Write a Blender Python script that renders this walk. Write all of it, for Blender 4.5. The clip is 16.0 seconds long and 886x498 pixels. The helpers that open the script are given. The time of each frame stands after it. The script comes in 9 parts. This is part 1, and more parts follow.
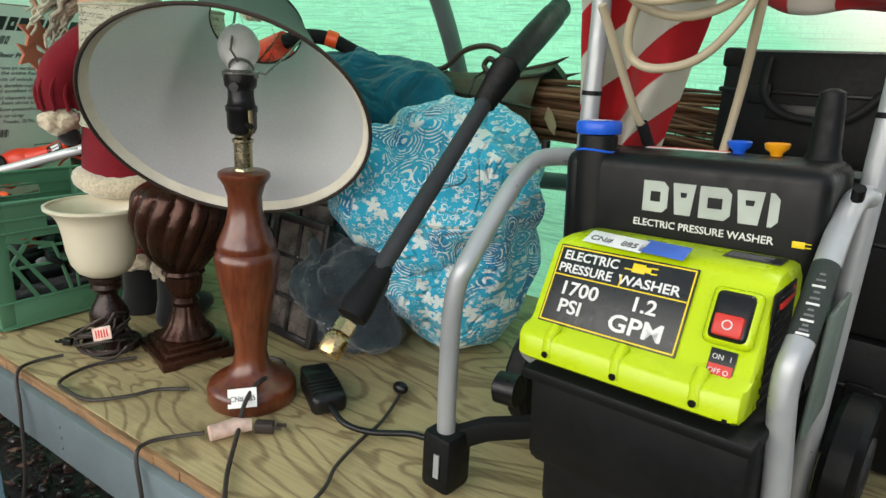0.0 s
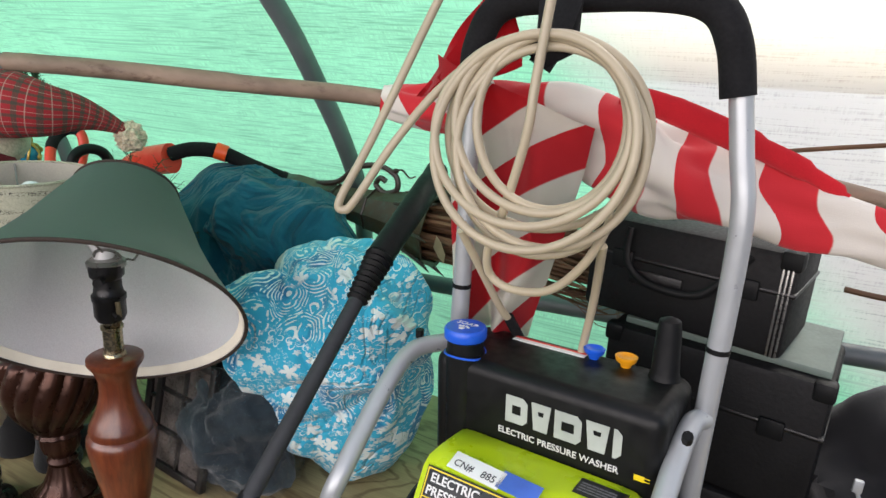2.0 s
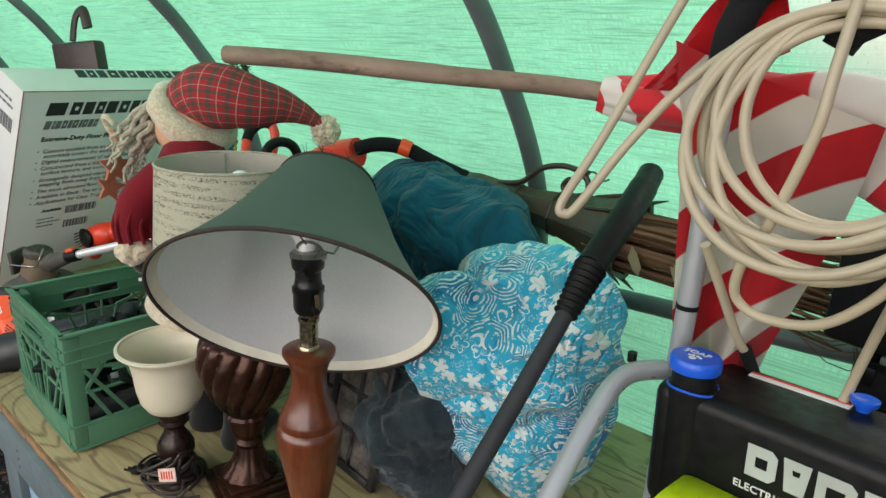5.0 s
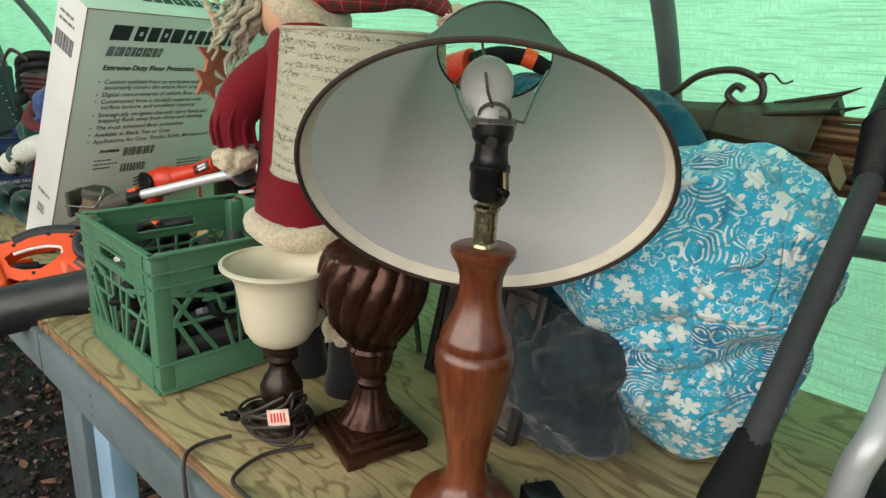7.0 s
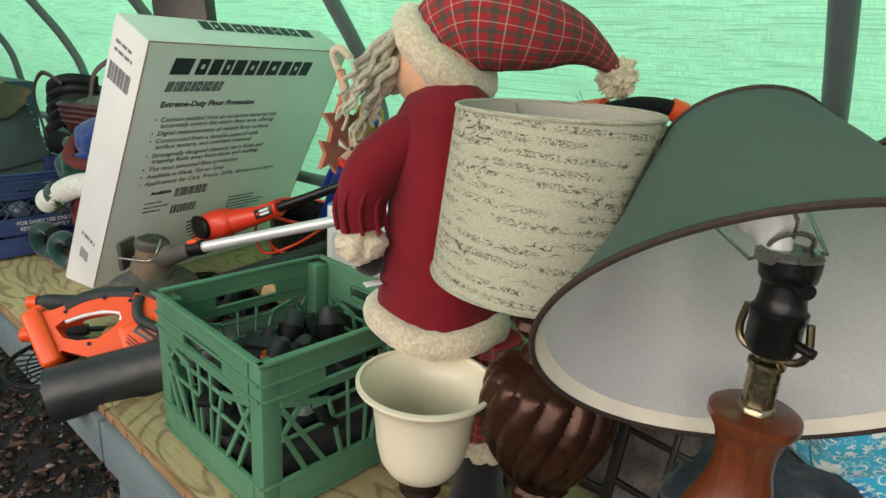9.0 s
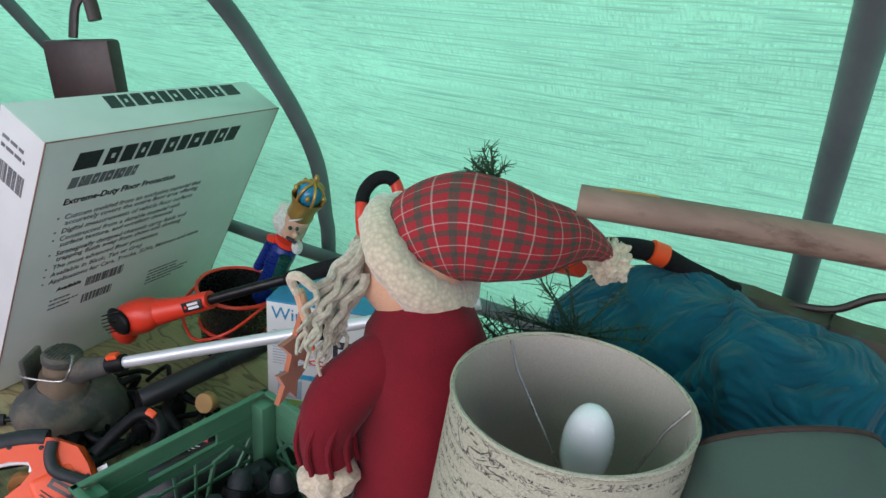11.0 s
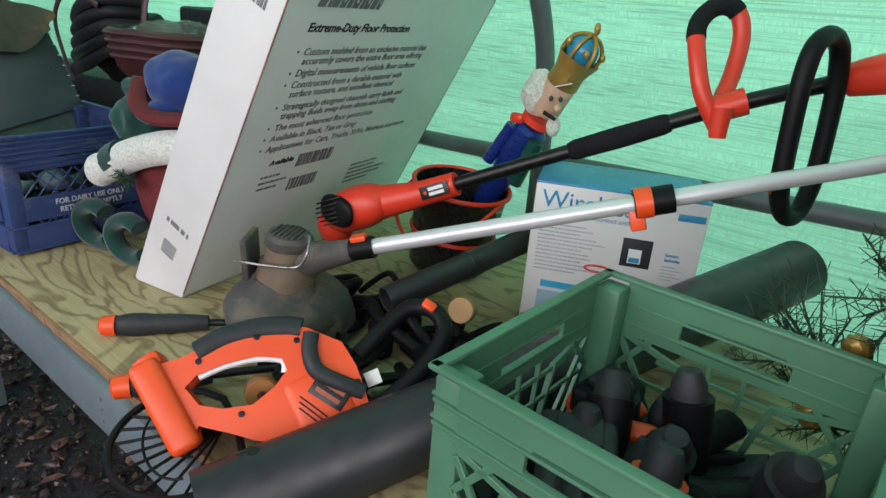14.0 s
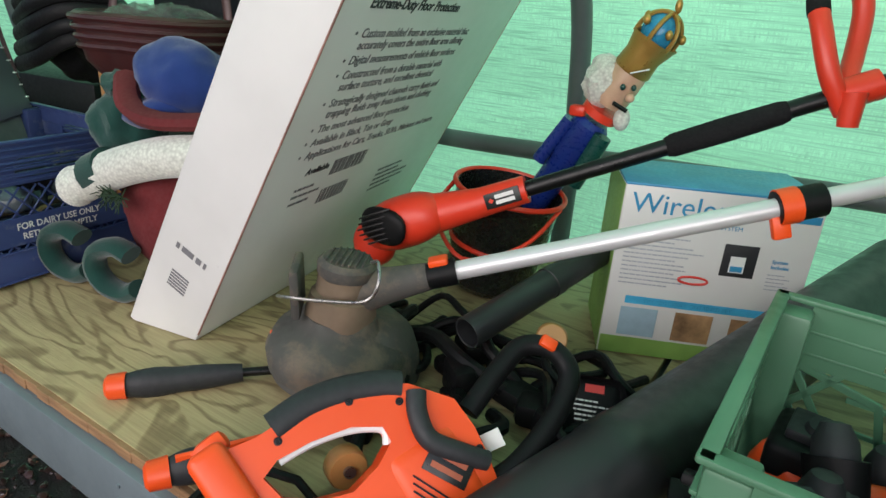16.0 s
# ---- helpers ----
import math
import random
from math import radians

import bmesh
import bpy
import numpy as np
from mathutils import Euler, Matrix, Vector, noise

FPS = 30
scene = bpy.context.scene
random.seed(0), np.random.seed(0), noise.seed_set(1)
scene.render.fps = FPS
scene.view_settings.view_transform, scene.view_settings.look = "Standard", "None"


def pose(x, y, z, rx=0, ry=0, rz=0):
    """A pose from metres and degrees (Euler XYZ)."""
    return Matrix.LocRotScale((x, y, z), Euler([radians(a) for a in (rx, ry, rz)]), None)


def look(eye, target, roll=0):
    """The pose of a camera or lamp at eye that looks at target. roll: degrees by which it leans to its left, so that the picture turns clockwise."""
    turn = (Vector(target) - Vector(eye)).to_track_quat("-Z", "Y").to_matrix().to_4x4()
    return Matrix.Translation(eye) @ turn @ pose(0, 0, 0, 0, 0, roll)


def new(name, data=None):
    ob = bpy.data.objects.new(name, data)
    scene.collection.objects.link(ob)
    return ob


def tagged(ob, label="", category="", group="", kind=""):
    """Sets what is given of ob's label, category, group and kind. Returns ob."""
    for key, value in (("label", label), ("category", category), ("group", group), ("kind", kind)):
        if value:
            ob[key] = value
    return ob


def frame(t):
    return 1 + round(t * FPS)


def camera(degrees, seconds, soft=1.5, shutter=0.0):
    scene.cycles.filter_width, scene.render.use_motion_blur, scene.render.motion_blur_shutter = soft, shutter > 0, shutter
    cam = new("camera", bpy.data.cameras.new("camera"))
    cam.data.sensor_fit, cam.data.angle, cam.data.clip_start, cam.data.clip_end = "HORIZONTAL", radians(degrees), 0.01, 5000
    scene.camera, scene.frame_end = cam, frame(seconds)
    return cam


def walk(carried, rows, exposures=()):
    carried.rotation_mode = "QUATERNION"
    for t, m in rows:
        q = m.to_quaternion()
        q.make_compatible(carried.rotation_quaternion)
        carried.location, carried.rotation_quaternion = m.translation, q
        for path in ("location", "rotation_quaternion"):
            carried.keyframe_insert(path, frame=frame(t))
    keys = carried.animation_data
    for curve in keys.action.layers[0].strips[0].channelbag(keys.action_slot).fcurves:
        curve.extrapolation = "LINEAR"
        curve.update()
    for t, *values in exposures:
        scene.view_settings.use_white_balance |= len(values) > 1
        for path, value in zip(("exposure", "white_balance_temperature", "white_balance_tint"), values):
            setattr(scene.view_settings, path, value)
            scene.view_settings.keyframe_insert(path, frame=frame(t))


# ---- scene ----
cam = camera(70.8, 16.0)
PATH = [
    (0, (0.198, 0.232, 1.305), (-0.846, 1.84, 0.735), 3.1),
    (0.5, (0.171, 0.236, 1.369), (-0.867, 1.85, 0.806), 3.4),
    (1, (0.189, 0.274, 1.438), (-0.787, 1.927, 0.877), 3.3),
    (1.5, (0.22, 0.315, 1.491), (-0.625, 2.04, 0.934), 3.6),
    (2, (0.219, 0.314, 1.57), (-0.626, 2.037, 1.006), 3.5),
    (2.5, (0.236, 0.334, 1.564), (-0.705, 2.008, 1.007), 3.5),
    (3, (0.233, 0.332, 1.558), (-0.778, 1.966, 1.005), 3.6),
    (3.5, (0.23, 0.331, 1.56), (-0.847, 1.921, 1.0), 3.5),
    (4, (0.21, 0.329, 1.551), (-0.923, 1.878, 0.988), 3.5),
    (4.2, (0.195, 0.331, 1.554), (-0.961, 1.862, 0.988), 3.4),
    (6.3, (-0.075, 0.309, 1.454), (-1.316, 1.758, 0.855), 3.3),
    (6.5, (-0.095, 0.296, 1.422), (-1.337, 1.746, 0.827), 3.3),
    (7, (-0.152, 0.293, 1.343), (-1.401, 1.738, 0.75), 3.4),
    (7.5, (-0.217, 0.294, 1.3), (-1.469, 1.737, 0.709), 3.4),
    (8, (-0.295, 0.299, 1.305), (-1.55, 1.739, 0.716), 3.6),
    (8.5, (-0.389, 0.303, 1.358), (-1.642, 1.746, 0.766), 3.7),
    (9, (-0.467, 0.293, 1.416), (-1.714, 1.738, 0.819), 3.7),
    (9.2, (-0.506, 0.303, 1.463), (-1.75, 1.751, 0.869), 3.9),
    (11.3, (-0.713, 0.415, 1.687), (-1.723, 1.975, 0.949), 4.9),
    (11.5, (-0.755, 0.421, 1.679), (-1.849, 1.922, 0.937), 4.7),
    (12, (-0.853, 0.427, 1.659), (-2.131, 1.766, 0.902), 4.1),
    (12.5, (-0.887, 0.424, 1.569), (-2.255, 1.67, 0.809), 3.8),
    (13, (-0.938, 0.411, 1.465), (-2.303, 1.66, 0.705), 3.8),
    (13.5, (-1.045, 0.384, 1.378), (-2.304, 1.749, 0.635), 4.4),
    (14, (-1.161, 0.326, 1.312), (-2.302, 1.795, 0.578), 4.7),
    (14.5, (-1.235, 0.271, 1.238), (-2.362, 1.751, 0.502), 4.4),
    (15, (-1.293, 0.251, 1.219), (-2.421, 1.737, 0.497), 4.5),
    (15.5, (-1.368, 0.269, 1.231), (-2.484, 1.76, 0.501), 4.4),
    (16, (-1.438, 0.338, 1.265), (-2.41, 1.927, 0.535), 4.4),
]
walk(cam, [(t, look(eye, target, roll)) for t, eye, target, roll in PATH],
     exposures=[(0, 0.52, 6800, 6), (2, 0.52, 6600, 15), (3.5, 0.54, 6600, 17), (4, 0.42, 6650, 8), (4.2, 0.36, 6700, 8), (6.5, 0.42, 6900, 7), (7, 0.5, 7200, 7), (8, 0.62, 7200, 8), (9, 0.45, 7200, 9), (11.3, 0.25, 5900, 20), (12.5, 0.22, 5700, 14), (13, 0.28, 5750, 9), (13.5, 0.35, 6100, 11), (15, 0.45, 6600, 16), (16, 0.45, 6700, 14)])

# ---- light ----
world = bpy.data.worlds.new("sky")
scene.world = world
world.use_nodes = True
_n = world.node_tree.nodes
_sky = _n.new("ShaderNodeTexSky")
_sky.sky_type, _sky.sun_disc = "NISHITA", False
_sky.sun_elevation, _sky.sun_rotation = radians(50), radians(20)
_sky.air_density, _sky.dust_density, _sky.ozone_density = 1.0, 4.0, 0.6
world.node_tree.links.new(_sky.outputs[0], _n["Background"].inputs[0])
_n["Background"].inputs[1].default_value = 0.14
sun = new("sun", bpy.data.lights.new("sun", "SUN"))
sun.data.energy, sun.data.angle, sun.data.color = 1.0, radians(25), (1.0, 0.96, 0.9)
sun.matrix_world = look((1.3, 3.6, 4.6), (0, 0, 0))
# Added fill lamp, standing in for daylight through the unseen open side.
side_fill = new("open_side_fill", bpy.data.lights.new("open_side_fill", "AREA"))
side_fill.data.shape, side_fill.data.size, side_fill.data.size_y, side_fill.data.energy, side_fill.data.color = "RECTANGLE", 6.0, 1.6, 98.0, (1.0, 0.93, 0.89)
side_fill.matrix_world = look((-0.8, -1.65, 1.9), (-0.8, 1.0, 0.95))
scene.view_settings.exposure = 0.6


# ---- materials ----
def nodes_of(name):
    m = bpy.data.materials.new(name)
    m.use_nodes = True
    nt = m.node_tree
    return m, nt, nt.nodes["Principled BSDF"], nt.nodes, nt.links


def coords(nt, scale=(1, 1, 1), kind="Object"):
    tc = nt.nodes.new("ShaderNodeTexCoord")
    mp = nt.nodes.new("ShaderNodeMapping")
    mp.inputs["Scale"].default_value = scale
    nt.links.new(tc.outputs[kind], mp.inputs[0])
    return mp.outputs[0]


def noise_of(nt, vec, scale, detail=4.0, rough=0.55, dist=0.0):
    n = nt.nodes.new("ShaderNodeTexNoise")
    n.inputs["Scale"].default_value = scale
    n.inputs["Detail"].default_value = detail
    n.inputs["Roughness"].default_value = rough
    n.inputs["Distortion"].default_value = dist
    nt.links.new(vec, n.inputs["Vector"])
    return n.outputs["Fac"]


def ramp_of(nt, fac, stops):
    r = nt.nodes.new("ShaderNodeValToRGB")
    e = r.color_ramp.elements
    while len(e) < len(stops):
        e.new(0.5)
    for el, (p, c) in zip(e, stops):
        el.position = p
        el.color = (*c, 1) if len(c) == 3 else c
    nt.links.new(fac, r.inputs[0])
    return r.outputs[0]


def mix_of(nt, fac, a, b, mode="MIX"):
    m = nt.nodes.new("ShaderNodeMix")
    m.data_type, m.blend_type = "RGBA", mode
    for sock, v in ((m.inputs[0], fac), (m.inputs[6], a), (m.inputs[7], b)):
        if hasattr(v, "links"):
            nt.links.new(v, sock)
        elif isinstance(v, (int, float)):
            sock.default_value = v
        else:
            sock.default_value = (*v, 1)
    return m.outputs[2]


def bump_of(nt, h, strength=0.3, dist=0.002, into=None):
    b = nt.nodes.new("ShaderNodeBump")
    b.inputs["Strength"].default_value = strength
    b.inputs["Distance"].default_value = dist
    nt.links.new(h, b.inputs["Height"])
    if into:
        nt.links.new(b.outputs[0], into.inputs["Normal"])
    return b.outputs[0]


def shade(c, k):
    return tuple(max(0.0, min(1.0, v * k)) for v in c)


def plain(name, color, rough=0.5, metal=0.0, var=0.25, scale=40.0, bump=0.15, dirt=None, dirt_at=0.62, spec=0.5, coat=0.0, aniso=(1, 1, 1)):
    """A painted, moulded or metal surface with fine and broad variation."""
    m, nt, p, nn, ll = nodes_of(name)
    v = coords(nt, aniso)
    fine = noise_of(nt, v, scale * 4, 3)
    broad = noise_of(nt, v, scale * 0.35, 5)
    col = ramp_of(nt, broad, [(0.3, shade(color, 1 - var)), (0.7, shade(color, 1 + var * 0.6))])
    if dirt:
        d = noise_of(nt, v, scale * 0.8, 8, 0.7)
        f = ramp_of(nt, d, [(dirt_at, (0, 0, 0)), (dirt_at + 0.12, (1, 1, 1))])
        col = mix_of(nt, f, col, dirt)
    ll.new(col, p.inputs["Base Color"])
    r = ramp_of(nt, fine, [(0.3, (max(0.02, rough - 0.08),) * 3), (0.7, (min(1, rough + 0.1),) * 3)])
    ll.new(r, p.inputs["Roughness"])
    p.inputs["Metallic"].default_value = metal
    p.inputs["Specular IOR Level"].default_value = spec
    p.inputs["Coat Weight"].default_value = coat
    p.inputs["Coat Roughness"].default_value = 0.15
    bump_of(nt, fine, bump, 0.001, p)
    return m


def cloth(name, color, var=0.3, weave=900.0, bump=0.4, sheen=0.3, second=None, crease=0.0):
    m, nt, p, nn, ll = nodes_of(name)
    v = coords(nt)
    broad = noise_of(nt, v, 14, 5)
    fine = noise_of(nt, v, weave, 2)
    col = ramp_of(nt, broad, [(0.3, shade(color, 1 - var)), (0.7, shade(second or color, 1 + var * 0.5))])
    col = mix_of(nt, 0.35, col, ramp_of(nt, fine, [(0.3, shade(color, 0.6)), (0.7, shade(color, 1.25))]))
    ll.new(col, p.inputs["Base Color"])
    p.inputs["Roughness"].default_value = 0.9
    p.inputs["Sheen Weight"].default_value = sheen
    p.inputs["Specular IOR Level"].default_value = 0.2
    if crease:
        w = noise_of(nt, v, 5.5, 3, 0.5, 1.6)
        r = ramp_of(nt, w, [(0.25, (0.5,) * 3), (0.40, (0.75,) * 3), (0.5, (0.0,) * 3), (0.60, (0.7,) * 3), (0.8, (0.4,) * 3)])
        bump_of(nt, mix_of(nt, 0.03, r, fine), crease, 0.02, p)
    else:
        bump_of(nt, fine, bump, 0.001, p)
    return m


def fleece(name, color):
    m, nt, p, nn, ll = nodes_of(name)
    v = coords(nt)
    vo = nn.new("ShaderNodeTexVoronoi")
    vo.inputs["Scale"].default_value = 190
    ll.new(v, vo.inputs["Vector"])
    n = noise_of(nt, v, 90, 5, 0.7, 0.6)
    h = mix_of(nt, 0.5, vo.outputs["Distance"], n)
    ll.new(ramp_of(nt, h, [(0.2, shade(color, 1.05)), (0.75, shade(color, 0.6))]), p.inputs["Base Color"])
    p.inputs["Roughness"].default_value = 1.0
    p.inputs["Sheen Weight"].default_value = 0.5
    bump_of(nt, h, -0.9, 0.006, p)
    return m


def wood_ply(name, light, dark, along=1.0):
    """Rotary-cut plywood: long distorted cathedral grain along x, with knots."""
    m, nt, p, nn, ll = nodes_of(name)
    v = coords(nt, (1.0 * along, 2.7, 2.7))
    w = noise_of(nt, v, 1.9, 3, 0.45, 1.1)
    wave = nn.new("ShaderNodeMath")
    wave.operation = "MULTIPLY"
    wave.inputs[1].default_value = 72
    ll.new(w, wave.inputs[0])
    sn = nn.new("ShaderNodeMath")
    sn.operation = "SINE"
    ll.new(wave.outputs[0], sn.inputs[0])
    v2 = coords(nt, (3, 90, 90))
    fib = noise_of(nt, v2, 3, 4, 0.6)
    v3 = coords(nt)
    stain = noise_of(nt, v3, 3.2, 6, 0.65)
    f1 = ramp_of(nt, sn.outputs[0], [(0.35, (0, 0, 0)), (0.99, (0.8, 0.8, 0.8))])
    col = mix_of(nt, f1, light, dark)
    col = mix_of(nt, 0.24, col, ramp_of(nt, fib, [(0.35, shade(dark, 0.8)), (0.6, shade(light, 1.1))]))
    col = mix_of(nt, ramp_of(nt, stain, [(0.52, (0, 0, 0)), (0.75, (0.6, 0.6, 0.6))]), col, shade(dark, 0.45))
    vo = nn.new("ShaderNodeTexVoronoi")
    vo.inputs["Scale"].default_value = 2.6
    ll.new(v3, vo.inputs["Vector"])
    col = mix_of(nt, ramp_of(nt, vo.outputs["Distance"], [(0.03, (0.8, 0.8, 0.8)), (0.06, (0, 0, 0))]), col, (0.06, 0.035, 0.02))
    ll.new(col, p.inputs["Base Color"])
    p.inputs["Roughness"].default_value = 0.62
    bump_of(nt, fib, 0.5, 0.0015, p)
    return m


def wood_turned(name, c1, c2, rough=0.35):
    m, nt, p, nn, ll = nodes_of(name)
    v = coords(nt, (60, 60, 3))
    f = noise_of(nt, v, 2, 5, 0.6, 0.5)
    b = noise_of(nt, coords(nt), 9, 4)
    col = ramp_of(nt, f, [(0.3, c1), (0.7, c2)])
    col = mix_of(nt, ramp_of(nt, b, [(0.4, (0, 0, 0)), (0.75, (0.7, 0.7, 0.7))]), col, shade(c1, 0.4))
    ll.new(col, p.inputs["Base Color"])
    p.inputs["Roughness"].default_value = rough
    p.inputs["Coat Weight"].default_value = 0.35
    p.inputs["Coat Roughness"].default_value = 0.2
    bump_of(nt, f, 0.12, 0.001, p)
    return m


def shade_net(name, color, glare_span):
    """Knitted shade cloth: horizontal tapes, some light straight through."""
    m, nt, p, nn, ll = nodes_of(name)
    nn.remove(p)
    v = coords(nt, (1.6, 150, 330))
    tape = noise_of(nt, v, 1.0, 3, 0.6)
    knit = noise_of(nt, coords(nt, (300, 40, 60)), 1.0, 2, 0.5)
    folds = noise_of(nt, coords(nt, (0.8, 1.2, 3.0)), 1.6, 5, 0.6, 0.4)
    col = ramp_of(nt, tape, [(0.34, shade(color, 0.52)), (0.66, shade(color, 1.32))])
    col = mix_of(nt, 0.35, col, ramp_of(nt, folds, [(0.3, shade(color, 0.7)), (0.7, shade(color, 1.3))]))
    tr = nn.new("ShaderNodeBsdfTranslucent")
    di = nn.new("ShaderNodeBsdfDiffuse")
    tp = nn.new("ShaderNodeBsdfTransparent")
    a, b = nn.new("ShaderNodeMixShader"), nn.new("ShaderNodeMixShader")
    ll.new(col, tr.inputs[0]); ll.new(col, di.inputs[0])
    bn = bump_of(nt, tape, 0.5, 0.003)
    ll.new(bn, tr.inputs["Normal"]); ll.new(bn, di.inputs["Normal"])
    a.inputs[0].default_value = 0.28
    ll.new(tr.outputs[0], a.inputs[1]); ll.new(di.outputs[0], a.inputs[2])
    holes = ramp_of(nt, mix_of(nt, 0.72, knit, tape), [(0.52, (0.02,) * 3), (0.68, (0.42,) * 3)])
    tp.inputs[0].default_value = (*[min(1, c * 0.6 + 0.4) for c in color], 1)
    # Blown-out daylight put into the cloth: paler and more see-through towards upper right.
    if glare_span:
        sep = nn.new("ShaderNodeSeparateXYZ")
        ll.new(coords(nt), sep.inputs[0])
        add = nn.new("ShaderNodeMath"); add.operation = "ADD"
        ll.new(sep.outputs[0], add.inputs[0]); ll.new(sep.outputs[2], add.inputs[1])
        glare = nn.new("ShaderNodeMapRange")
        glare.inputs[1].default_value, glare.inputs[2].default_value = glare_span
        ll.new(add.outputs[0], glare.inputs[0])
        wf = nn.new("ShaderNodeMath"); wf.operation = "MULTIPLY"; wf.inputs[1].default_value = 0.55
        ll.new(glare.outputs[0], wf.inputs[0])
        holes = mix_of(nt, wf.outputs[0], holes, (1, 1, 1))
        tint = mix_of(nt, glare.outputs[0], tuple(min(1, c * 0.6 + 0.4) for c in color), (0.93, 1, 1))
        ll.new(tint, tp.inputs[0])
        pale = mix_of(nt, glare.outputs[0], col, (0.90, 0.97, 0.95))
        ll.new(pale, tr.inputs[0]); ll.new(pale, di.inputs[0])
    ll.new(holes, b.inputs[0])
    ll.new(a.outputs[0], b.inputs[1]); ll.new(tp.outputs[0], b.inputs[2])
    ll.new(b.outputs[0], nn["Material Output"].inputs[0])
    return m


def mulch_mat():
    m, nt, p, nn, ll = nodes_of("mulch")
    v = coords(nt)
    a = noise_of(nt, v, 60, 6, 0.7)
    b = noise_of(nt, v, 6, 5, 0.6)
    col = ramp_of(nt, a, [(0.3, (0.003, 0.0025, 0.0025)), (0.6, (0.015, 0.010, 0.009)), (0.8, (0.08, 0.055, 0.045))])
    col = mix_of(nt, ramp_of(nt, b, [(0.4, (0, 0, 0)), (0.7, (0.6, 0.6, 0.6))]), col, (0.02, 0.016, 0.015))
    ll.new(col, p.inputs["Base Color"])
    ll.new(ramp_of(nt, b, [(0.35, (0.22,) * 3), (0.7, (0.8,) * 3)]), p.inputs["Roughness"])
    bump_of(nt, a, 1.0, 0.012, p)
    return m


def glassy(name, color, rough, alpha_mix=0.0, ior=1.45):
    m, nt, p, nn, ll = nodes_of(name)
    p.inputs["Base Color"].default_value = (*color, 1)
    p.inputs["Roughness"].default_value = rough
    p.inputs["Transmission Weight"].default_value = 0.92
    p.inputs["IOR"].default_value = ior
    f = noise_of(nt, coords(nt), 30, 4)
    bump_of(nt, f, 0.9, 0.006, p)
    if alpha_mix:
        tp, mx = nn.new("ShaderNodeBsdfTransparent"), nn.new("ShaderNodeMixShader")
        mx.inputs[0].default_value = alpha_mix
        ll.new(p.outputs[0], mx.inputs[1]); ll.new(tp.outputs[0], mx.inputs[2])
        ll.new(mx.outputs[0], nn["Material Output"].inputs[0])
    return m


def thin_shade(name, color, inner, rough=0.8, share=0.38):
    """Lampshade fabric that lets some light through."""
    m, nt, p, nn, ll = nodes_of(name)
    fine = noise_of(nt, coords(nt, (1, 1, 1)), 500, 2)
    ll.new(ramp_of(nt, fine, [(0.3, shade(color, 0.85)), (0.7, shade(color, 1.1))]), p.inputs["Base Color"])
    p.inputs["Roughness"].default_value = rough
    bump_of(nt, fine, 0.2, 0.001, p)
    tr, mx = nn.new("ShaderNodeBsdfTranslucent"), nn.new("ShaderNodeMixShader")
    tr.inputs[0].default_value = (*inner, 1)
    mx.inputs[0].default_value = share
    ll.new(p.outputs[0], mx.inputs[1]); ll.new(tr.outputs[0], mx.inputs[2])
    ll.new(mx.outputs[0], nn["Material Output"].inputs[0])
    return m


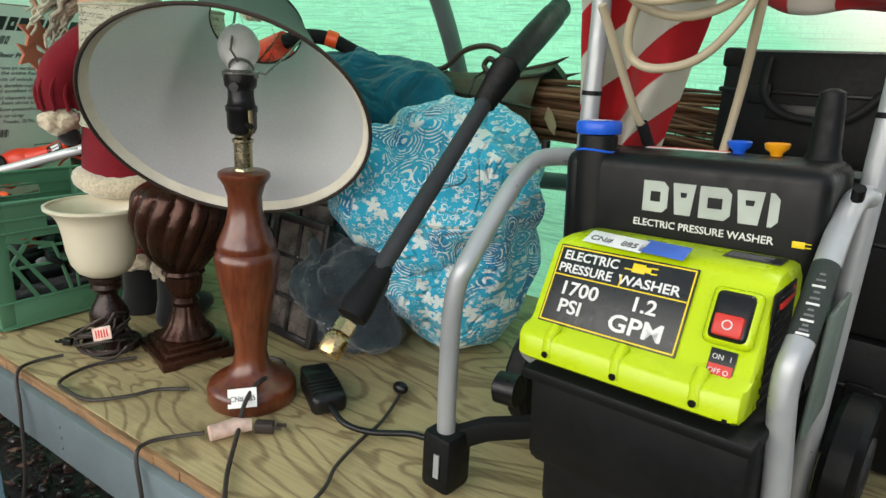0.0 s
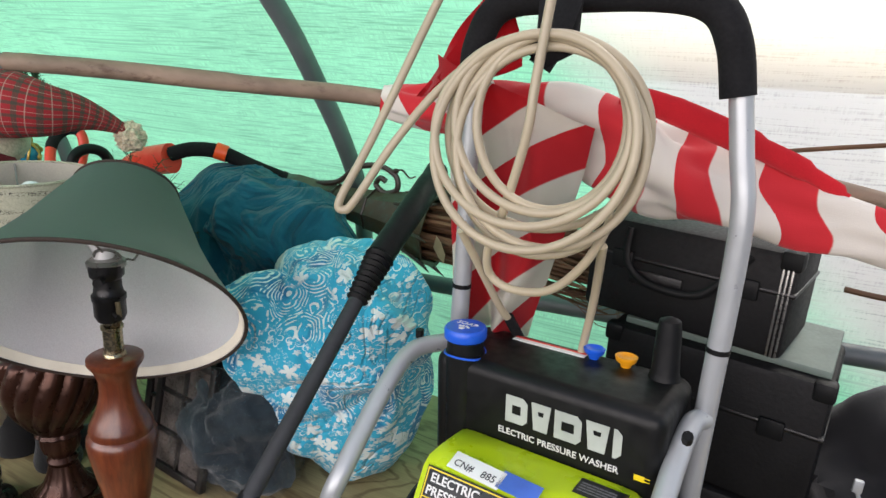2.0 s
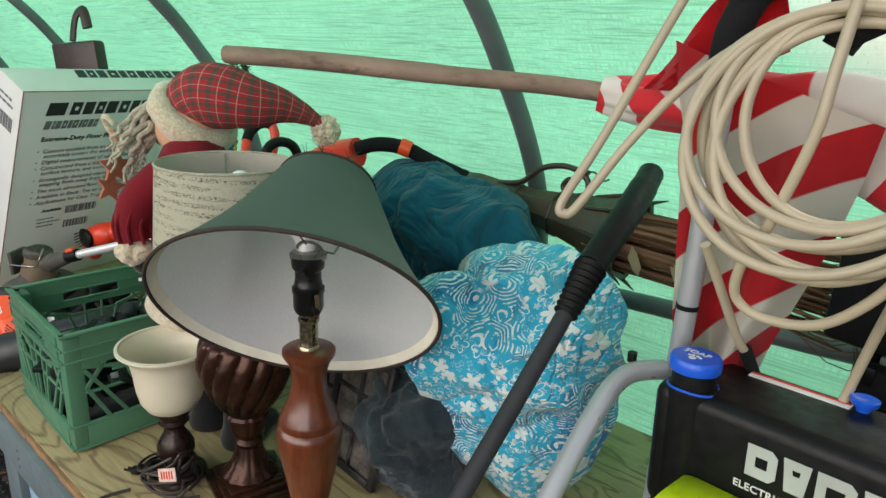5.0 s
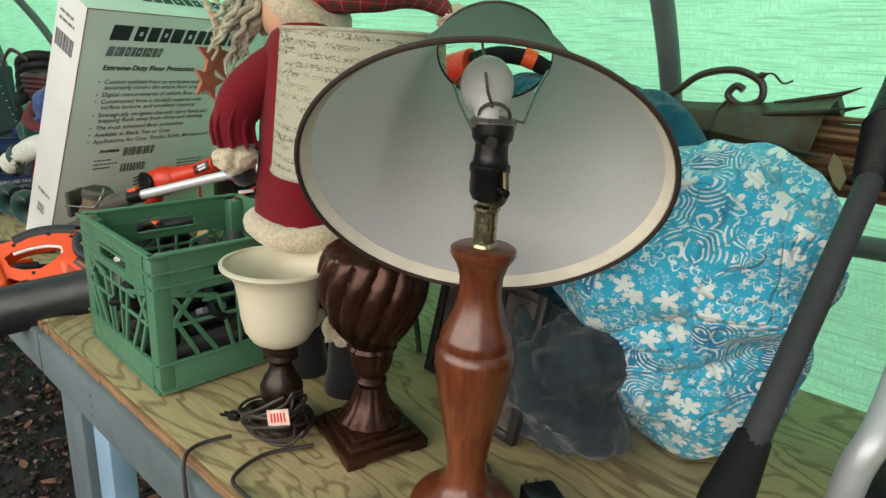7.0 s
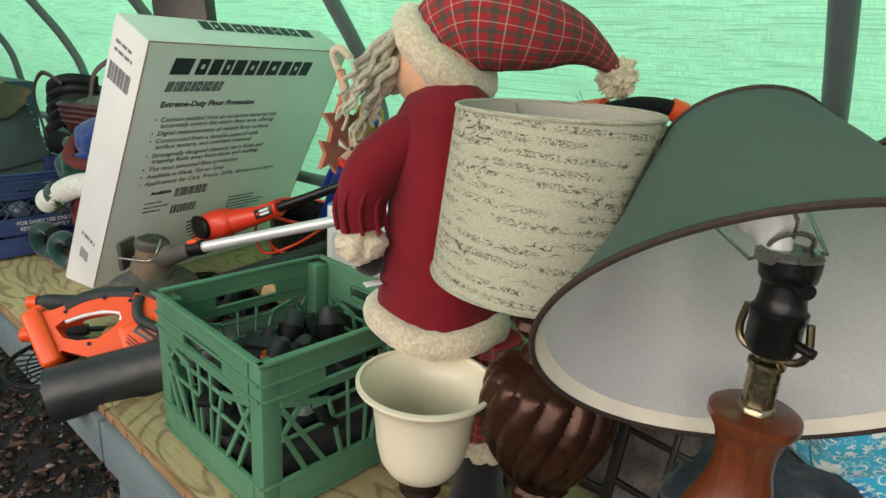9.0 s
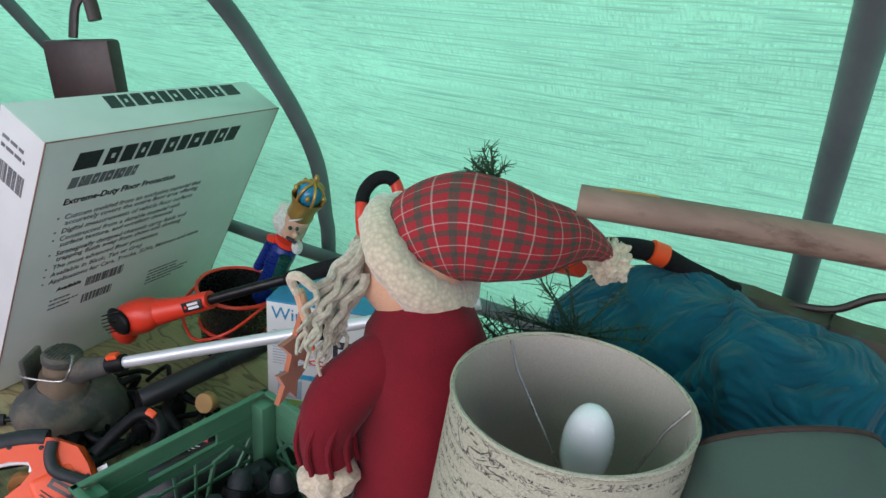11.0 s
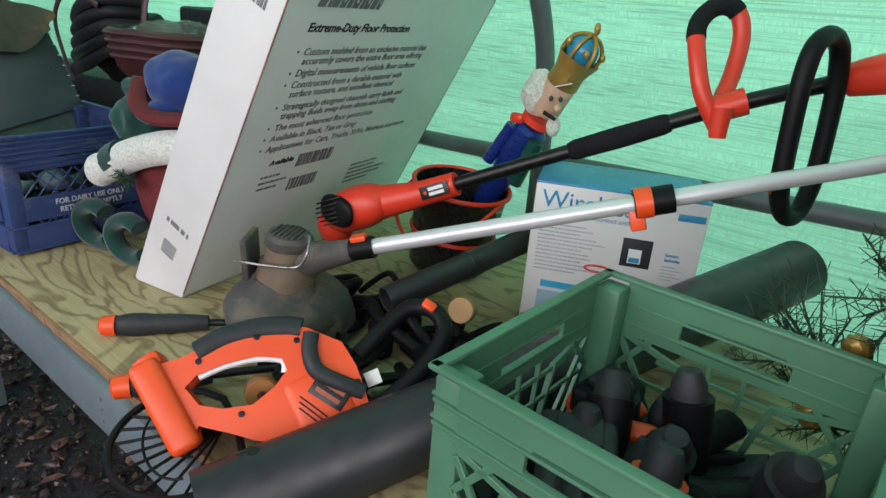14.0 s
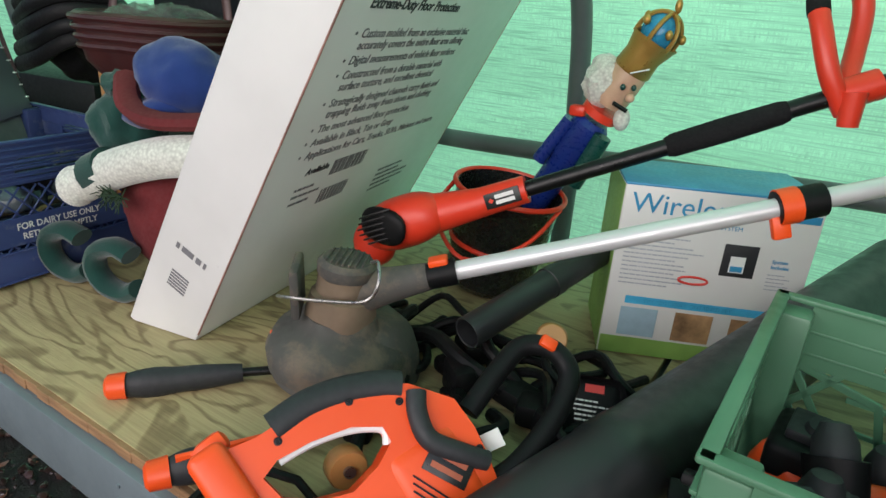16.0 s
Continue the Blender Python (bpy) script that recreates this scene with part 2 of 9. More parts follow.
def paisley_mat():
    m, nt, p, nn, ll = nodes_of("paisley_cotton")
    v = coords(nt)
    blue = (0.02, 0.40, 0.60)
    deep = (0.008, 0.20, 0.40)
    white = (0.72, 0.8, 0.78)
    base = ramp_of(nt, noise_of(nt, v, 11, 3), [(0.42, deep), (0.52, blue)])
    sw = nn.new("ShaderNodeTexVoronoi"); sw.inputs["Scale"].default_value = 15.0
    warp = noise_of(nt, v, 9, 2, 0.5)
    add = nn.new("ShaderNodeVectorMath"); add.operation = "MULTIPLY_ADD"
    add.inputs[1].default_value = (0.06, 0.06, 0.06)
    ll.new(warp, add.inputs[0]); ll.new(v, add.inputs[2])
    ll.new(add.outputs[0], sw.inputs["Vector"])
    mul = nn.new("ShaderNodeMath"); mul.operation = "MULTIPLY"; mul.inputs[1].default_value = 74
    ll.new(sw.outputs["Distance"], mul.inputs[0])
    sn = nn.new("ShaderNodeMath"); sn.operation = "SINE"
    ll.new(mul.outputs[0], sn.inputs[0])
    rings = ramp_of(nt, sn.outputs[0], [(0.30, (0, 0, 0)), (0.42, (1, 1, 1))])
    broken = ramp_of(nt, noise_of(nt, v, 70, 3, 0.7), [(0.44, (0, 0, 0)), (0.49, (1, 1, 1))])
    pattern1 = mix_of(nt, 1.0, rings, broken, "MULTIPLY")
    def calc(op, a, b=None):
        n = nn.new("ShaderNodeMath")
        n.operation = op
        for k, q in enumerate((a, b)):
            if hasattr(q, "links"):
                ll.new(q, n.inputs[k])
            elif q is not None:
                n.inputs[k].default_value = q
        return n.outputs[0]

    def blossoms(scale, size):
        """Five-petalled flowers, one to a cell, some of them open outlines."""
        fl = nn.new("ShaderNodeTexVoronoi")
        fl.inputs["Scale"].default_value, fl.inputs["Randomness"].default_value = scale, 0.7
        ll.new(v, fl.inputs["Vector"])
        off = nn.new("ShaderNodeVectorMath")
        off.operation = "SUBTRACT"
        ll.new(v, off.inputs[0])
        ll.new(fl.outputs["Position"], off.inputs[1])
        sp = nn.new("ShaderNodeSeparateXYZ")
        ll.new(off.outputs[0], sp.inputs[0])
        sc = nn.new("ShaderNodeSeparateColor")
        ll.new(fl.outputs["Color"], sc.inputs[0])
        r = calc("MULTIPLY", calc("SQRT", calc("ADD", calc("MULTIPLY", sp.outputs[0], sp.outputs[0]), calc("MULTIPLY", sp.outputs[2], sp.outputs[2]))), scale)
        th = calc("ADD", calc("ARCTAN2", sp.outputs[2], sp.outputs[0]), calc("MULTIPLY", sc.outputs[0], 6.0))
        lobe = calc("ADD", calc("MULTIPLY", calc("ABSOLUTE", calc("COSINE", calc("MULTIPLY", th, 2.5))), size * 0.62), size * 0.38)
        e = calc("SUBTRACT", lobe, r)
        solid = ramp_of(nt, e, [(0.0, (0, 0, 0)), (0.02, (1, 1, 1))])
        ring = ramp_of(nt, e, [(0.0, (0, 0, 0)), (0.01, (1, 1, 1)), (0.05, (1, 1, 1)), (0.07, (0, 0, 0))])
        pick = ramp_of(nt, sc.outputs[1], [(0.45, (0, 0, 0)), (0.5, (1, 1, 1))])
        return mix_of(nt, pick, solid, ring)
    flowers = mix_of(nt, 1.0, blossoms(27, 0.42), mix_of(nt, 1.0, blossoms(61, 0.34), (0.75, 0.75, 0.75), "MULTIPLY"), "ADD")
    zone = ramp_of(nt, noise_of(nt, v, 6.5, 1, 0.4), [(0.47, (0, 0, 0)), (0.49, (1, 1, 1))])
    col1 = mix_of(nt, pattern1, base, white)
    col2 = mix_of(nt, flowers, blue, white)
    col = mix_of(nt, zone, col1, col2)
    tan = ramp_of(nt, noise_of(nt, v, 4.2, 2, 0.4, 0.5), [(0.60, (0, 0, 0)), (0.62, (0.85, 0.85, 0.85))])
    col = mix_of(nt, tan, col, (0.55, 0.5, 0.42))
    ll.new(col, p.inputs["Base Color"])
    p.inputs["Roughness"].default_value = 0.85
    p.inputs["Sheen Weight"].default_value = 0.2
    w = noise_of(nt, v, 8, 3, 0.5, 1.4)
    r = ramp_of(nt, w, [(0.30, (0.5,) * 3), (0.45, (0.7,) * 3), (0.5, (0.0,) * 3), (0.55, (0.65,) * 3), (0.75, (0.4,) * 3)])
    bump_of(nt, mix_of(nt, 0.25, r, noise_of(nt, v, 45, 4, 0.6)), 0.7, 0.012, p)
    return m


def plaid_mat():
    m, nt, p, nn, ll = nodes_of("plaid_wool")
    sep = nn.new("ShaderNodeSeparateXYZ")
    ll.new(coords(nt, kind="UV"), sep.inputs[0])

    def band(axis, freq, lo, hi):
        a = nn.new("ShaderNodeMath"); a.operation = "MULTIPLY"; a.inputs[1].default_value = freq
        f = nn.new("ShaderNodeMath"); f.operation = "FRACT"
        ll.new(sep.outputs[axis], a.inputs[0]); ll.new(a.outputs[0], f.inputs[0])
        return ramp_of(nt, f.outputs[0], [(lo, (0, 0, 0)), (lo + 0.02, (1, 1, 1)), (hi, (1, 1, 1)), (hi + 0.02, (0, 0, 0))])
    red, green, white = (0.30, 0.018, 0.024), (0.03, 0.055, 0.04), (0.42, 0.36, 0.30)
    col = mix_of(nt, 0.0, red, red)
    for ax, fr in ((0, 16), (1, 13)):
        col = mix_of(nt, mix_of(nt, 1.0, band(ax, fr, 0.12, 0.38), (0.68, 0.68, 0.68), "MULTIPLY"), col, green)
    for ax, fr in ((0, 16), (1, 13)):
        col = mix_of(nt, mix_of(nt, 1.0, band(ax, fr, 0.67, 0.72), (0.5, 0.5, 0.5), "MULTIPLY"), col, white)
    ll.new(col, p.inputs["Base Color"])
    p.inputs["Roughness"].default_value = 1.0
    bump_of(nt, noise_of(nt, coords(nt), 260, 2), 0.5, 0.003, p)
    return m


def stripe_mat(name, freq, a, b, axis=1, edge=0.5):
    m, nt, p, nn, ll = nodes_of(name)
    sep = nn.new("ShaderNodeSeparateXYZ")
    ll.new(coords(nt, kind="UV"), sep.inputs[0])
    x = nn.new("ShaderNodeMath"); x.operation = "MULTIPLY"; x.inputs[1].default_value = freq
    f = nn.new("ShaderNodeMath"); f.operation = "FRACT"
    ll.new(sep.outputs[axis], x.inputs[0]); ll.new(x.outputs[0], f.inputs[0])
    t = ramp_of(nt, f.outputs[0], [(edge - 0.01, (0, 0, 0)), (edge + 0.01, (1, 1, 1))])
    n = noise_of(nt, coords(nt), 18, 4)
    col = mix_of(nt, t, a, b)
    col = mix_of(nt, 0.35, col, mix_of(nt, n, shade(a, 0.6), b), "MULTIPLY")
    ll.new(mix_of(nt, t, a, b), p.inputs["Base Color"])
    p.inputs["Roughness"].default_value = 0.85
    p.inputs["Sheen Weight"].default_value = 0.15
    bump_of(nt, noise_of(nt, coords(nt), 600, 2), 0.3, 0.001, p)
    return m


def script_mat():
    """Linen printed with faded handwriting: rows of broken ink scribbles."""
    m, nt, p, nn, ll = nodes_of("script_linen")
    uv = coords(nt, (1, 1, 1), "UV")
    mp = nn.new("ShaderNodeMapping"); mp.inputs["Scale"].default_value = (30, 15, 1)
    mp.inputs["Rotation"].default_value = (0, 0, 0.12)
    ll.new(uv, mp.inputs[0])
    n = noise_of(nt, mp.outputs[0], 1.6, 3, 0.6, 2.2)
    ink = ramp_of(nt, n, [(0.46, (0, 0, 0)), (0.485, (1, 1, 1)), (0.515, (1, 1, 1)), (0.54, (0, 0, 0))])
    row = nn.new("ShaderNodeSeparateXYZ"); ll.new(mp.outputs[0], row.inputs[0])
    fr = nn.new("ShaderNodeMath"); fr.operation = "FRACT"; ll.new(row.outputs[1], fr.inputs[0])
    rows = ramp_of(nt, fr.outputs[0], [(0.2, (0, 0, 0)), (0.28, (1, 1, 1)), (0.72, (1, 1, 1)), (0.8, (0, 0, 0))])
    gaps = ramp_of(nt, noise_of(nt, uv, 9, 3, 0.6), [(0.42, (0, 0, 0)), (0.5, (1, 1, 1))])
    mp2 = nn.new("ShaderNodeMapping"); mp2.inputs["Scale"].default_value = (11, 5, 1)
    ll.new(uv, mp2.inputs[0])
    big = ramp_of(nt, noise_of(nt, mp2.outputs[0], 1.1, 2, 0.5, 3.0), [(0.475, (0, 0, 0)), (0.49, (1, 1, 1)), (0.51, (1, 1, 1)), (0.525, (0, 0, 0))])
    bigz = ramp_of(nt, noise_of(nt, uv, 5, 2), [(0.55, (0, 0, 0)), (0.6, (0.9, 0.9, 0.9))])
    f = mix_of(nt, 1.0, mix_of(nt, 1.0, ink, rows, "MULTIPLY"), gaps, "MULTIPLY")
    f = mix_of(nt, 1.0, f, mix_of(nt, 1.0, big, bigz, "MULTIPLY"), "ADD")
    weave = noise_of(nt, coords(nt), 500, 2)
    col = mix_of(nt, f, ramp_of(nt, weave, [(0.3, (0.44, 0.43, 0.31)), (0.7, (0.60, 0.58, 0.45))]), (0.06, 0.05, 0.045))
    ll.new(col, p.inputs["Base Color"])
    p.inputs["Roughness"].default_value = 0.9
    tr, mx = nn.new("ShaderNodeBsdfTranslucent"), nn.new("ShaderNodeMixShader")
    ll.new(col, tr.inputs[0])
    mx.inputs[0].default_value = 0.3
    ll.new(p.outputs[0], mx.inputs[1]); ll.new(tr.outputs[0], mx.inputs[2])
    ll.new(mx.outputs[0], nn["Material Output"].inputs[0])
    return m


# The last pair is where the painted daylight glare comes up, along x + z.
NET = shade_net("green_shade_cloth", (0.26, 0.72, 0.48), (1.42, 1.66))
PVC = plain("grey_conduit", (0.11, 0.125, 0.13), 0.45, var=0.3, scale=12)
PLY = wood_ply("plywood", (0.40, 0.325, 0.165), (0.135, 0.088, 0.038))
PLYEDGE = plain("plywood_edge", (0.30, 0.17, 0.08), 0.8, var=0.5, scale=30, aniso=(1, 1, 12))
STEEL = plain("grey_painted_steel", (0.15, 0.19, 0.205), 0.5, var=0.25, scale=10, dirt=(0.07, 0.07, 0.06), dirt_at=0.62)
BLUELEG = plain("pale_blue_paint", (0.30, 0.47, 0.62), 0.5, var=0.2, scale=9, dirt=(0.12, 0.16, 0.18))
MULCH = mulch_mat()
LEAF = plain("dry_leaf", (0.19, 0.095, 0.06), 0.8, var=0.5, scale=30)
STONE = plain("pebble", (0.16, 0.15, 0.14), 0.7, var=0.4, scale=30)
CRATE = plain("green_crate_plastic", (0.075, 0.20, 0.115), 0.42, var=0.18, scale=12, dirt=(0.04, 0.12, 0.07), dirt_at=0.66)
CRATEBLUE = plain("blue_crate_plastic", (0.034, 0.058, 0.17), 0.45, var=0.3, scale=14, dirt=(0.13, 0.15, 0.20), dirt_at=0.58)
CHERRY = wood_turned("cherry_wood", (0.09, 0.018, 0.007), (0.21, 0.055, 0.018), 0.3)
BRONZE = plain("oiled_bronze", (0.055, 0.021, 0.012), 0.32, metal=0.6, var=0.75, scale=20, spec=0.5)
DARKBRONZE = plain("dark_bronze", (0.03, 0.014, 0.01), 0.3, metal=0.3, var=0.6, scale=20)
BRASS = plain("brushed_brass", (0.36, 0.31, 0.20), 0.25, metal=1.0, var=0.2)
DARKBRASS = plain("tarnished_brass", (0.20, 0.165, 0.10), 0.35, metal=1.0, var=0.35)
BRASSY = plain("yellow_brass", (0.62, 0.45, 0.22), 0.28, metal=1.0, var=0.2)
BLACK = plain("black_plastic", (0.0045, 0.0045, 0.005), 0.35, spec=0.4, var=0.3)
BLACKMATT = plain("matt_black_plastic", (0.0055, 0.006, 0.0065), 0.5, spec=0.2, var=0.35, scale=25, dirt=(0.05, 0.046, 0.042), dirt_at=0.72)
RUBBER = plain("black_foam", (0.009, 0.009, 0.01), 0.9, spec=0.25, var=0.3, scale=60, bump=0.4)
WIRE = plain("grey_wire", (0.35, 0.34, 0.32), 0.3, metal=0.9)
CORD = plain("brown_cord", (0.035, 0.026, 0.022), 0.5)
OUTSHADE = thin_shade("green_lampshade", (0.045, 0.09, 0.068), (0.5, 0.54, 0.52))
INSHADE = thin_shade("white_shade_lining", (0.92, 0.89, 0.91), (0.95, 0.93, 0.93), share=0.5)
CREAM = plain("cream_trim", (0.72, 0.68, 0.56), 0.8, var=0.15)
TRIM = plain("dark_brown_trim", (0.03, 0.018, 0.012), 0.8)
LINEN = script_mat()
LININ = thin_shade("drum_lining", (0.60, 0.56, 0.49), (0.6, 0.56, 0.48))
ALABASTER = plain("cream_glass", (0.72, 0.66, 0.5), 0.35, var=0.12, scale=9)
BULB = plain("white_bulb", (0.8, 0.8, 0.8), 0.2, var=0.02)
PAISLEY = paisley_mat()
TEAL = cloth("teal_comforter", (0.005, 0.10, 0.145), 0.45, sheen=0.1, crease=0.9)
PLAID = plaid_mat()
SUEDE = cloth("maroon_knit", (0.17, 0.007, 0.014), 0.3, weave=500, bump=0.6, sheen=0.08)
FLEECE = fleece("cream_fleece", (0.66, 0.56, 0.4))
BEARD = fleece("cream_curls", (0.5, 0.46, 0.34))
SKIN = cloth("doll_fabric", (0.62, 0.36, 0.22), 0.1, sheen=0.2)
BOOT = cloth("black_felt", (0.01, 0.01, 0.011), 0.3)
CARDWHITE = plain("white_carton", (0.64, 0.64, 0.62), 0.5, var=0.12, scale=8, dirt=(0.3, 0.29, 0.27), dirt_at=0.68)
INK = plain("black_ink", (0.02, 0.02, 0.025), 0.6)
GREYINK = plain("grey_ink", (0.16, 0.16, 0.17), 0.6)
ORANGE = plain("orange_plastic", (0.86, 0.085, 0.012), 0.38, var=0.1, scale=12)
RED = plain("red_plastic", (0.74, 0.045, 0.018), 0.38, var=0.12, scale=12)
DARKGREY = plain("dark_grey_grip", (0.02, 0.022, 0.025), 0.6, var=0.25, scale=25)
SILVER = plain("silver_tube", (0.66, 0.66, 0.67), 0.38, metal=0.35, var=0.04, scale=14)
SILVERPAINT = plain("silver_paint", (0.42, 0.44, 0.45), 0.35, metal=0.35, var=0.1, scale=14)
LIME = plain("lime_plastic", (0.50, 0.66, 0.008), 0.3, var=0.08, scale=8)
TANK = plain("black_tank_plastic", (0.0045, 0.005, 0.005), 0.42, spec=0.27, var=0.3, scale=20, dirt=(0.04, 0.038, 0.036), dirt_at=0.74)
LABELBLACK = plain("black_label", (0.012, 0.014, 0.014), 0.35, var=0.1)
LABELWHITE = plain("white_print", (0.72, 0.72, 0.7), 0.5, var=0.05)
LABELYELLOW = plain("yellow_print", (0.8, 0.6, 0.01), 0.45, var=0.05)
LABELBLUE = plain("blue_print", (0.05, 0.13, 0.5), 0.45, var=0.3, scale=60)
LABELRED = plain("red_print", (0.6, 0.03, 0.02), 0.45, var=0.1)
BLUECAP = plain("blue_cap_plastic", (0.01, 0.10, 0.62), 0.35, var=0.1)
YELLOWCAP = plain("amber_cap_plastic", (0.75, 0.32, 0.01), 0.35, var=0.1)
HOSE = plain("beige_hose", (0.42, 0.36, 0.25), 0.4, var=0.15, scale=20)
FLAG = stripe_mat("striped_flag_cloth", 1.0, (0.50, 0.012, 0.02), (0.62, 0.58, 0.52))
POLEWOOD = plain("weathered_pole", (0.24, 0.17, 0.12), 0.7, var=0.5, scale=16, aniso=(0.3, 3, 3), dirt=(0.1, 0.06, 0.04), dirt_at=0.55)
VINYL = plain("black_vinyl", (0.005, 0.005, 0.0055), 0.6, spec=0.25, var=0.4, scale=40, bump=0.5)
LID = plain("grey_green_board", (0.13, 0.17, 0.145), 0.6)
GARMENT = cloth("black_cloth", (0.008, 0.008, 0.009), 0.3)
CARVED = plain("verdigris_carving", (0.06, 0.042, 0.022), 0.45, var=0.7, scale=14, dirt=(0.035, 0.065, 0.05), dirt_at=0.5)
CARVEDDARK = plain("dark_iron", (0.03, 0.018, 0.012), 0.4, var=0.5, scale=22)
TWIG = plain("twig", (0.13, 0.065, 0.03), 0.7, var=0.6, scale=30, aniso=(0.4, 3, 3))
DRYLEAF = plain("cream_leaf", (0.5, 0.42, 0.25), 0.8)
CLEAR = glassy("clear_bag", (0.95, 0.98, 0.97), 0.03, 0.90)
NAVY = cloth("dark_blue_cloth", (0.012, 0.02, 0.03), 0.5, second=(0.035, 0.055, 0.065))
FRAME = plain("black_frame", (0.012, 0.01, 0.01), 0.45)
PHOTO = plain("dark_print", (0.12, 0.10, 0.09), 0.3, var=0.9, scale=60)
TUBE = plain("black_blower_tube", (0.018, 0.02, 0.021), 0.4, var=0.3, scale=12, dirt=(0.05, 0.05, 0.045), dirt_at=0.72)
PINE = plain("pine_needles", (0.02, 0.055, 0.022), 0.7, var=0.5)
STAR = cloth("terracotta_felt", (0.42, 0.14, 0.07), 0.1)
SLATE = plain("dark_slate_panel", (0.11, 0.13, 0.14), 0.34, var=0.35, scale=6, dirt=(0.12, 0.12, 0.12), dirt_at=0.74)
BARK = plain("bark_slab", (0.10, 0.085, 0.06), 0.85, var=0.6, scale=16, dirt=(0.30, 0.13, 0.06), dirt_at=0.6)
LEATHER = plain("brown_leather", (0.035, 0.017, 0.014), 0.45, var=0.4, scale=20)
GREENCLOTH = cloth("green_knit", (0.008, 0.05, 0.04), 0.3)
BLUECLOTH = cloth("blue_felt", (0.012, 0.035, 0.16), 0.3)
WHITEFLEECE = fleece("white_plush", (0.72, 0.74, 0.66))
BUCKET = plain("black_enamel", (0.01, 0.012, 0.011), 0.25, var=0.3)
GOLD = plain("gold_paint", (0.42, 0.25, 0.06), 0.35, metal=0.5)
SKYBLUE = plain("blue_enamel", (0.02, 0.22, 0.38), 0.2)
WICKER = plain("wicker", (0.30, 0.20, 0.09), 0.8, var=0.5, scale=40)
TAG = plain("white_tag", (0.72, 0.74, 0.72), 0.5, var=0.05)
TAGPINK = plain("printed_tape", (0.7, 0.5, 0.42), 0.5, var=0.4, scale=120)
PASTELBLUE = plain("blue_carton", (0.03, 0.25, 0.45), 0.4, var=0.2)
TAWNY = plain("tan_print", (0.35, 0.2, 0.1), 0.5, var=0.7, scale=60)
LEAFGREEN = plain("green_print", (0.2, 0.35, 0.08), 0.5, var=0.2)
TRIMMERBODY = plain("dusty_grey_plastic", (0.07, 0.068, 0.06), 0.75, var=0.4, scale=14, dirt=(0.14, 0.11, 0.08), dirt_at=0.48)
TRIMMERDUST = plain("tan_dust", (0.20, 0.145, 0.095), 0.85, var=0.4, scale=20, dirt=(0.10, 0.08, 0.06), dirt_at=0.55)
NAVYBOX = plain("navy_carton", (0.015, 0.03, 0.06), 0.45, var=0.4, scale=9, dirt=(0.12, 0.11, 0.06), dirt_at=0.62)
DATALABEL = plain("data_label", (0.035, 0.045, 0.04), 0.6, spec=0.2, var=0.2)
MAROON = plain("maroon_leather", (0.05, 0.013, 0.012), 0.4, var=0.4, scale=20)
PLASTICFILM = glassy("wrapping_film", (0.85, 0.8, 0.75), 0.12, 0.5)


# ---- mesh helpers ----
WORLD = {}


def thing(name, m, label="", category="", group="", kind=""):
    ob = new(name)
    ob.matrix_basis = m
    ob.empty_display_size = 0.05
    WORLD[ob.name] = m.copy()
    return tagged(ob, label, category, group, kind)


def part(name, bm, mats, parent=None, label="", local=False, smooth=True, kind=""):
    """Links a bmesh, modelled in the world's metres (or local ones), as one mesh under a thing or part."""
    me = bpy.data.meshes.new(name)
    inv = WORLD[parent.name].inverted() if parent is not None and not local else Matrix()
    bm.transform(inv)
    bm.normal_update()
    bm.to_mesh(me)
    bm.free()
    for m in (mats if isinstance(mats, (list, tuple)) else [mats]):
        me.materials.append(m)
    me.polygons.foreach_set("use_smooth", [smooth] * len(me.polygons))
    if smooth:
        me.set_sharp_from_angle(angle=radians(38))
    ob = new(name, me)
    if parent is not None:
        ob.parent = parent
        WORLD[ob.name] = WORLD[parent.name]
    return tagged(ob, label, kind=kind)


def solo(name, bm, mats, label, category, group="", kind="", smooth=True):
    """A thing of one mesh, its origin at its lowest middle."""
    xs = [v.co.copy() for v in bm.verts]
    o = Vector(((min(v.x for v in xs) + max(v.x for v in xs)) / 2, (min(v.y for v in xs) + max(v.y for v in xs)) / 2, min(v.z for v in xs)))
    bm.transform(Matrix.Translation(-o))
    ob = part(name, bm, mats, smooth=smooth)
    ob.matrix_basis = Matrix.Translation(o)
    WORLD[ob.name] = Matrix.Translation(o)
    return tagged(ob, label, category, group, kind)


def curve(pts, n=8, closed=False):
    """Catmull-Rom points through pts."""
    P = [Vector(p) for p in pts]
    out = []
    k = len(P)
    for i in range(k if closed else k - 1):
        if closed:
            a, b, c, d = (P[(i + j - 1) % k] for j in range(4))
        else:
            a, b, c, d = P[max(i - 1, 0)], P[i], P[i + 1], P[min(i + 2, k - 1)]
        for s in range(n):
            t = s / n
            out.append(0.5 * (2 * b + (c - a) * t + (2 * a - 5 * b + 4 * c - d) * t * t + (3 * b - a - 3 * c + d) * t ** 3))
    if not closed:
        out.append(P[-1])
    return out


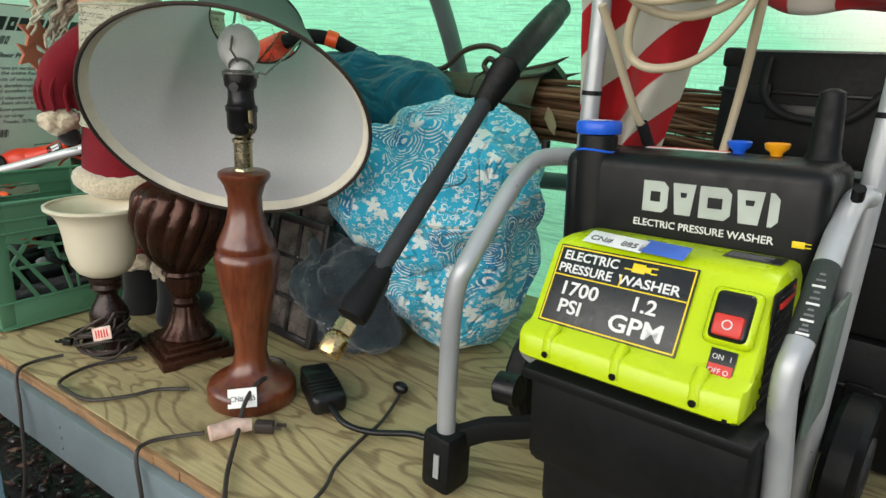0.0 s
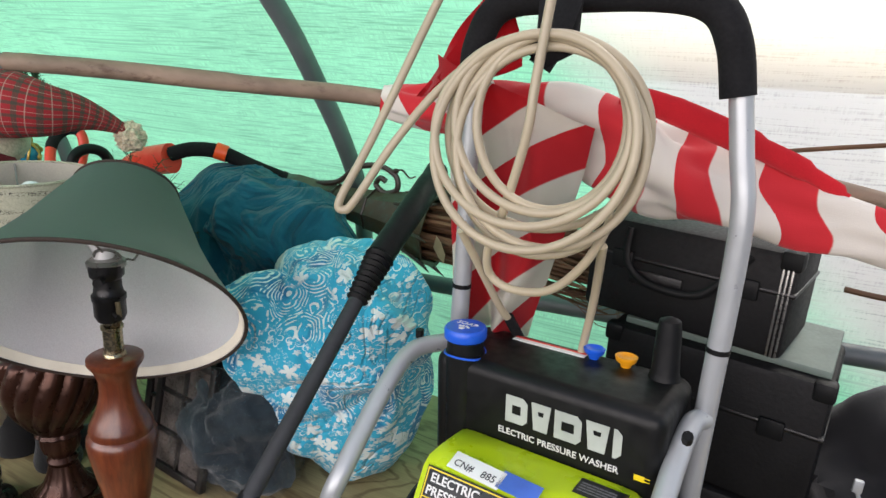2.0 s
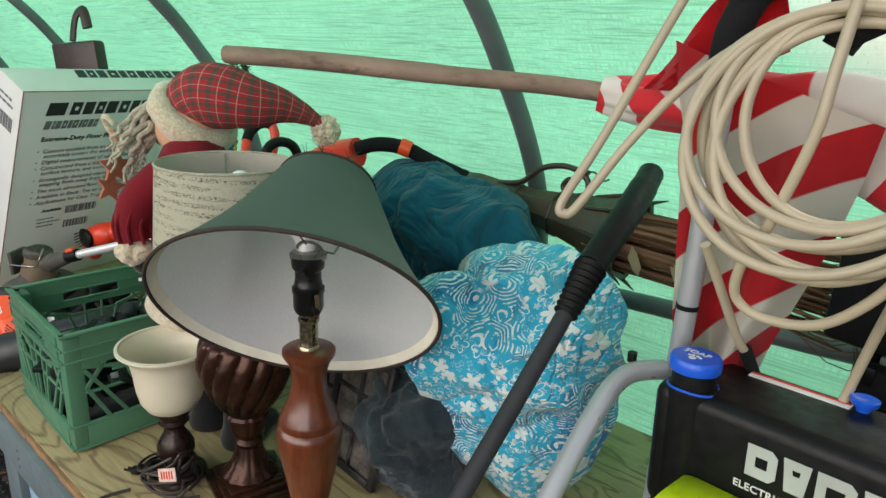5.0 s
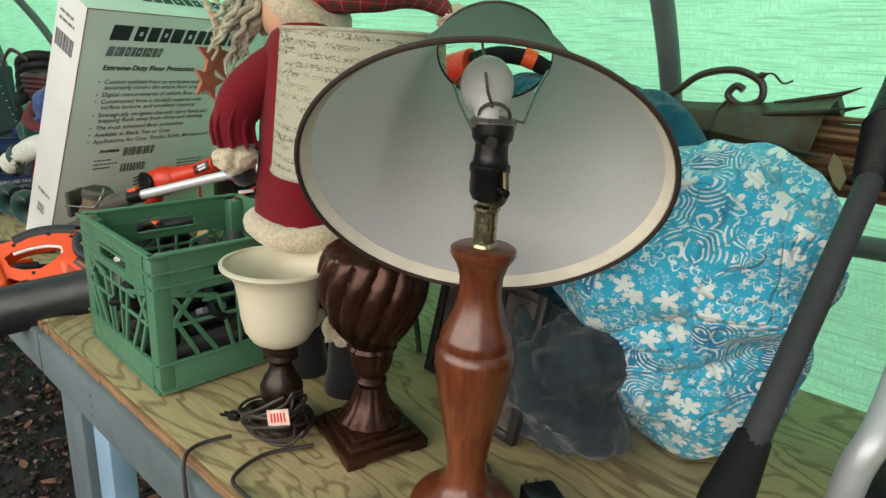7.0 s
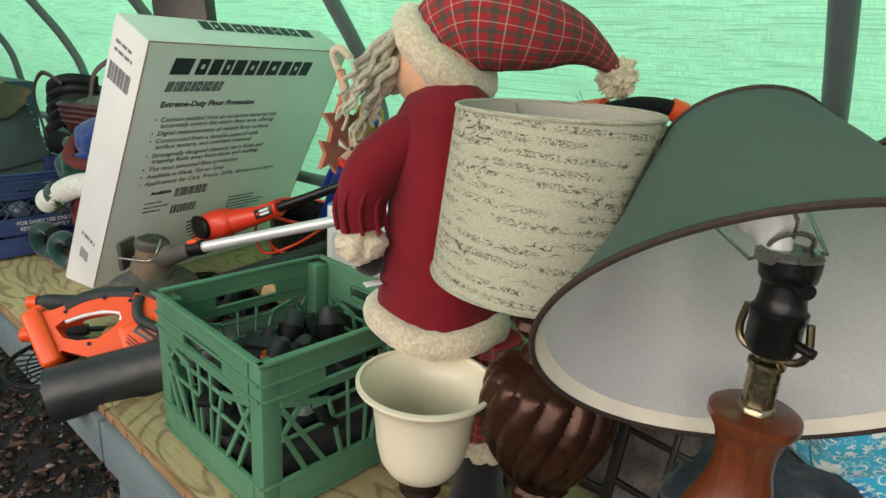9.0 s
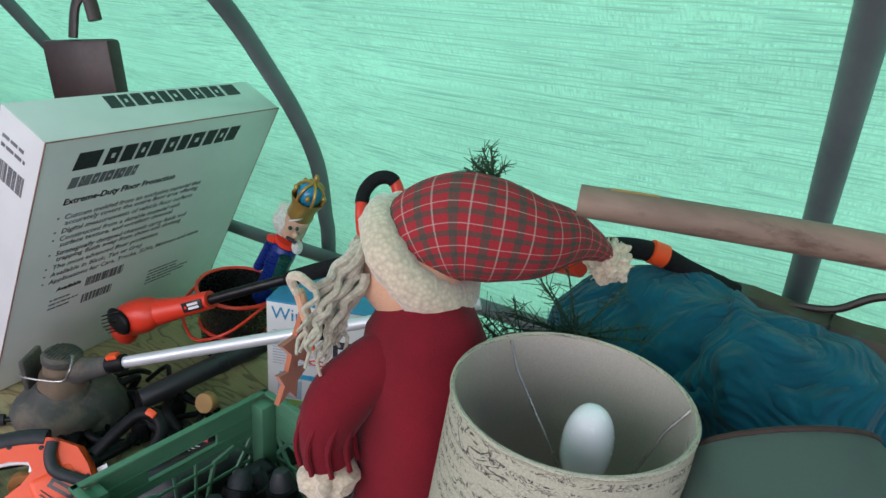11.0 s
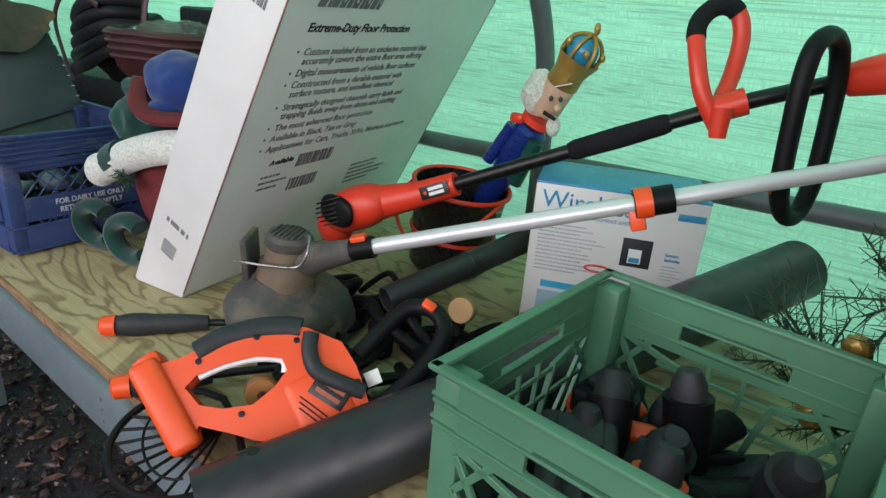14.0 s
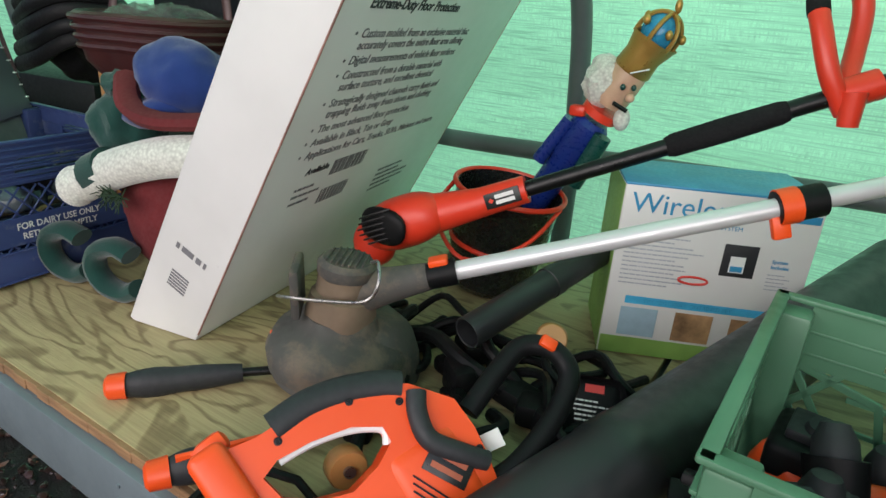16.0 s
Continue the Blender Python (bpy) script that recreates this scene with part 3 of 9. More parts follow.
def sweep(bm, pts, r, seg=10, closed=False, mat=0, flat=1.0, up=None, cap=True):
    """A round bar along pts; r a number or a list."""
    P = [Vector(p) for p in pts]
    k = len(P)
    rings = []
    ref = None
    uvl = bm.loops.layers.uv.verify()
    for i in range(k):
        if closed:
            d = P[(i + 1) % k] - P[i - 1]
        else:
            d = P[min(i + 1, k - 1)] - P[max(i - 1, 0)]
        d = d.normalized() if d.length > 1e-9 else Vector((0, 0, 1))
        if ref is None:
            ref = Vector(up) if up else (Vector((0, 0, 1)) if abs(d.z) < 0.9 else Vector((1, 0, 0)))
        s = d.cross(ref)
        s = s.normalized() if s.length > 1e-6 else d.orthogonal().normalized()
        ref = s.cross(d).normalized()
        rr = r[min(i, len(r) - 1)] if isinstance(r, (list, tuple)) else r
        rings.append([bm.verts.new(P[i] + (s * math.cos(a) * flat + ref * math.sin(a)) * rr) for a in (2 * math.pi * j / seg for j in range(seg))])
    for i in range(k if closed else k - 1):
        A, B = rings[i], rings[(i + 1) % k]
        for j in range(seg):
            f = bm.faces.new((A[j], A[(j + 1) % seg], B[(j + 1) % seg], B[j]))
            f.material_index = mat
            u0, u1 = i / k, (i + 1) / k
            for lp, uv in zip(f.loops, ((j / seg, u0), ((j + 1) / seg, u0), ((j + 1) / seg, u1), (j / seg, u1))):
                lp[uvl].uv = uv
    if cap and not closed:
        for ring in (rings[0][::-1], rings[-1]):
            bm.faces.new(ring).material_index = mat
    return bm


def lathe(bm, prof, m=None, seg=32, mat=0, mod=None, cap=True):
    """Turns (radius, height) pairs about z; mod(angle, height) scales the radius."""
    m = m or Matrix()
    uvl = bm.loops.layers.uv.verify()
    rings = []
    for r, z in prof:
        rings.append([bm.verts.new(m @ Vector((r * q * math.cos(a), r * q * math.sin(a), z))) for a, q in ((a, mod(a, z) if mod else 1.0) for a in (2 * math.pi * j / seg for j in range(seg)))])
    n = len(rings)
    for i in range(n - 1):
        for j in range(seg):
            k = (j + 1) % seg
            f = bm.faces.new((rings[i][j], rings[i][k], rings[i + 1][k], rings[i + 1][j]))
            f.material_index = mat
            for lp, uv in zip(f.loops, ((j / seg, i / n), ((j + 1) / seg, i / n), ((j + 1) / seg, (i + 1) / n), (j / seg, (i + 1) / n))):
                lp[uvl].uv = uv
    if cap:
        bm.faces.new(rings[0][::-1]).material_index = mat
        bm.faces.new(rings[-1]).material_index = mat
    return bm


def cuboid(bm, size, m=None, bevel=0.0, mat=0, segs=2):
    """A box centred on m's origin, its edges rounded."""
    m = m or Matrix()
    b2 = bmesh.new()
    bmesh.ops.create_cube(b2, size=1.0, matrix=Matrix.Diagonal((*size, 1)))
    if bevel:
        bmesh.ops.bevel(b2, geom=list(b2.edges), offset=bevel, segments=segs, affect="EDGES", profile=0.5)
    for v in b2.verts:
        v.co = m @ v.co
    add(bm, b2, mat)
    return bm


def add(bm, b2, mat=None):
    mp = {v: bm.verts.new(v.co) for v in b2.verts}
    for f in b2.faces:
        g = bm.faces.new([mp[v] for v in f.verts])
        g.material_index = f.material_index if mat is None else mat
    b2.free()


def blob(bm, c, radii, m=None, sub=4, amp=0.0, freq=8.0, mat=0, seed=0.0, flat=None, power=1.0, ridged=False):
    """A lumpy rounded body; flat: the height under which it is pressed level."""
    b2 = bmesh.new()
    bmesh.ops.create_icosphere(b2, subdivisions=sub, radius=1.0)
    m = m or Matrix()
    for v in b2.verts:
        n = v.co.normalized()
        co = Vector([math.copysign(abs(q) ** power, q) * s for q, s in zip(n, radii)])
        if amp:
            q = co * freq + Vector((seed, seed * 1.7, seed * 0.3))
            d = noise.fractal(q, 0.9, 2.1, 4)
            if ridged:
                d = 0.5 - abs(noise.noise(q)) * 1.6 + 0.3 * noise.noise(q * 2.7)
            co += n * amp * d
        v.co = Vector(c) + (m.to_3x3() @ co)
        if flat is not None and v.co.z < flat:
            v.co.z = flat + (v.co.z - flat) * 0.02
    add(bm, b2, mat)
    return bm


def plate(bm, outline, thick, m=None, mat=0, holes=(), bevel=0.0):
    """A flat plate from a closed outline of (x, y), with holes, extruded along z."""
    m = m or Matrix()
    b2 = bmesh.new()
    loops = [outline, *holes]
    es = []
    for lp in loops:
        vs = [b2.verts.new((x, y, 0)) for x, y in lp]
        es += [b2.edges.new((vs[i], vs[(i + 1) % len(vs)])) for i in range(len(vs))]
    bmesh.ops.triangle_fill(b2, use_beauty=True, use_dissolve=False, edges=es, normal=(0, 0, 1))
    ext = bmesh.ops.extrude_face_region(b2, geom=list(b2.faces))
    for g in ext["geom"]:
        if isinstance(g, bmesh.types.BMVert):
            g.co.z += thick
    bmesh.ops.recalc_face_normals(b2, faces=list(b2.faces))
    for v in b2.verts:
        v.co = m @ v.co
    add(bm, b2, mat)
    return bm


def frame_of(origin, xdir, up):
    """A pose whose x runs along xdir and whose y is nearest to up."""
    x = Vector(xdir).normalized()
    z = x.cross(Vector(up)).normalized()
    y = z.cross(x)
    return Matrix((( x.x, y.x, z.x, origin[0]), (x.y, y.y, z.y, origin[1]), (x.z, y.z, z.z, origin[2]), (0, 0, 0, 1)))


def words(name, text, size, m, material, parent, label="", bold=0.0, squash=1.0, depth=0.0003, align="LEFT", shear=0.0):
    """Lettering laid on a surface: m's x along the line, its y up the letters, its z out of the surface."""
    cu = bpy.data.curves.new(name, "FONT")
    cu.body, cu.size, cu.extrude, cu.offset, cu.align_x = text, size, depth, bold * size, align
    cu.shear, cu.resolution_u = shear, 3
    tmp = bpy.data.objects.new(name, cu)
    me = bpy.data.meshes.new_from_object(tmp)
    bpy.data.objects.remove(tmp)
    bm = bmesh.new()
    bm.from_mesh(me)
    bpy.data.meshes.remove(me)
    bm.transform(m @ Matrix.Diagonal((squash, 1, 1, 1)))
    return part(name, bm, material, parent, label, smooth=False)


def bars(bm, m, rows, x0=0.0, width=0.1, height=0.004, pitch=0.01, mat=0, seed=1, gap=0.15):
    """Rows of unreadable print as thin raised bars of word length."""
    rng = random.Random(seed)
    for i in range(rows):
        x, end = x0, x0 + width * rng.uniform(0.55, 1.0)
        while x < end:
            w = min(rng.uniform(0.004, 0.018) * (height / 0.004) ** 0.5, end - x)
            if w > 0.001:
                cuboid(bm, (w, height, 0.0003), m @ Matrix.Translation((x + w / 2, -i * pitch, 0)), mat=mat)
            x += w + height * 0.5
    return bm


def T(x, y, z):
    return Matrix.Translation((x, y, z))


def R(deg, axis="Z"):
    return Matrix.Rotation(radians(deg), 4, axis)


# ---- ground, tunnel, tables ----
def ground_sheet():
    bm = bmesh.new()
    xs = [-400, -60, -12] + [-7 + 0.05 * i for i in range(141)] + [3, 12, 60, 400]
    ys = [-400, -60, -12, -3] + [-0.4 + 0.05 * i for i in range(60)] + [4, 12, 60, 400]
    grid = [[bm.verts.new((x, y, 0.03 * noise.fractal(Vector((x * 2.2, y * 2.2, 0)), 1, 2, 5) if -7.1 < x < 0.1 and -0.5 < y < 2.6 else 0)) for y in ys] for x in xs]
    for i in range(len(xs) - 1):
        for j in range(len(ys) - 1):
            bm.faces.new((grid[i][j], grid[i + 1][j], grid[i + 1][j + 1], grid[i][j + 1]))
    return part("ground", bm, MULCH, kind="structure")


ground_sheet()


def litter(name, count, mats, kind_label, seed, flat):
    rng = random.Random(seed)
    bm = bmesh.new()
    for _ in range(count):
        x, y = rng.uniform(-4.6, -0.6), rng.uniform(0.0, 1.6)
        z = 0.03 * noise.fractal(Vector((x * 2.2, y * 2.2, 0)), 1, 2, 5) + 0.006
        m = T(x, y, z) @ R(rng.uniform(0, 360)) @ R(rng.uniform(-35, 35), "X")
        if flat:
            s, w = rng.uniform(0.012, 0.035), rng.uniform(0.3, 0.6)
            k = rng.uniform(-0.4, 0.4)
            vs = [bm.verts.new(m @ Vector((s * a, s * w * b, s * c))) for a, b, c in ((-1, 0, 0), (-0.4, -0.8, k), (0.4, -0.7, k), (1, 0, 0.1), (0.4, 0.8, k), (-0.4, 0.7, k))]
            mid = bm.verts.new(m @ Vector((0, 0, -k * s * 0.6)))
            for i in range(6):
                bm.faces.new((vs[i], vs[(i + 1) % 6], mid)).material_index = rng.choice((0, 0, 1))
        else:
            s = rng.choice((rng.uniform(0.004, 0.009), rng.uniform(0.004, 0.009), rng.uniform(0.01, 0.022)))
            b2 = bmesh.new()
            bmesh.ops.create_icosphere(b2, subdivisions=1, radius=s)
            for v in b2.verts:
                v.co = m @ Vector((v.co.x * rng.uniform(0.7, 1.3), v.co.y * rng.uniform(0.6, 1), v.co.z * 0.6))
            add(bm, b2, 0 if s < 0.01 else rng.choice((0, 1)))
    return tagged(part(name, bm, mats, kind="stuff"), kind_label)


litter("dead_leaves", 750, [LEAF, plain("pale_dead_leaf", (0.2, 0.13, 0.1), 0.8)], "dry brown leaves strewn over the dark mulch", 3, True)
litter("pebbles", 9000, [plain("wood_chip", (0.035, 0.022, 0.019), 0.22), plain("wet_bark", (0.065, 0.034, 0.028), 0.3), STONE], "small grey stones and dark bark chips on the ground", 4, False)

PROFILE = [(1.72, 0.0), (1.72, 0.9), (1.70, 1.08), (1.665, 1.24), (1.585, 1.385), (1.49, 1.51), (1.38, 1.64), (1.2, 1.8), (0.95, 1.97), (0.6, 2.12), (0.2, 2.2), (-0.2, 2.2), (-0.6, 2.12), (-0.95, 1.97), (-1.2, 1.8), (-1.38, 1.64), (-1.49, 1.51), (-1.6, 1.385), (-1.7, 1.2), (-1.72, 1.0), (-1.72, 0)]
HOOPS = [0.55 - 1.25 * i for i in range(9)]
for i, hx in enumerate(HOOPS):
    bm = bmesh.new()
    sweep(bm, curve([(hx, y, z) for y, z in PROFILE], 4), 0.0225 if i != 9 else 0.03, 14)
    tagged(part("hoop_pipe", bm, PVC, kind="structure"), "grey plastic pipe hoop holding up the green shade cloth")


def net_sheet(name, y_lo, material, skip=0.0, ends=(-11.0, 2.6)):
    """The cloth over the hoops, slightly slack between them."""
    pts = [p for p in curve([(0, y, z) for y, z in PROFILE], 5)]
    pts = [p for p in pts if p.y > y_lo]
    bm = bmesh.new()
    nx = 96
    rows = []
    for i in range(nx + 1):
        x = ends[0] + (ends[1] - ends[0]) * i / nx
        k = ((x - 0.55) / 1.25) % 1.0
        sag = 0.055 * math.sin(math.pi * k) ** 0.8
        row = []
        for j, p in enumerate(pts):
            a, b = pts[max(j - 1, 0)], pts[min(j + 1, len(pts) - 1)]
            d = (b - a).normalized()
            nrm = Vector((0, d.z, -d.y))
            off = 0.026 - sag * (0.6 if p.z > 0.3 else 0.0) + 0.006 * noise.noise(Vector((x * 3, j * 0.5, 0)))
            row.append(bm.verts.new(Vector((x, p.y, p.z)) + nrm * off))
        rows.append(row)
    for i in range(nx):
        for j in range(len(pts) - 1):
            bm.faces.new((rows[i][j], rows[i + 1][j], rows[i + 1][j + 1], rows[i][j + 1]))
    return tagged(part(name, bm, material, kind="structure"), "translucent green woven shade cloth stretched over the hoops")


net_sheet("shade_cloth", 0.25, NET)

bm = bmesh.new()
sweep(bm, [(-8, 1.64, 0.80), (-2.15, 1.635, 0.965), (-0.4, 1.635, 1.045), (2.4, 1.635, 1.2)], 0.021, 14)
tagged(part("rail_pipe", bm, PVC, kind="structure"), "horizontal grey pipe tied along the hoops")


def work_table(x0, x1, y0, y1, top, label, leg_mats, left=0.045, right=0.045):
    m = T((x0 + x1) / 2, (y0 + y1) / 2, 0)
    t = thing("work_table", m, label, "table", "plywood work tables")
    bm = bmesh.new()
    cuboid(bm, (x1 - x0, y1 - y0 - 0.012, 0.018), T((x0 + x1) / 2, (y0 + y1) / 2 + 0.006, top - 0.009), 0.002)
    part("tabletop", bm, PLY, t, "weathered plywood board with swirling grain and dark stains")
    bm = bmesh.new()
    rng = random.Random(int(x0 * 10))
    n = int((x1 - x0) / 0.03)
    for i in range(n):
        w = (x1 - x0) / n
        cuboid(bm, (w + 0.001, 0.008 + rng.uniform(-0.002, 0.003), 0.016), T(x0 + w * (i + 0.5), y0 + 0.009, top - 0.0095), 0.001, segs=1)
    part("board_edge", bm, PLYEDGE, t, "raw splintery plywood edge")
    for name, c, s in (("front_rail", ((x0 + x1) / 2, y0 + 0.012, top - 0.066), (x1 - x0, 0.04, 0.095)), ("back_rail", ((x0 + x1) / 2, y1 - 0.03, top - 0.066), (x1 - x0, 0.04, 0.095)),
                       ("side_rail", (x0 + 0.02, (y0 + y1) / 2, top - 0.066), (0.04, y1 - y0 - 0.09, 0.095)), ("side_rail", (x1 - 0.02, (y0 + y1) / 2, top - 0.066), (0.04, y1 - y0 - 0.09, 0.095))):
        bm = bmesh.new()
        cuboid(bm, s, T(*c), 0.003)
        if name == "front_rail":
            for q in range(2):
                for dz in (-0.02, 0.0, 0.02):
                    part("rivet", cuboid(bmesh.new(), (0.005, 0.004, 0.005), T(x0 + 0.28 + q * 0.5, y0 - 0.0085, top - 0.066 + dz), 0.001), STEEL, t)
        part(name, bm, STEEL, t)
    for x, y, mt in (((x0 + left, y0 + 0.05, leg_mats[0]),) if left else ()) + ((x1 - right, y0 + 0.05, leg_mats[0]), (x0 + 0.045, y1 - 0.06, leg_mats[0]), (x1 - 0.045, y1 - 0.06, leg_mats[0])) + (((x0 + 0.155, y0 + 0.045, leg_mats[1]),) if BLUELEG in leg_mats else ()):
        bm = bmesh.new()
        h = top - 0.115
        cuboid(bm, (0.085, 0.05 if mt is leg_mats[1] else 0.085, h), T(x, y + 0.02, h / 2), 0.004)
        part("leg", bm, mt, t, "pale blue painted leg" if mt is BLUELEG else "grey painted leg")
    return t


work_table(-1.575, 1.35, 0.65, 1.61, 0.75, "plywood work table with grey steel rim and pale blue leg", (STEEL, BLUELEG))
work_table(-2.83, -1.585, 0.65, 1.61, 0.75, "plywood work table with a grey steel rim", (STEEL, STEEL), left=0)
work_table(-4.6, -2.87, 0.70, 1.61, 0.80, "higher plywood work table with grey legs, at the far end", (STEEL, STEEL), right=0.42)


# ---- green milk crate ----
def loopbar(bm, pts, r=0.004, mat=0):
    for a, b in zip(pts[:-1], pts[1:]):
        a, b = Vector(a), Vector(b)
        d = b - a
        m = frame_of(((a + b) / 2)[:], d, (0, 0, 1) if abs(d.normalized().z) < 0.9 else (1, 0, 0))
        cuboid(bm, (d.length + r, r * 2, r * 1.4), m, 0.0008, mat, segs=1)


def milk_crate(m, material, label, size=0.338, h=0.262, lattice="fan", hole=True):
    t = thing("milk_crate", m, label, "crate")
    s = size / 2
    bm = bmesh.new()
    cuboid(bm, (size - 0.01, size - 0.01, 0.006), T(0, 0, 0.008), 0.002)
    for i in range(9):
        cuboid(bm, (0.006, size - 0.02, 0.008), T(-s + 0.03 + i * (size - 0.06) / 8, 0, 0.013))
    part("base_plate", bm, material, t, local=True)
    for k in range(4):
        bm = bmesh.new()
        cuboid(bm, (0.034, 0.034, h - 0.02), R(90 * k) @ T(s - 0.02, s - 0.02, h / 2), 0.005)
        b2 = bmesh.new()
        part("corner_post", bm, material, t, local=True)
        b2.free()
    for k in range(4):
        mk = R(90 * k) @ T(0, -s, 0)
        bm = bmesh.new()
        q = s - 0.034
        def P(x, z):
            return mk @ Vector((x, 0.004, z))
        # solid lower band, rim band with a hand opening
        cuboid(bm, (size - 0.06, 0.005, 0.052), mk @ T(0, 0.004, 0.032), 0.001)
        for z in (0.058, h - 0.035, h - 0.06, 0.006):
            cuboid(bm, (size - 0.012, 0.009, 0.004), mk @ T(0, 0.003, z), 0.0012)
        cuboid(bm, (size + 0.004, 0.013, 0.006), mk @ T(0, 0.004, h - 0.003), 0.002)
        if hole:
            hx, hz0, hz1 = 0.062, h - 0.066, h - 0.028
            outl = [(-q, h - 0.075), (q, h - 0.075), (q, h - 0.004), (-q, h - 0.004)]
            hl = [(hx * math.cos(a) * (1 if abs(math.cos(a)) > 0 else 1), (hz0 + hz1) / 2 + 0.017 * math.sin(a)) for a in (2 * math.pi * j / 16 for j in range(16))]
            hl = [(math.copysign(min(abs(x) * 1.25, hx), x), (hz0 + hz1) / 2 + max(-0.017, min(0.017, (z - (hz0 + hz1) / 2) * 1.35))) for x, z in hl]
            m2 = mk @ Matrix(((1, 0, 0, 0), (0, 0, 1, 0.0015), (0, 1, 0, 0), (0, 0, 0, 1)))
            plate(bm, outl, 0.005, m2, holes=[hl[::-1]])
        else:
            cuboid(bm, (2 * q, 0.005, 0.07), mk @ T(0, 0.004, h - 0.04))
        if lattice == "fan":
            z0, z1, zm = 0.058, h - 0.075, 0.125
            for sgn in (-1, 1):
                loopbar(bm, [P(sgn * q, z1), P(sgn * 0.055, z1 - 0.02), P(sgn * 0.045, zm), P(sgn * 0.03, z0)])
                loopbar(bm, [P(sgn * q * 0.98, z1 - 0.01), P(sgn * q * 0.75, zm), P(sgn * q * 0.45, z0)])
                loopbar(bm, [P(sgn * q * 0.7, z1), P(sgn * q * 0.98, zm + 0.01), P(sgn * q * 0.7, z0)])
                loopbar(bm, [P(sgn * 0.02, z1), P(sgn * 0.015, z0)], 0.003)
            loopbar(bm, [P(-q, zm), P(q, zm)], 0.003)
            loopbar(bm, [P(-q * 0.6, zm + 0.035), P(q * 0.6, zm + 0.035)], 0.003)
        else:
            z0, z1 = 0.0, h
            for sgn in (-1, 1):
                for i in range(-4, 12):
                    x0 = -q + i * 0.028
                    for lo, hi in ((0.015, 0.07), (0.118, h - 0.08)):
                        xa, xb = x0, x0 + (hi - lo) * 0.9
                        if xa >= -q and xb <= q:
                            loopbar(bm, [P(sgn * xa, lo), P(sgn * xb, hi)], 0.0018)
            cuboid(bm, (2 * q, 0.006, 0.05), mk @ T(0, 0.003, 0.094))
            for i in range(5):
                cuboid(bm, (size - 0.01, 0.007, 0.003), mk @ T(0, 0.0025, h - 0.014 - i * 0.014))
        part("side_panel", bm, material, t, local=True)
    return t


CX, CY = -1.285, 0.872
gc = milk_crate(T(CX, CY, 0.7515) @ R(-2.0), CRATE, "green plastic milk crate with latticed sides, filled with black tools", size=0.340, h=0.258)
mt = T(CX, CY, 0.7515) @ R(-2.0)
bm = bmesh.new()
for i in range(12):
    cuboid(bm, (0.0006, 0.008 if i != 8 else 0.003, 0.016 if i != 8 else 0.006), mt @ T(0.1675, -0.105 + i * 0.0125, 0.033), 0)
part("print_mark", bm, LABELWHITE, gc, "white printed marks")


TOOLMATS = (BLACKMATT, DARKGREY, ORANGE)
rng = random.Random(77)
# Added black lump that stands for the shade on the crate's floor.
bm = blob(bmesh.new(), (CX, CY, 0.785), (0.155, 0.155, 0.035), sub=5, amp=0.012, freq=14, seed=4, power=0.5)
solo("crate_shade_fill", bm, GARMENT, "black lump added to darken the bottom of the green crate", "bag")
for k in range(30):
    sx, sy = rng.uniform(-0.11, 0.11), rng.uniform(-0.11, 0.11)
    z = 0.815 + 0.016 * (k % 5)
    m = T(CX + sx, CY + sy, z) @ R(rng.uniform(0, 360)) @ R(rng.uniform(-35, 35), "X")
    mt = TOOLMATS[(0, 0, 1, 2, 0, 0, 1, 0, 0, 1)[k % 10]]
    colour = {0: "black", 1: "dark grey", 2: "orange"}[TOOLMATS.index(mt)]
    if k % 3 == 0:
        t = solo("battery_pack", cuboid(bmesh.new(), (0.085, 0.06, 0.04), m, 0.010, segs=3), mt, colour + " plastic battery pack lying in the green crate", "battery", "tools in the green crate")
        part("terminal_cover", cuboid(bmesh.new(), (0.05, 0.035, 0.012), m @ T(0, 0, 0.0245), 0.003), DARKGREY, t)
    elif k % 3 == 1:
        bm = sweep(bmesh.new(), [(m @ Vector((0, 0.0, -0.03)))[:], (m @ Vector((0, 0.0, 0.06)))[:]], [0.024, 0.027], 16)
        t = solo("cordless_drill", bm, mt, colour + " cordless drill body lying in the green crate", "drill", "tools in the green crate")
        part("handle", sweep(bmesh.new(), [(m @ Vector((0, 0, 0)))[:], (m @ Vector((0.06, 0.01, 0)))[:], (m @ Vector((0.085, 0.01, 0.004)))[:]], 0.016, 12, flat=1.3), BLACKMATT, t)
        part("chuck", lathe(bmesh.new(), [(0.02, 0), (0.019, 0.015), (0.012, 0.03), (0.004, 0.032)], m @ T(0, 0, 0.06), 18), DARKGREY, t)
    else:
        bm = sweep(bmesh.new(), curve([(m @ Vector(p))[:] for p in ((-0.08, 0, 0), (-0.03, 0.01, 0.01), (0.03, -0.01, 0.01), (0.08, 0.0, 0))], 5), [0.011] * 5 + [0.014] * 5 + [0.010] * 6, 12)
        t = solo("hand_tool", bm, mt, colour + " handled garden tool lying in the green crate", "tool", "tools in the green crate")
        part("tool_head", cuboid(bmesh.new(), (0.05, 0.03, 0.012), m @ T(0.095, 0, 0), 0.003), SILVERPAINT if k == 8 else BLACKMATT, t)


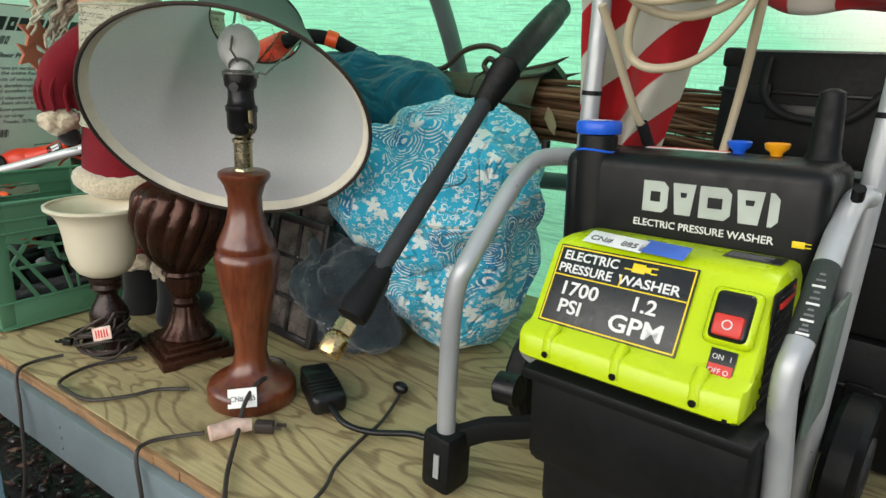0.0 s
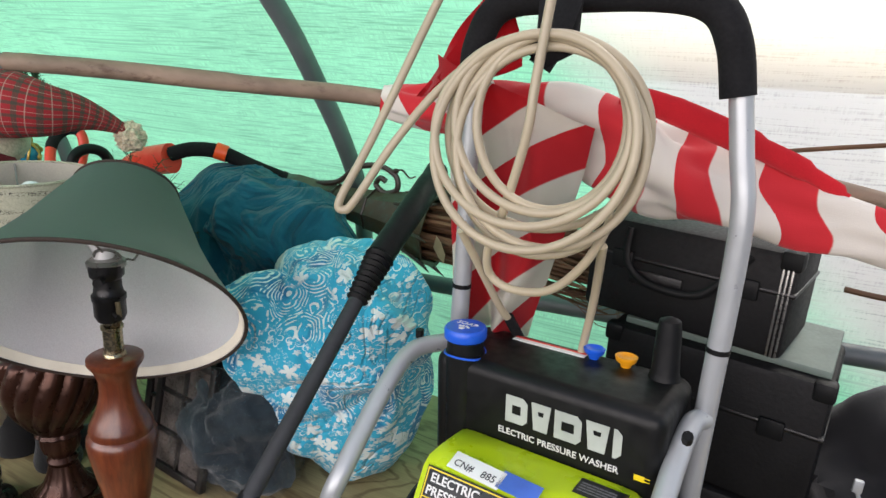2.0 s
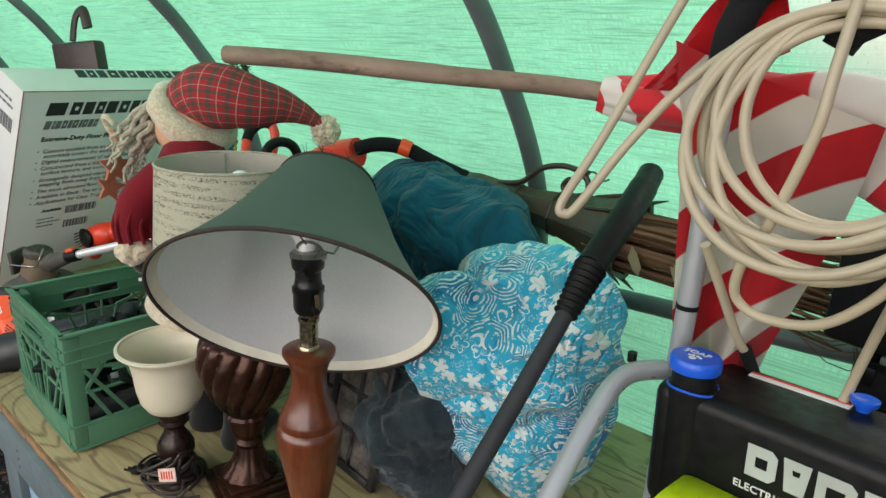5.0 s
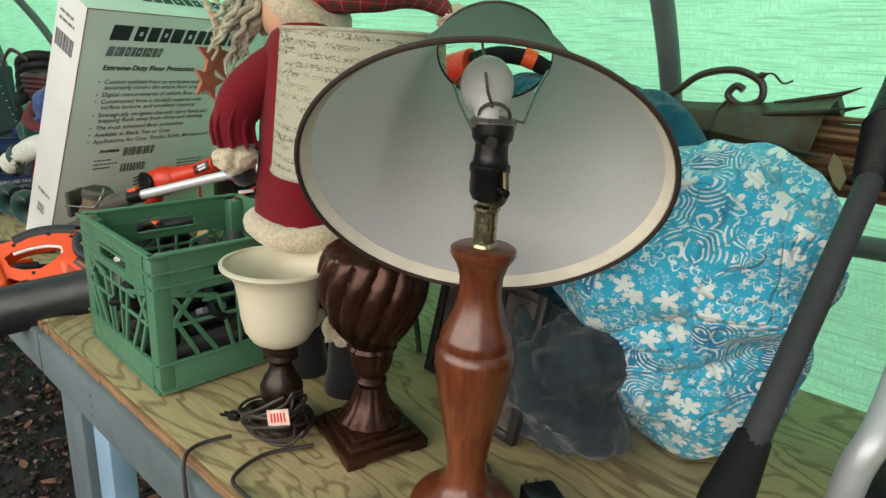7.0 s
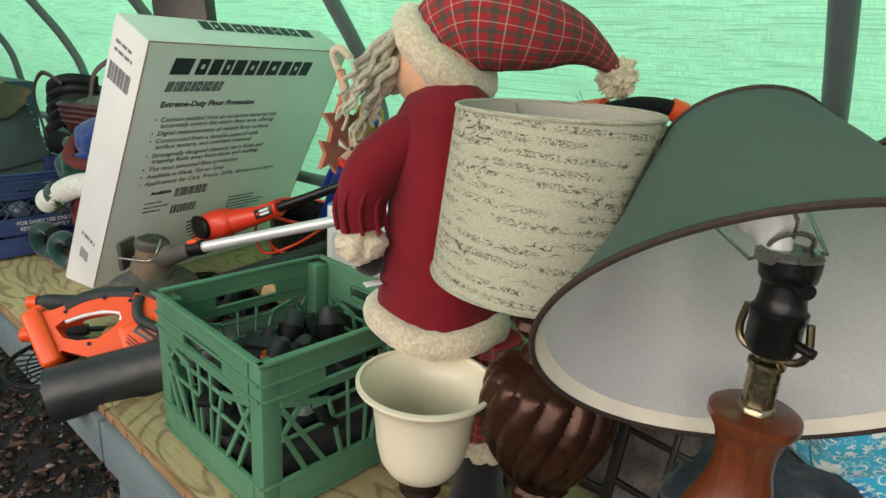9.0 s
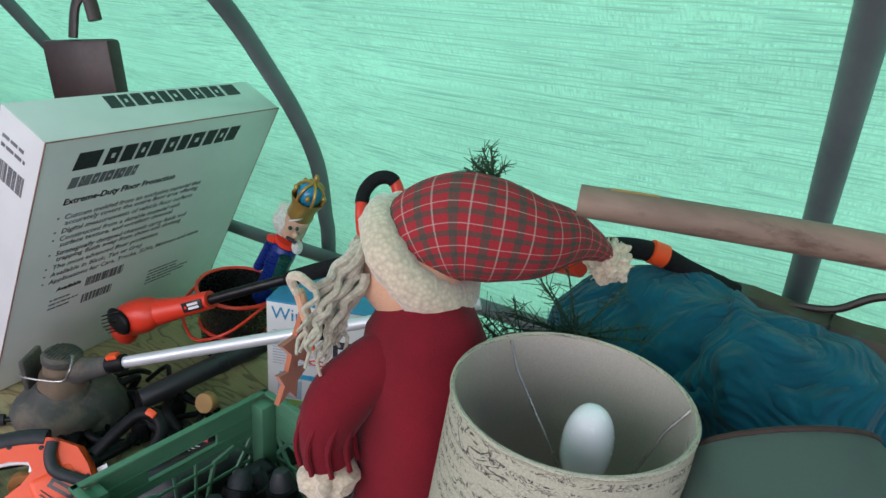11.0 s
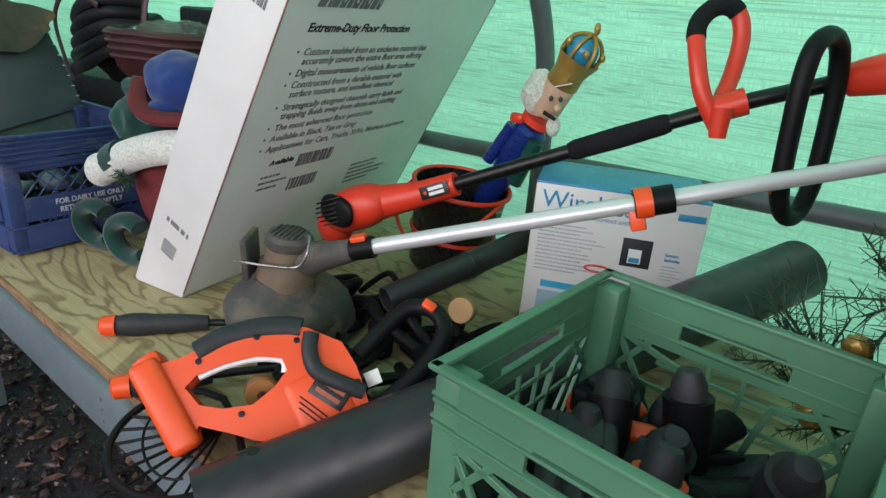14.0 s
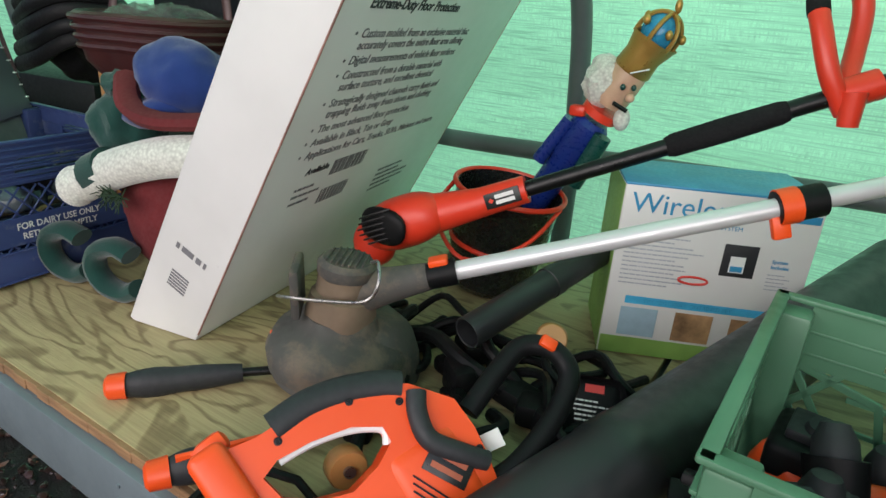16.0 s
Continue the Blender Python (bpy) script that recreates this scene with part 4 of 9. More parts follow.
# ---- lamps ----
def lamp_wood():
    ax, ay = -0.571, 0.850
    t = thing("table_lamp", T(ax, ay, 0.75), "turned cherry-wood table lamp with a tilted green bell shade", "lamp")
    W = T(ax, ay, 0.75)
    bm = lathe(bmesh.new(), [(0.001, 0), (0.074, 0), (0.077, 0.004), (0.077, 0.024), (0.073, 0.031), (0.062, 0.038), (0.044, 0.047), (0.032, 0.062), (0.027, 0.085), (0.030, 0.115), (0.037, 0.15), (0.045, 0.19), (0.0515, 0.225), (0.0535, 0.243), (0.0525, 0.253), (0.047, 0.259), (0.0485, 0.266), (0.047, 0.272), (0.041, 0.284), (0.033, 0.302), (0.0275, 0.325), (0.0275, 0.345), (0.033, 0.362), (0.0385, 0.37), (0.0415, 0.375), (0.041, 0.381), (0.036, 0.384), (0.001, 0.384)], W @ Matrix.Diagonal((0.94, 0.94, 1, 1)), 48)
    body = part("lamp_body", bm, CHERRY, t, "turned cherry-stained wooden column")
    bm = lathe(bmesh.new(), [(0.012, 0.382), (0.016, 0.384), (0.0155, 0.388), (0.0135, 0.39), (0.0135, 0.425), (0.0155, 0.427), (0.0155, 0.431), (0.011, 0.434), (0.011, 0.442)], W, 28)
    part("neck", bm, BRASS, t, "brushed brass neck")
    bm = lathe(bmesh.new(), [(0.009, 0.436), (0.018, 0.440), (0.0215, 0.448), (0.0215, 0.470), (0.023, 0.472), (0.023, 0.479), (0.020, 0.482), (0.0185, 0.492), (0.0185, 0.503), (0.0225, 0.508), (0.0235, 0.516), (0.0235, 0.524), (0.019, 0.527), (0.017, 0.525)], W, 28)
    sweep(bm, [(ax + 0.018, ay - 0.006, 1.205), (ax + 0.034, ay - 0.012, 1.203)], 0.0045, 10)
    part("socket", bm, BLACK, t, "black bulb socket")
    bm = bmesh.new()
    for s in (-1, 1):
        sweep(bm, curve([(ax, ay, 1.187), (ax + 0.02 * s, ay - 0.005 * s, 1.188), (ax + 0.029 * s, ay - 0.007 * s, 1.2), (ax + 0.026 * s, ay - 0.006 * s, 1.225)], 5), 0.0035, 8)
    part("harp_saddle", bm, DARKBRASS, t)
    part("socket_ring", lathe(bmesh.new(), [(0.0215, 0.518), (0.0255, 0.520), (0.0262, 0.527), (0.022, 0.531), (0.018, 0.529)], W @ T(-0.003, 0.003, 0) , 30), WIRE, t, "grey threaded shade ring")
    part("socket_switch", sweep(bmesh.new(), [(ax + 0.012, ay - 0.018, 1.258), (ax + 0.022, ay - 0.030, 1.258)], 0.0065, 12), BLACK, t, "black turn switch")
    C, N, RR = Vector((-0.553, 0.815, 1.203)), Vector((0.462, -0.622, -0.632)).normalized(), 0.199
    A = -N
    M = frame_of(C[:], A.orthogonal(), A.orthogonal())
    M = Matrix.Translation(C) @ A.to_track_quat("Z", "Y").to_matrix().to_4x4()
    prof = [(RR, 0.0), (0.187, 0.018), (0.168, 0.045), (0.146, 0.08), (0.124, 0.12), (0.104, 0.165), (0.092, 0.19), (0.081, 0.215), (0.075, 0.228)]
    bm = lathe(bmesh.new(), prof, M, 72, cap=False)
    outer = part("shade", bm, [OUTSHADE], t, "dark green fabric bell lampshade")
    bm = lathe(bmesh.new(), [(r - 0.0025, z + 0.001) for r, z in prof], M, 72, cap=False)
    part("shade_lining", bm, INSHADE, t, "white plastic shade lining")
    bm = lathe(bmesh.new(), [(RR - 0.0035, 0.001), (RR - 0.0065, 0.004), (0.1885, 0.0125), (0.1875, 0.0135)], M, 72, cap=False)
    part("inner_trim", bm, CREAM, t, "cream bias tape inside the rim")
    bm = bmesh.new()
    sweep(bm, [(M @ Vector((RR * math.cos(a), RR * math.sin(a), 0)))[:] for a in (2 * math.pi * j / 96 for j in range(96))], 0.0028, 8, closed=True)
    sweep(bm, [(M @ Vector((0.075 * math.cos(a), 0.075 * math.sin(a), 0.228)))[:] for a in (2 * math.pi * j / 48 for j in range(48))], 0.0028, 8, closed=True)
    part("rim_trim", bm, TRIM, t, "dark brown rim tape")
    bm = bmesh.new()
    J = Vector((ax - 0.004, ay + 0.006, 1.283))
    for k in range(3):
        a = math.radians(75 + 120 * k)
        top = M @ Vector((0.073 * math.cos(a), 0.073 * math.sin(a), 0.226))
        d = M.to_3x3() @ Vector((math.cos(a), math.sin(a), 0))
        knee = M @ Vector((0.05 * math.cos(a), 0.05 * math.sin(a), 0.16))
        sweep(bm, [top[:], (top * 0.35 + knee * 0.65)[:], (J + d * 0.034)[:], (J + d * 0.012)[:]], 0.0018, 8)
    sweep(bm, [(J + (M.to_3x3() @ Vector((0.017 * math.cos(a), 0.017 * math.sin(a), 0))))[:] for a in (2 * math.pi * j / 24 for j in range(24))], 0.0022, 8, closed=True)
    part("fitter_wires", bm, WIRE, t, "bent grey shade wires")
    bm = blob(bmesh.new(), (-0.604, 0.876, 1.312), (0.031, 0.031, 0.034), sub=3)
    lathe(bm, [(0.013, 0), (0.015, 0.02), (0.024, 0.035)], T(-0.584, 0.855, 1.268) @ R(-20, "Y") @ R(-20, "X"), 20, cap=False)
    part("bulb", bm, BULB, t, "white globe bulb")
    bm = bmesh.new()
    m = frame_of((ax + 0.044, ay - 0.056, 0.786), (0.86, 0.35, 0.25), (-0.3, 0.35, 0.9))
    cuboid(bm, (0.052, 0.03, 0.0006), m)
    lab = part("tag", bm, TAG, t, "white paper price tag stuck on the base")
    words("tag_writing", "CN# 685", 0.012, m @ T(-0.022, -0.005, 0.0005), INK, lab)
    return t


lamp_wood()
SHADE_TO = (Matrix.Translation((-0.553, 0.815, 1.203)) @ (-Vector((0.462, -0.622, -0.632))).to_track_quat("Z", "Y").to_matrix().to_4x4()).inverted()


def pressed(bm):
    inv = SHADE_TO.inverted()
    prof = [(-0.03, 0.214), (0.0, 0.199), (0.045, 0.168), (0.08, 0.146), (0.12, 0.124), (0.165, 0.104), (0.228, 0.075), (0.26, 0.06)]
    for v in bm.verts:
        p = SHADE_TO @ v.co
        if not prof[0][0] < p.z < prof[-1][0]:
            continue
        for (z0, r0), (z1, r1) in zip(prof[:-1], prof[1:]):
            if z0 <= p.z <= z1:
                r = r0 + (r1 - r0) * (p.z - z0) / (z1 - z0) + 0.004
        q = math.hypot(p.x, p.y)
        if q < r:
            v.co = inv @ Vector((p.x * r / q, p.y * r / q, p.z))
    return bm


def lamp_urn():
    ux, uy = -0.795, 0.884
    t = thing("table_lamp", T(ux, uy, 0.75) @ R(17), "swirled bronze urn table lamp with a printed linen drum shade", "lamp")
    W = T(ux, uy, 0.75)
    bm = bmesh.new()
    Q = W @ R(-16)
    cuboid(bm, (0.138, 0.138, 0.014), Q @ T(0, 0, 0.012), 0.003)
    for sx in (-1, 1):
        for sy in (-1, 1):
            cuboid(bm, (0.03, 0.03, 0.008), Q @ T(sx * 0.053, sy * 0.053, 0.004), 0.002)
    cuboid(bm, (0.118, 0.118, 0.012), Q @ T(0, 0, 0.024), 0.005)
    cuboid(bm, (0.098, 0.098, 0.008), Q @ T(0, 0, 0.033), 0.003)
    part("plinth", bm, BRONZE, t, "square stepped plinth")
    petal = lambda a, z: 1 + 0.05 * abs(math.sin(6 * a))
    bm = lathe(bmesh.new(), [(0.046, 0.036), (0.049, 0.042), (0.045, 0.047), (0.034, 0.06), (0.026, 0.08), (0.022, 0.098)], W, 96, mod=petal)
    part("foot", bm, BRONZE, t, "petalled foot")
    bm = lathe(bmesh.new(), [(0.018, 0.096), (0.023, 0.1), (0.025, 0.106), (0.021, 0.112), (0.018, 0.115)], W, 40)
    lathe(bm, [(0.018, 0.113), (0.027, 0.125), (0.031, 0.14), (0.031, 0.156), (0.037, 0.162), (0.034, 0.168)], W, 96, mod=petal)
    part("stem", bm, BRONZE, t)

    def swirl(a, z):
        q = max(0.0, min(1.0, (z - 0.165) / 0.03)) * max(0.0, min(1.0, (0.335 - z) / 0.03))
        return 1 + 0.06 * q * (abs(math.sin(7 * a - z * 36)) ** 0.6 * 2 - 1)
    pr = [(0.033, 0.164), (0.043, 0.175), (0.054, 0.19), (0.064, 0.207), (0.073, 0.226), (0.080, 0.246), (0.083, 0.266), (0.0825, 0.284), (0.079, 0.300), (0.075, 0.314), (0.063, 0.324), (0.048, 0.331), (0.036, 0.335)]
    pr = [(Vector((a[0], 0, a[1])).lerp(Vector((b[0], 0, b[1])), k / 3)) for a, b in zip(pr[:-1], pr[1:]) for k in range(3)]
    bm = lathe(bmesh.new(), [(p.x * 0.95, p.z) for p in pr] + [(0.035, 0.336)], W, 168, mod=swirl)
    part("urn", bm, BRONZE, t, "urn body with spiral ribs")
    bm = lathe(bmesh.new(), [(0.034, 0.334), (0.04, 0.338), (0.036, 0.344), (0.030, 0.352), (0.034, 0.362), (0.048, 0.372), (0.054, 0.38), (0.05, 0.388), (0.03, 0.394), (0.016, 0.40), (0.012, 0.42)], W, 96, mod=lambda a, z: 1 + (0.04 * math.sin(12 * a) if z > 0.36 else 0))
    part("collar", bm, BRONZE, t)
    bm = lathe(bmesh.new(), [(0.012, 0.415), (0.018, 0.42), (0.018, 0.49), (0.014, 0.5)], W, 24)
    part("socket", bm, BLACK, t)
    bm = blob(bmesh.new(), (ux - 0.012, uy + 0.012, 1.31), (0.024, 0.024, 0.045), sub=3, power=0.9)
    part("bulb", bm, BULB, t, "white compact bulb")
    ct, cb = Vector((-0.826, 0.884, 1.366)), Vector((-0.826, 0.886, 1.180))
    A = (ct - cb).normalized()
    M = Matrix.Translation(cb) @ A.to_track_quat("Z", "Y").to_matrix().to_4x4()
    H = (ct - cb).length
    prof = [(0.127 + (0.110 - 0.127) * k / 16, H * k / 16) for k in range(17)]
    bm = lathe(bmesh.new(), prof, M, 120, cap=False)
    part("drum_shade", pressed(bm), LINEN, t, "linen drum shade printed with black handwriting")
    bm = lathe(bmesh.new(), [(r - 0.003, z) for r, z in prof], M, 120, cap=False)
    part("drum_lining", pressed(bm), LININ, t, "grey shade lining")
    for rr, z in ((0.1095, H), (0.1265, 0)):
        bm = sweep(bmesh.new(), [(M @ Vector((rr * math.cos(a), rr * math.sin(a), z)))[:] for a in (2 * math.pi * j / 72 for j in range(72))], 0.0027, 8, closed=True)
        part("shade_rim", pressed(bm), LINEN, t)
    bm = bmesh.new()
    for k in range(3):
        a = math.radians(30 + 120 * k)
        sweep(bm, [(M @ Vector((0.108 * math.cos(a), 0.108 * math.sin(a), H - 0.003)))[:], (M @ Vector((0.09 * math.cos(a), 0.09 * math.sin(a), H - 0.03)))[:], (ux + 0.02 * math.cos(a), uy + 0.02 * math.sin(a), 1.25)], 0.0016, 6)
    part("shade_wires", bm, WIRE, t)


lamp_urn()


def lamp_goblet():
    gx, gy = -0.925, 0.808
    W = T(gx, gy, 0.75)
    t = thing("accent_lamp", W, "small lamp with a cream glass goblet on a bronze stem", "lamp")
    bm = lathe(bmesh.new(), [(0.001, 0), (0.05, 0), (0.053, 0.005), (0.05, 0.012), (0.036, 0.018), (0.024, 0.024), (0.021, 0.032), (0.028, 0.042), (0.034, 0.056), (0.034, 0.07), (0.027, 0.086), (0.019, 0.10), (0.017, 0.11), (0.024, 0.116), (0.028, 0.122), (0.026, 0.13), (0.029, 0.136), (0.028, 0.142), (0.018, 0.145)], W, 40)
    part("stem", bm, DARKBRONZE, t, "dark bronze baluster stem")
    o = [(0.012, 0.143), (0.03, 0.146), (0.044, 0.155), (0.054, 0.172), (0.059, 0.195), (0.062, 0.225), (0.066, 0.25), (0.073, 0.264), (0.083, 0.272), (0.087, 0.276), (0.087, 0.280), (0.082, 0.281)]
    i = [(r - 0.006, z) for r, z in o[::-1][1:-2]]
    bm = lathe(bmesh.new(), o + i + [(0.01, 0.15)], W, 56, cap=False)
    part("glass_bowl", bm, ALABASTER, t, "frosted cream glass bowl")
    bm = bmesh.new()
    rng = random.Random(5)
    line = []
    for k in range(9):
        r = 0.048 + rng.uniform(-0.006, 0.012)
        cx, cy, cz = gx + 0.012 + rng.uniform(-0.006, 0.006), gy - 0.022 + rng.uniform(-0.005, 0.005), 0.765 + 0.005 * k
        line += [(cx + r * math.cos(a) * 1.15, cy + r * math.sin(a) * 0.8, cz + 0.012 * math.sin(a * 2 + k) * 0.5 + 0.004 * k * math.cos(a)) for a in (2 * math.pi * j / 20 for j in range(20))]
    sweep(bm, curve(line, 2), 0.0028, 6)
    cord = part("power_cord", bm, CORD, t, "coiled black lamp cord bundled round the foot")
    bm = bmesh.new()
    m = frame_of((gx + 0.066, gy - 0.051, 0.811), (0.85, 0.35, 0.3), (-0.2, 0.2, 1))
    cuboid(bm, (0.04, 0.024, 0.002), m, 0.0005)
    tg = part("tape_tag", bm, TAGPINK, cord, "white tape printed in red")
    bm = bmesh.new()
    for j in range(5):
        cuboid(bm, (0.003, 0.014, 0.0005), m @ T(-0.012 + 0.006 * j, 0, 0.0012))
    part("tape_print", bm, LABELRED, tg)
    bm = bmesh.new()
    cuboid(bm, (0.018, 0.014, 0.014), T(gx - 0.055, gy - 0.055, 0.76) @ R(30), 0.003)
    for s in (-1, 1):
        cuboid(bm, (0.014, 0.0015, 0.005), T(gx - 0.068, gy - 0.062 + s * 0.004, 0.76) @ R(30))
    part("cord_plug", bm, BLACK, cord)


lamp_goblet()


# ---- bundles and boxes at the back of the table ----
duvet = thing("duvet", T(-0.435, 1.275, 0.752), "tied bundle of turquoise and white paisley cotton bedding", "bedding")
part("bundle_body", blob(bmesh.new(), (-0.455, 1.285, 0.95), (0.160, 0.15, 0.21), sub=6, amp=0.026, freq=7, seed=3.1, power=0.88, flat=0.752, ridged=True), PAISLEY, duvet)
for c_, r_, q_, f_, sd_, pw_ in (((-0.425, 1.235, 1.08), (0.15, 0.14, 0.155), 0.035, 8, 15, 0.92), ((-0.52, 1.135, 1.075), (0.12, 0.10, 0.11), 0.022, 9, 5, 0.95), ((-0.49, 1.20, 0.96), (0.115, 0.11, 0.15), 0.02, 9, 21, 0.95), ((-0.455, 1.23, 1.17), (0.12, 0.10, 0.06), 0.02, 9, 9, 1.0)):
    part("bundle_fold", blob(bmesh.new(), c_, r_, sub=5, amp=q_, freq=f_, seed=sd_, power=pw_, ridged=True), PAISLEY, duvet)

quilt = thing("comforter", T(-0.79, 1.37, 0.752), "crumpled teal padded comforter heaped at the back of the table", "bedding")
part("comforter_body", blob(bmesh.new(), (-0.79, 1.37, 1.115), (0.27, 0.13, 0.195), R(-8), sub=6, amp=0.05, freq=4.8, seed=7.7, ridged=True, flat=0.752), TEAL, quilt)
part("upper_fold", blob(bmesh.new(), (-0.67, 1.33, 1.21), (0.17, 0.12, 0.10), R(14, "Y"), sub=5, amp=0.04, freq=8, seed=2.7, ridged=True), TEAL, quilt)
part("lower_fold", blob(bmesh.new(), (-0.74, 1.33, 0.9), (0.2, 0.11, 0.17), sub=5, amp=0.03, freq=6, seed=1.7, flat=0.752), TEAL, quilt)

bm = blob(bmesh.new(), (-0.585, 1.10, 0.86), (0.115, 0.075, 0.12), sub=5, amp=0.03, freq=12, seed=8, flat=0.753)
cb = solo("folded_cloth", bm, NAVY, "folded dark blue cloth inside a clear plastic bag", "cloth")
bm = blob(bmesh.new(), (-0.585, 1.095, 0.865), (0.135, 0.09, 0.135), sub=5, amp=0.035, freq=16, seed=4, flat=0.7515, ridged=True)
solo("plastic_bag", bm, CLEAR, "crinkled clear plastic bag holding dark cloth", "bag")


def picture_frames(x, y, w, h, yaw, lean, label):
    m = T(x, y, 0.752) @ R(yaw) @ R(lean, "X")
    t = thing("picture_frame", m, label, "picture frame", "picture frames behind the lamps")
    bm = bmesh.new()
    b = 0.016
    for sx in (-1, 1):
        cuboid(bm, (b, 0.014, h), T(sx * (w - b) / 2, 0, h / 2), 0.002)
    for z in (b / 2, h - b / 2):
        cuboid(bm, (w - 2 * b, 0.014, b), T(0, 0, z), 0.002)
    cuboid(bm, (0.008, 0.012, h - 2 * b), T(0, 0, h / 2), 0.001)
    for k in (0.33, 0.66):
        cuboid(bm, (w - 2 * b, 0.012, 0.008), T(0, 0, h * k), 0.001)
    part("frame", bm, FRAME, t, local=True)
    for i in (-1, 1):
        for k in (0.18, 0.5, 0.82):
            bm = cuboid(bmesh.new(), (w / 2 - b, 0.003, h * 0.3), T(i * (w / 4 - b / 4), 0.002, h * k))
            part("photo", bm, PHOTO, t, local=True)


picture_frames(-0.70, 1.04, 0.17, 0.25, -6, -12, "black multi-opening picture frame with dark photographs")
picture_frames(-0.79, 1.12, 0.20, 0.27, 3, -14, "black picture frame with dark patterned mount")


def horn():
    t = thing("wall_sconce", T(-0.5, 1.49, 1.05), "carved verdigris and bronze horn ornament with scrolls and twigs", "ornament")
    ax = frame_of((-0.84, 1.50, 1.265), (1, -0.03, -0.075), (0, 0, 1))
    MM = ax @ R(90, "Y")
    bm = lathe(bmesh.new(), [(0.012, 0.0), (0.03, 0.02), (0.038, 0.08), (0.036, 0.16), (0.04, 0.24), (0.052, 0.33), (0.068, 0.41), (0.086, 0.47), (0.09, 0.475), (0.08, 0.472), (0.05, 0.40)], MM, 8, cap=False)
    part("horn_body", bm, CARVED, t, "flared eight-sided horn in verdigris and brown")
    bm = bmesh.new()
    for k in range(8):
        a = 2 * math.pi * k / 8
        sweep(bm, [(MM @ Vector((r * math.cos(a), r * math.sin(a), z)))[:] for r, z in ((0.06, 0.38), (0.088, 0.47), (0.104, 0.50))], [0.004, 0.005, 0.001], 6)
    for z, r in ((0.03, 0.034), (0.2, 0.039), (0.30, 0.049)):
        sweep(bm, [(MM @ Vector((r * math.cos(a), r * math.sin(a), z)))[:] for a in (2 * math.pi * j / 8 for j in range(8))], 0.003, 6, closed=True)
    part("rim_points", bm, CARVEDDARK, t)
    for s in (1, -1):
        z0 = 1.285 if s > 0 else 1.15
        x0 = -0.70 if s > 0 else -0.68
        pts = [(x0, z0), (x0 + 0.06, z0 + 0.012 * s), (x0 + 0.11, z0 + 0.05 * s), (x0 + 0.17, z0 + 0.062 * s), (x0 + 0.215, z0 + 0.045 * s), (x0 + 0.22, z0 + 0.015 * s), (x0 + 0.19, z0 + 0.003 * s), (x0 + 0.165, z0 + 0.018 * s), (x0 + 0.175, z0 + 0.035 * s), (x0 + 0.19, z0 + 0.03 * s)]
        bm = bmesh.new()
        sweep(bm, curve([(x, 1.49, z) for x, z in pts], 6), 0.0065, 8)
        sweep(bm, curve([(x0 + 0.205, 1.49, z0 + 0.05 * s), (x0 + 0.23, 1.49, z0 + 0.06 * s), (x0 + 0.25, 1.49, z0 + 0.045 * s), (x0 + 0.265, 1.49, z0 + 0.05 * s)], 4), [0.006, 0.006, 0.007, 0.002], 6)
        part("scroll", bm, CARVEDDARK, t, "wrought iron scroll")
    rng = random.Random(8)
    bm = bmesh.new()
    for k in range(70):
        a, r = rng.uniform(0, 6.28), 0.052 * math.sqrt(rng.random())
        y, z = 1.485 + r * math.cos(a), 1.225 + r * math.sin(a) * 1.1
        L = rng.uniform(0.38, 0.52)
        dz, dy = rng.uniform(-0.04, 0.03), rng.uniform(-0.03, 0.02)
        sweep(bm, curve([(-0.45, y, z), (-0.45 + L * 0.5, y + dy * 0.3, z + dz * 0.4 + rng.uniform(-0.008, 0.008)), (-0.45 + L, y + dy, z + dz - 0.01)], 3), [0.006, 0.006, 0.005, 0.005, 0.004, 0.003, 0.002], 5)
    for k in range(30):
        y, z = 1.485 + rng.uniform(-0.04, 0.04), 1.20 + rng.uniform(-0.05, 0.05)
        sweep(bm, curve([(-0.1, y, z), (0.0, y + rng.uniform(-0.05, 0.05), z + rng.uniform(-0.07, 0.05)), (rng.uniform(0.03, 0.12), y + rng.uniform(-0.05, 0.03), z + rng.uniform(-0.12, 0.08))], 3), 0.0012, 4)
    part("twig", bm, TWIG, t, "sheaf of dry brown twigs", kind="stuff")
    bm = bmesh.new()
    for k, (x, y, z, s) in enumerate(((-0.215, 1.42, 1.215, 0.045), (-0.24, 1.43, 1.19, 0.035), (-0.33, 1.42, 1.205, 0.03), (-0.19, 1.43, 1.235, 0.03))):
        m = T(x, y, z) @ R(35 * k, "Y") @ R(80, "X")
        vs = [bm.verts.new(m @ Vector((s * a, s * 0.4 * b, s * c))) for a, b, c in ((-1, 0, 0), (-0.3, -0.9, 0.2), (0.5, -0.6, 0.1), (1, 0, 0), (0.4, 0.9, 0.25), (-0.5, 0.7, 0.2))]
        bm.faces.new(vs)
    bmesh.ops.solidify(bm, geom=list(bm.faces), thickness=0.0008)
    part("dry_leaf", bm, DRYLEAF, t, "cream papery leaf")


horn()

# ---- black cases ----


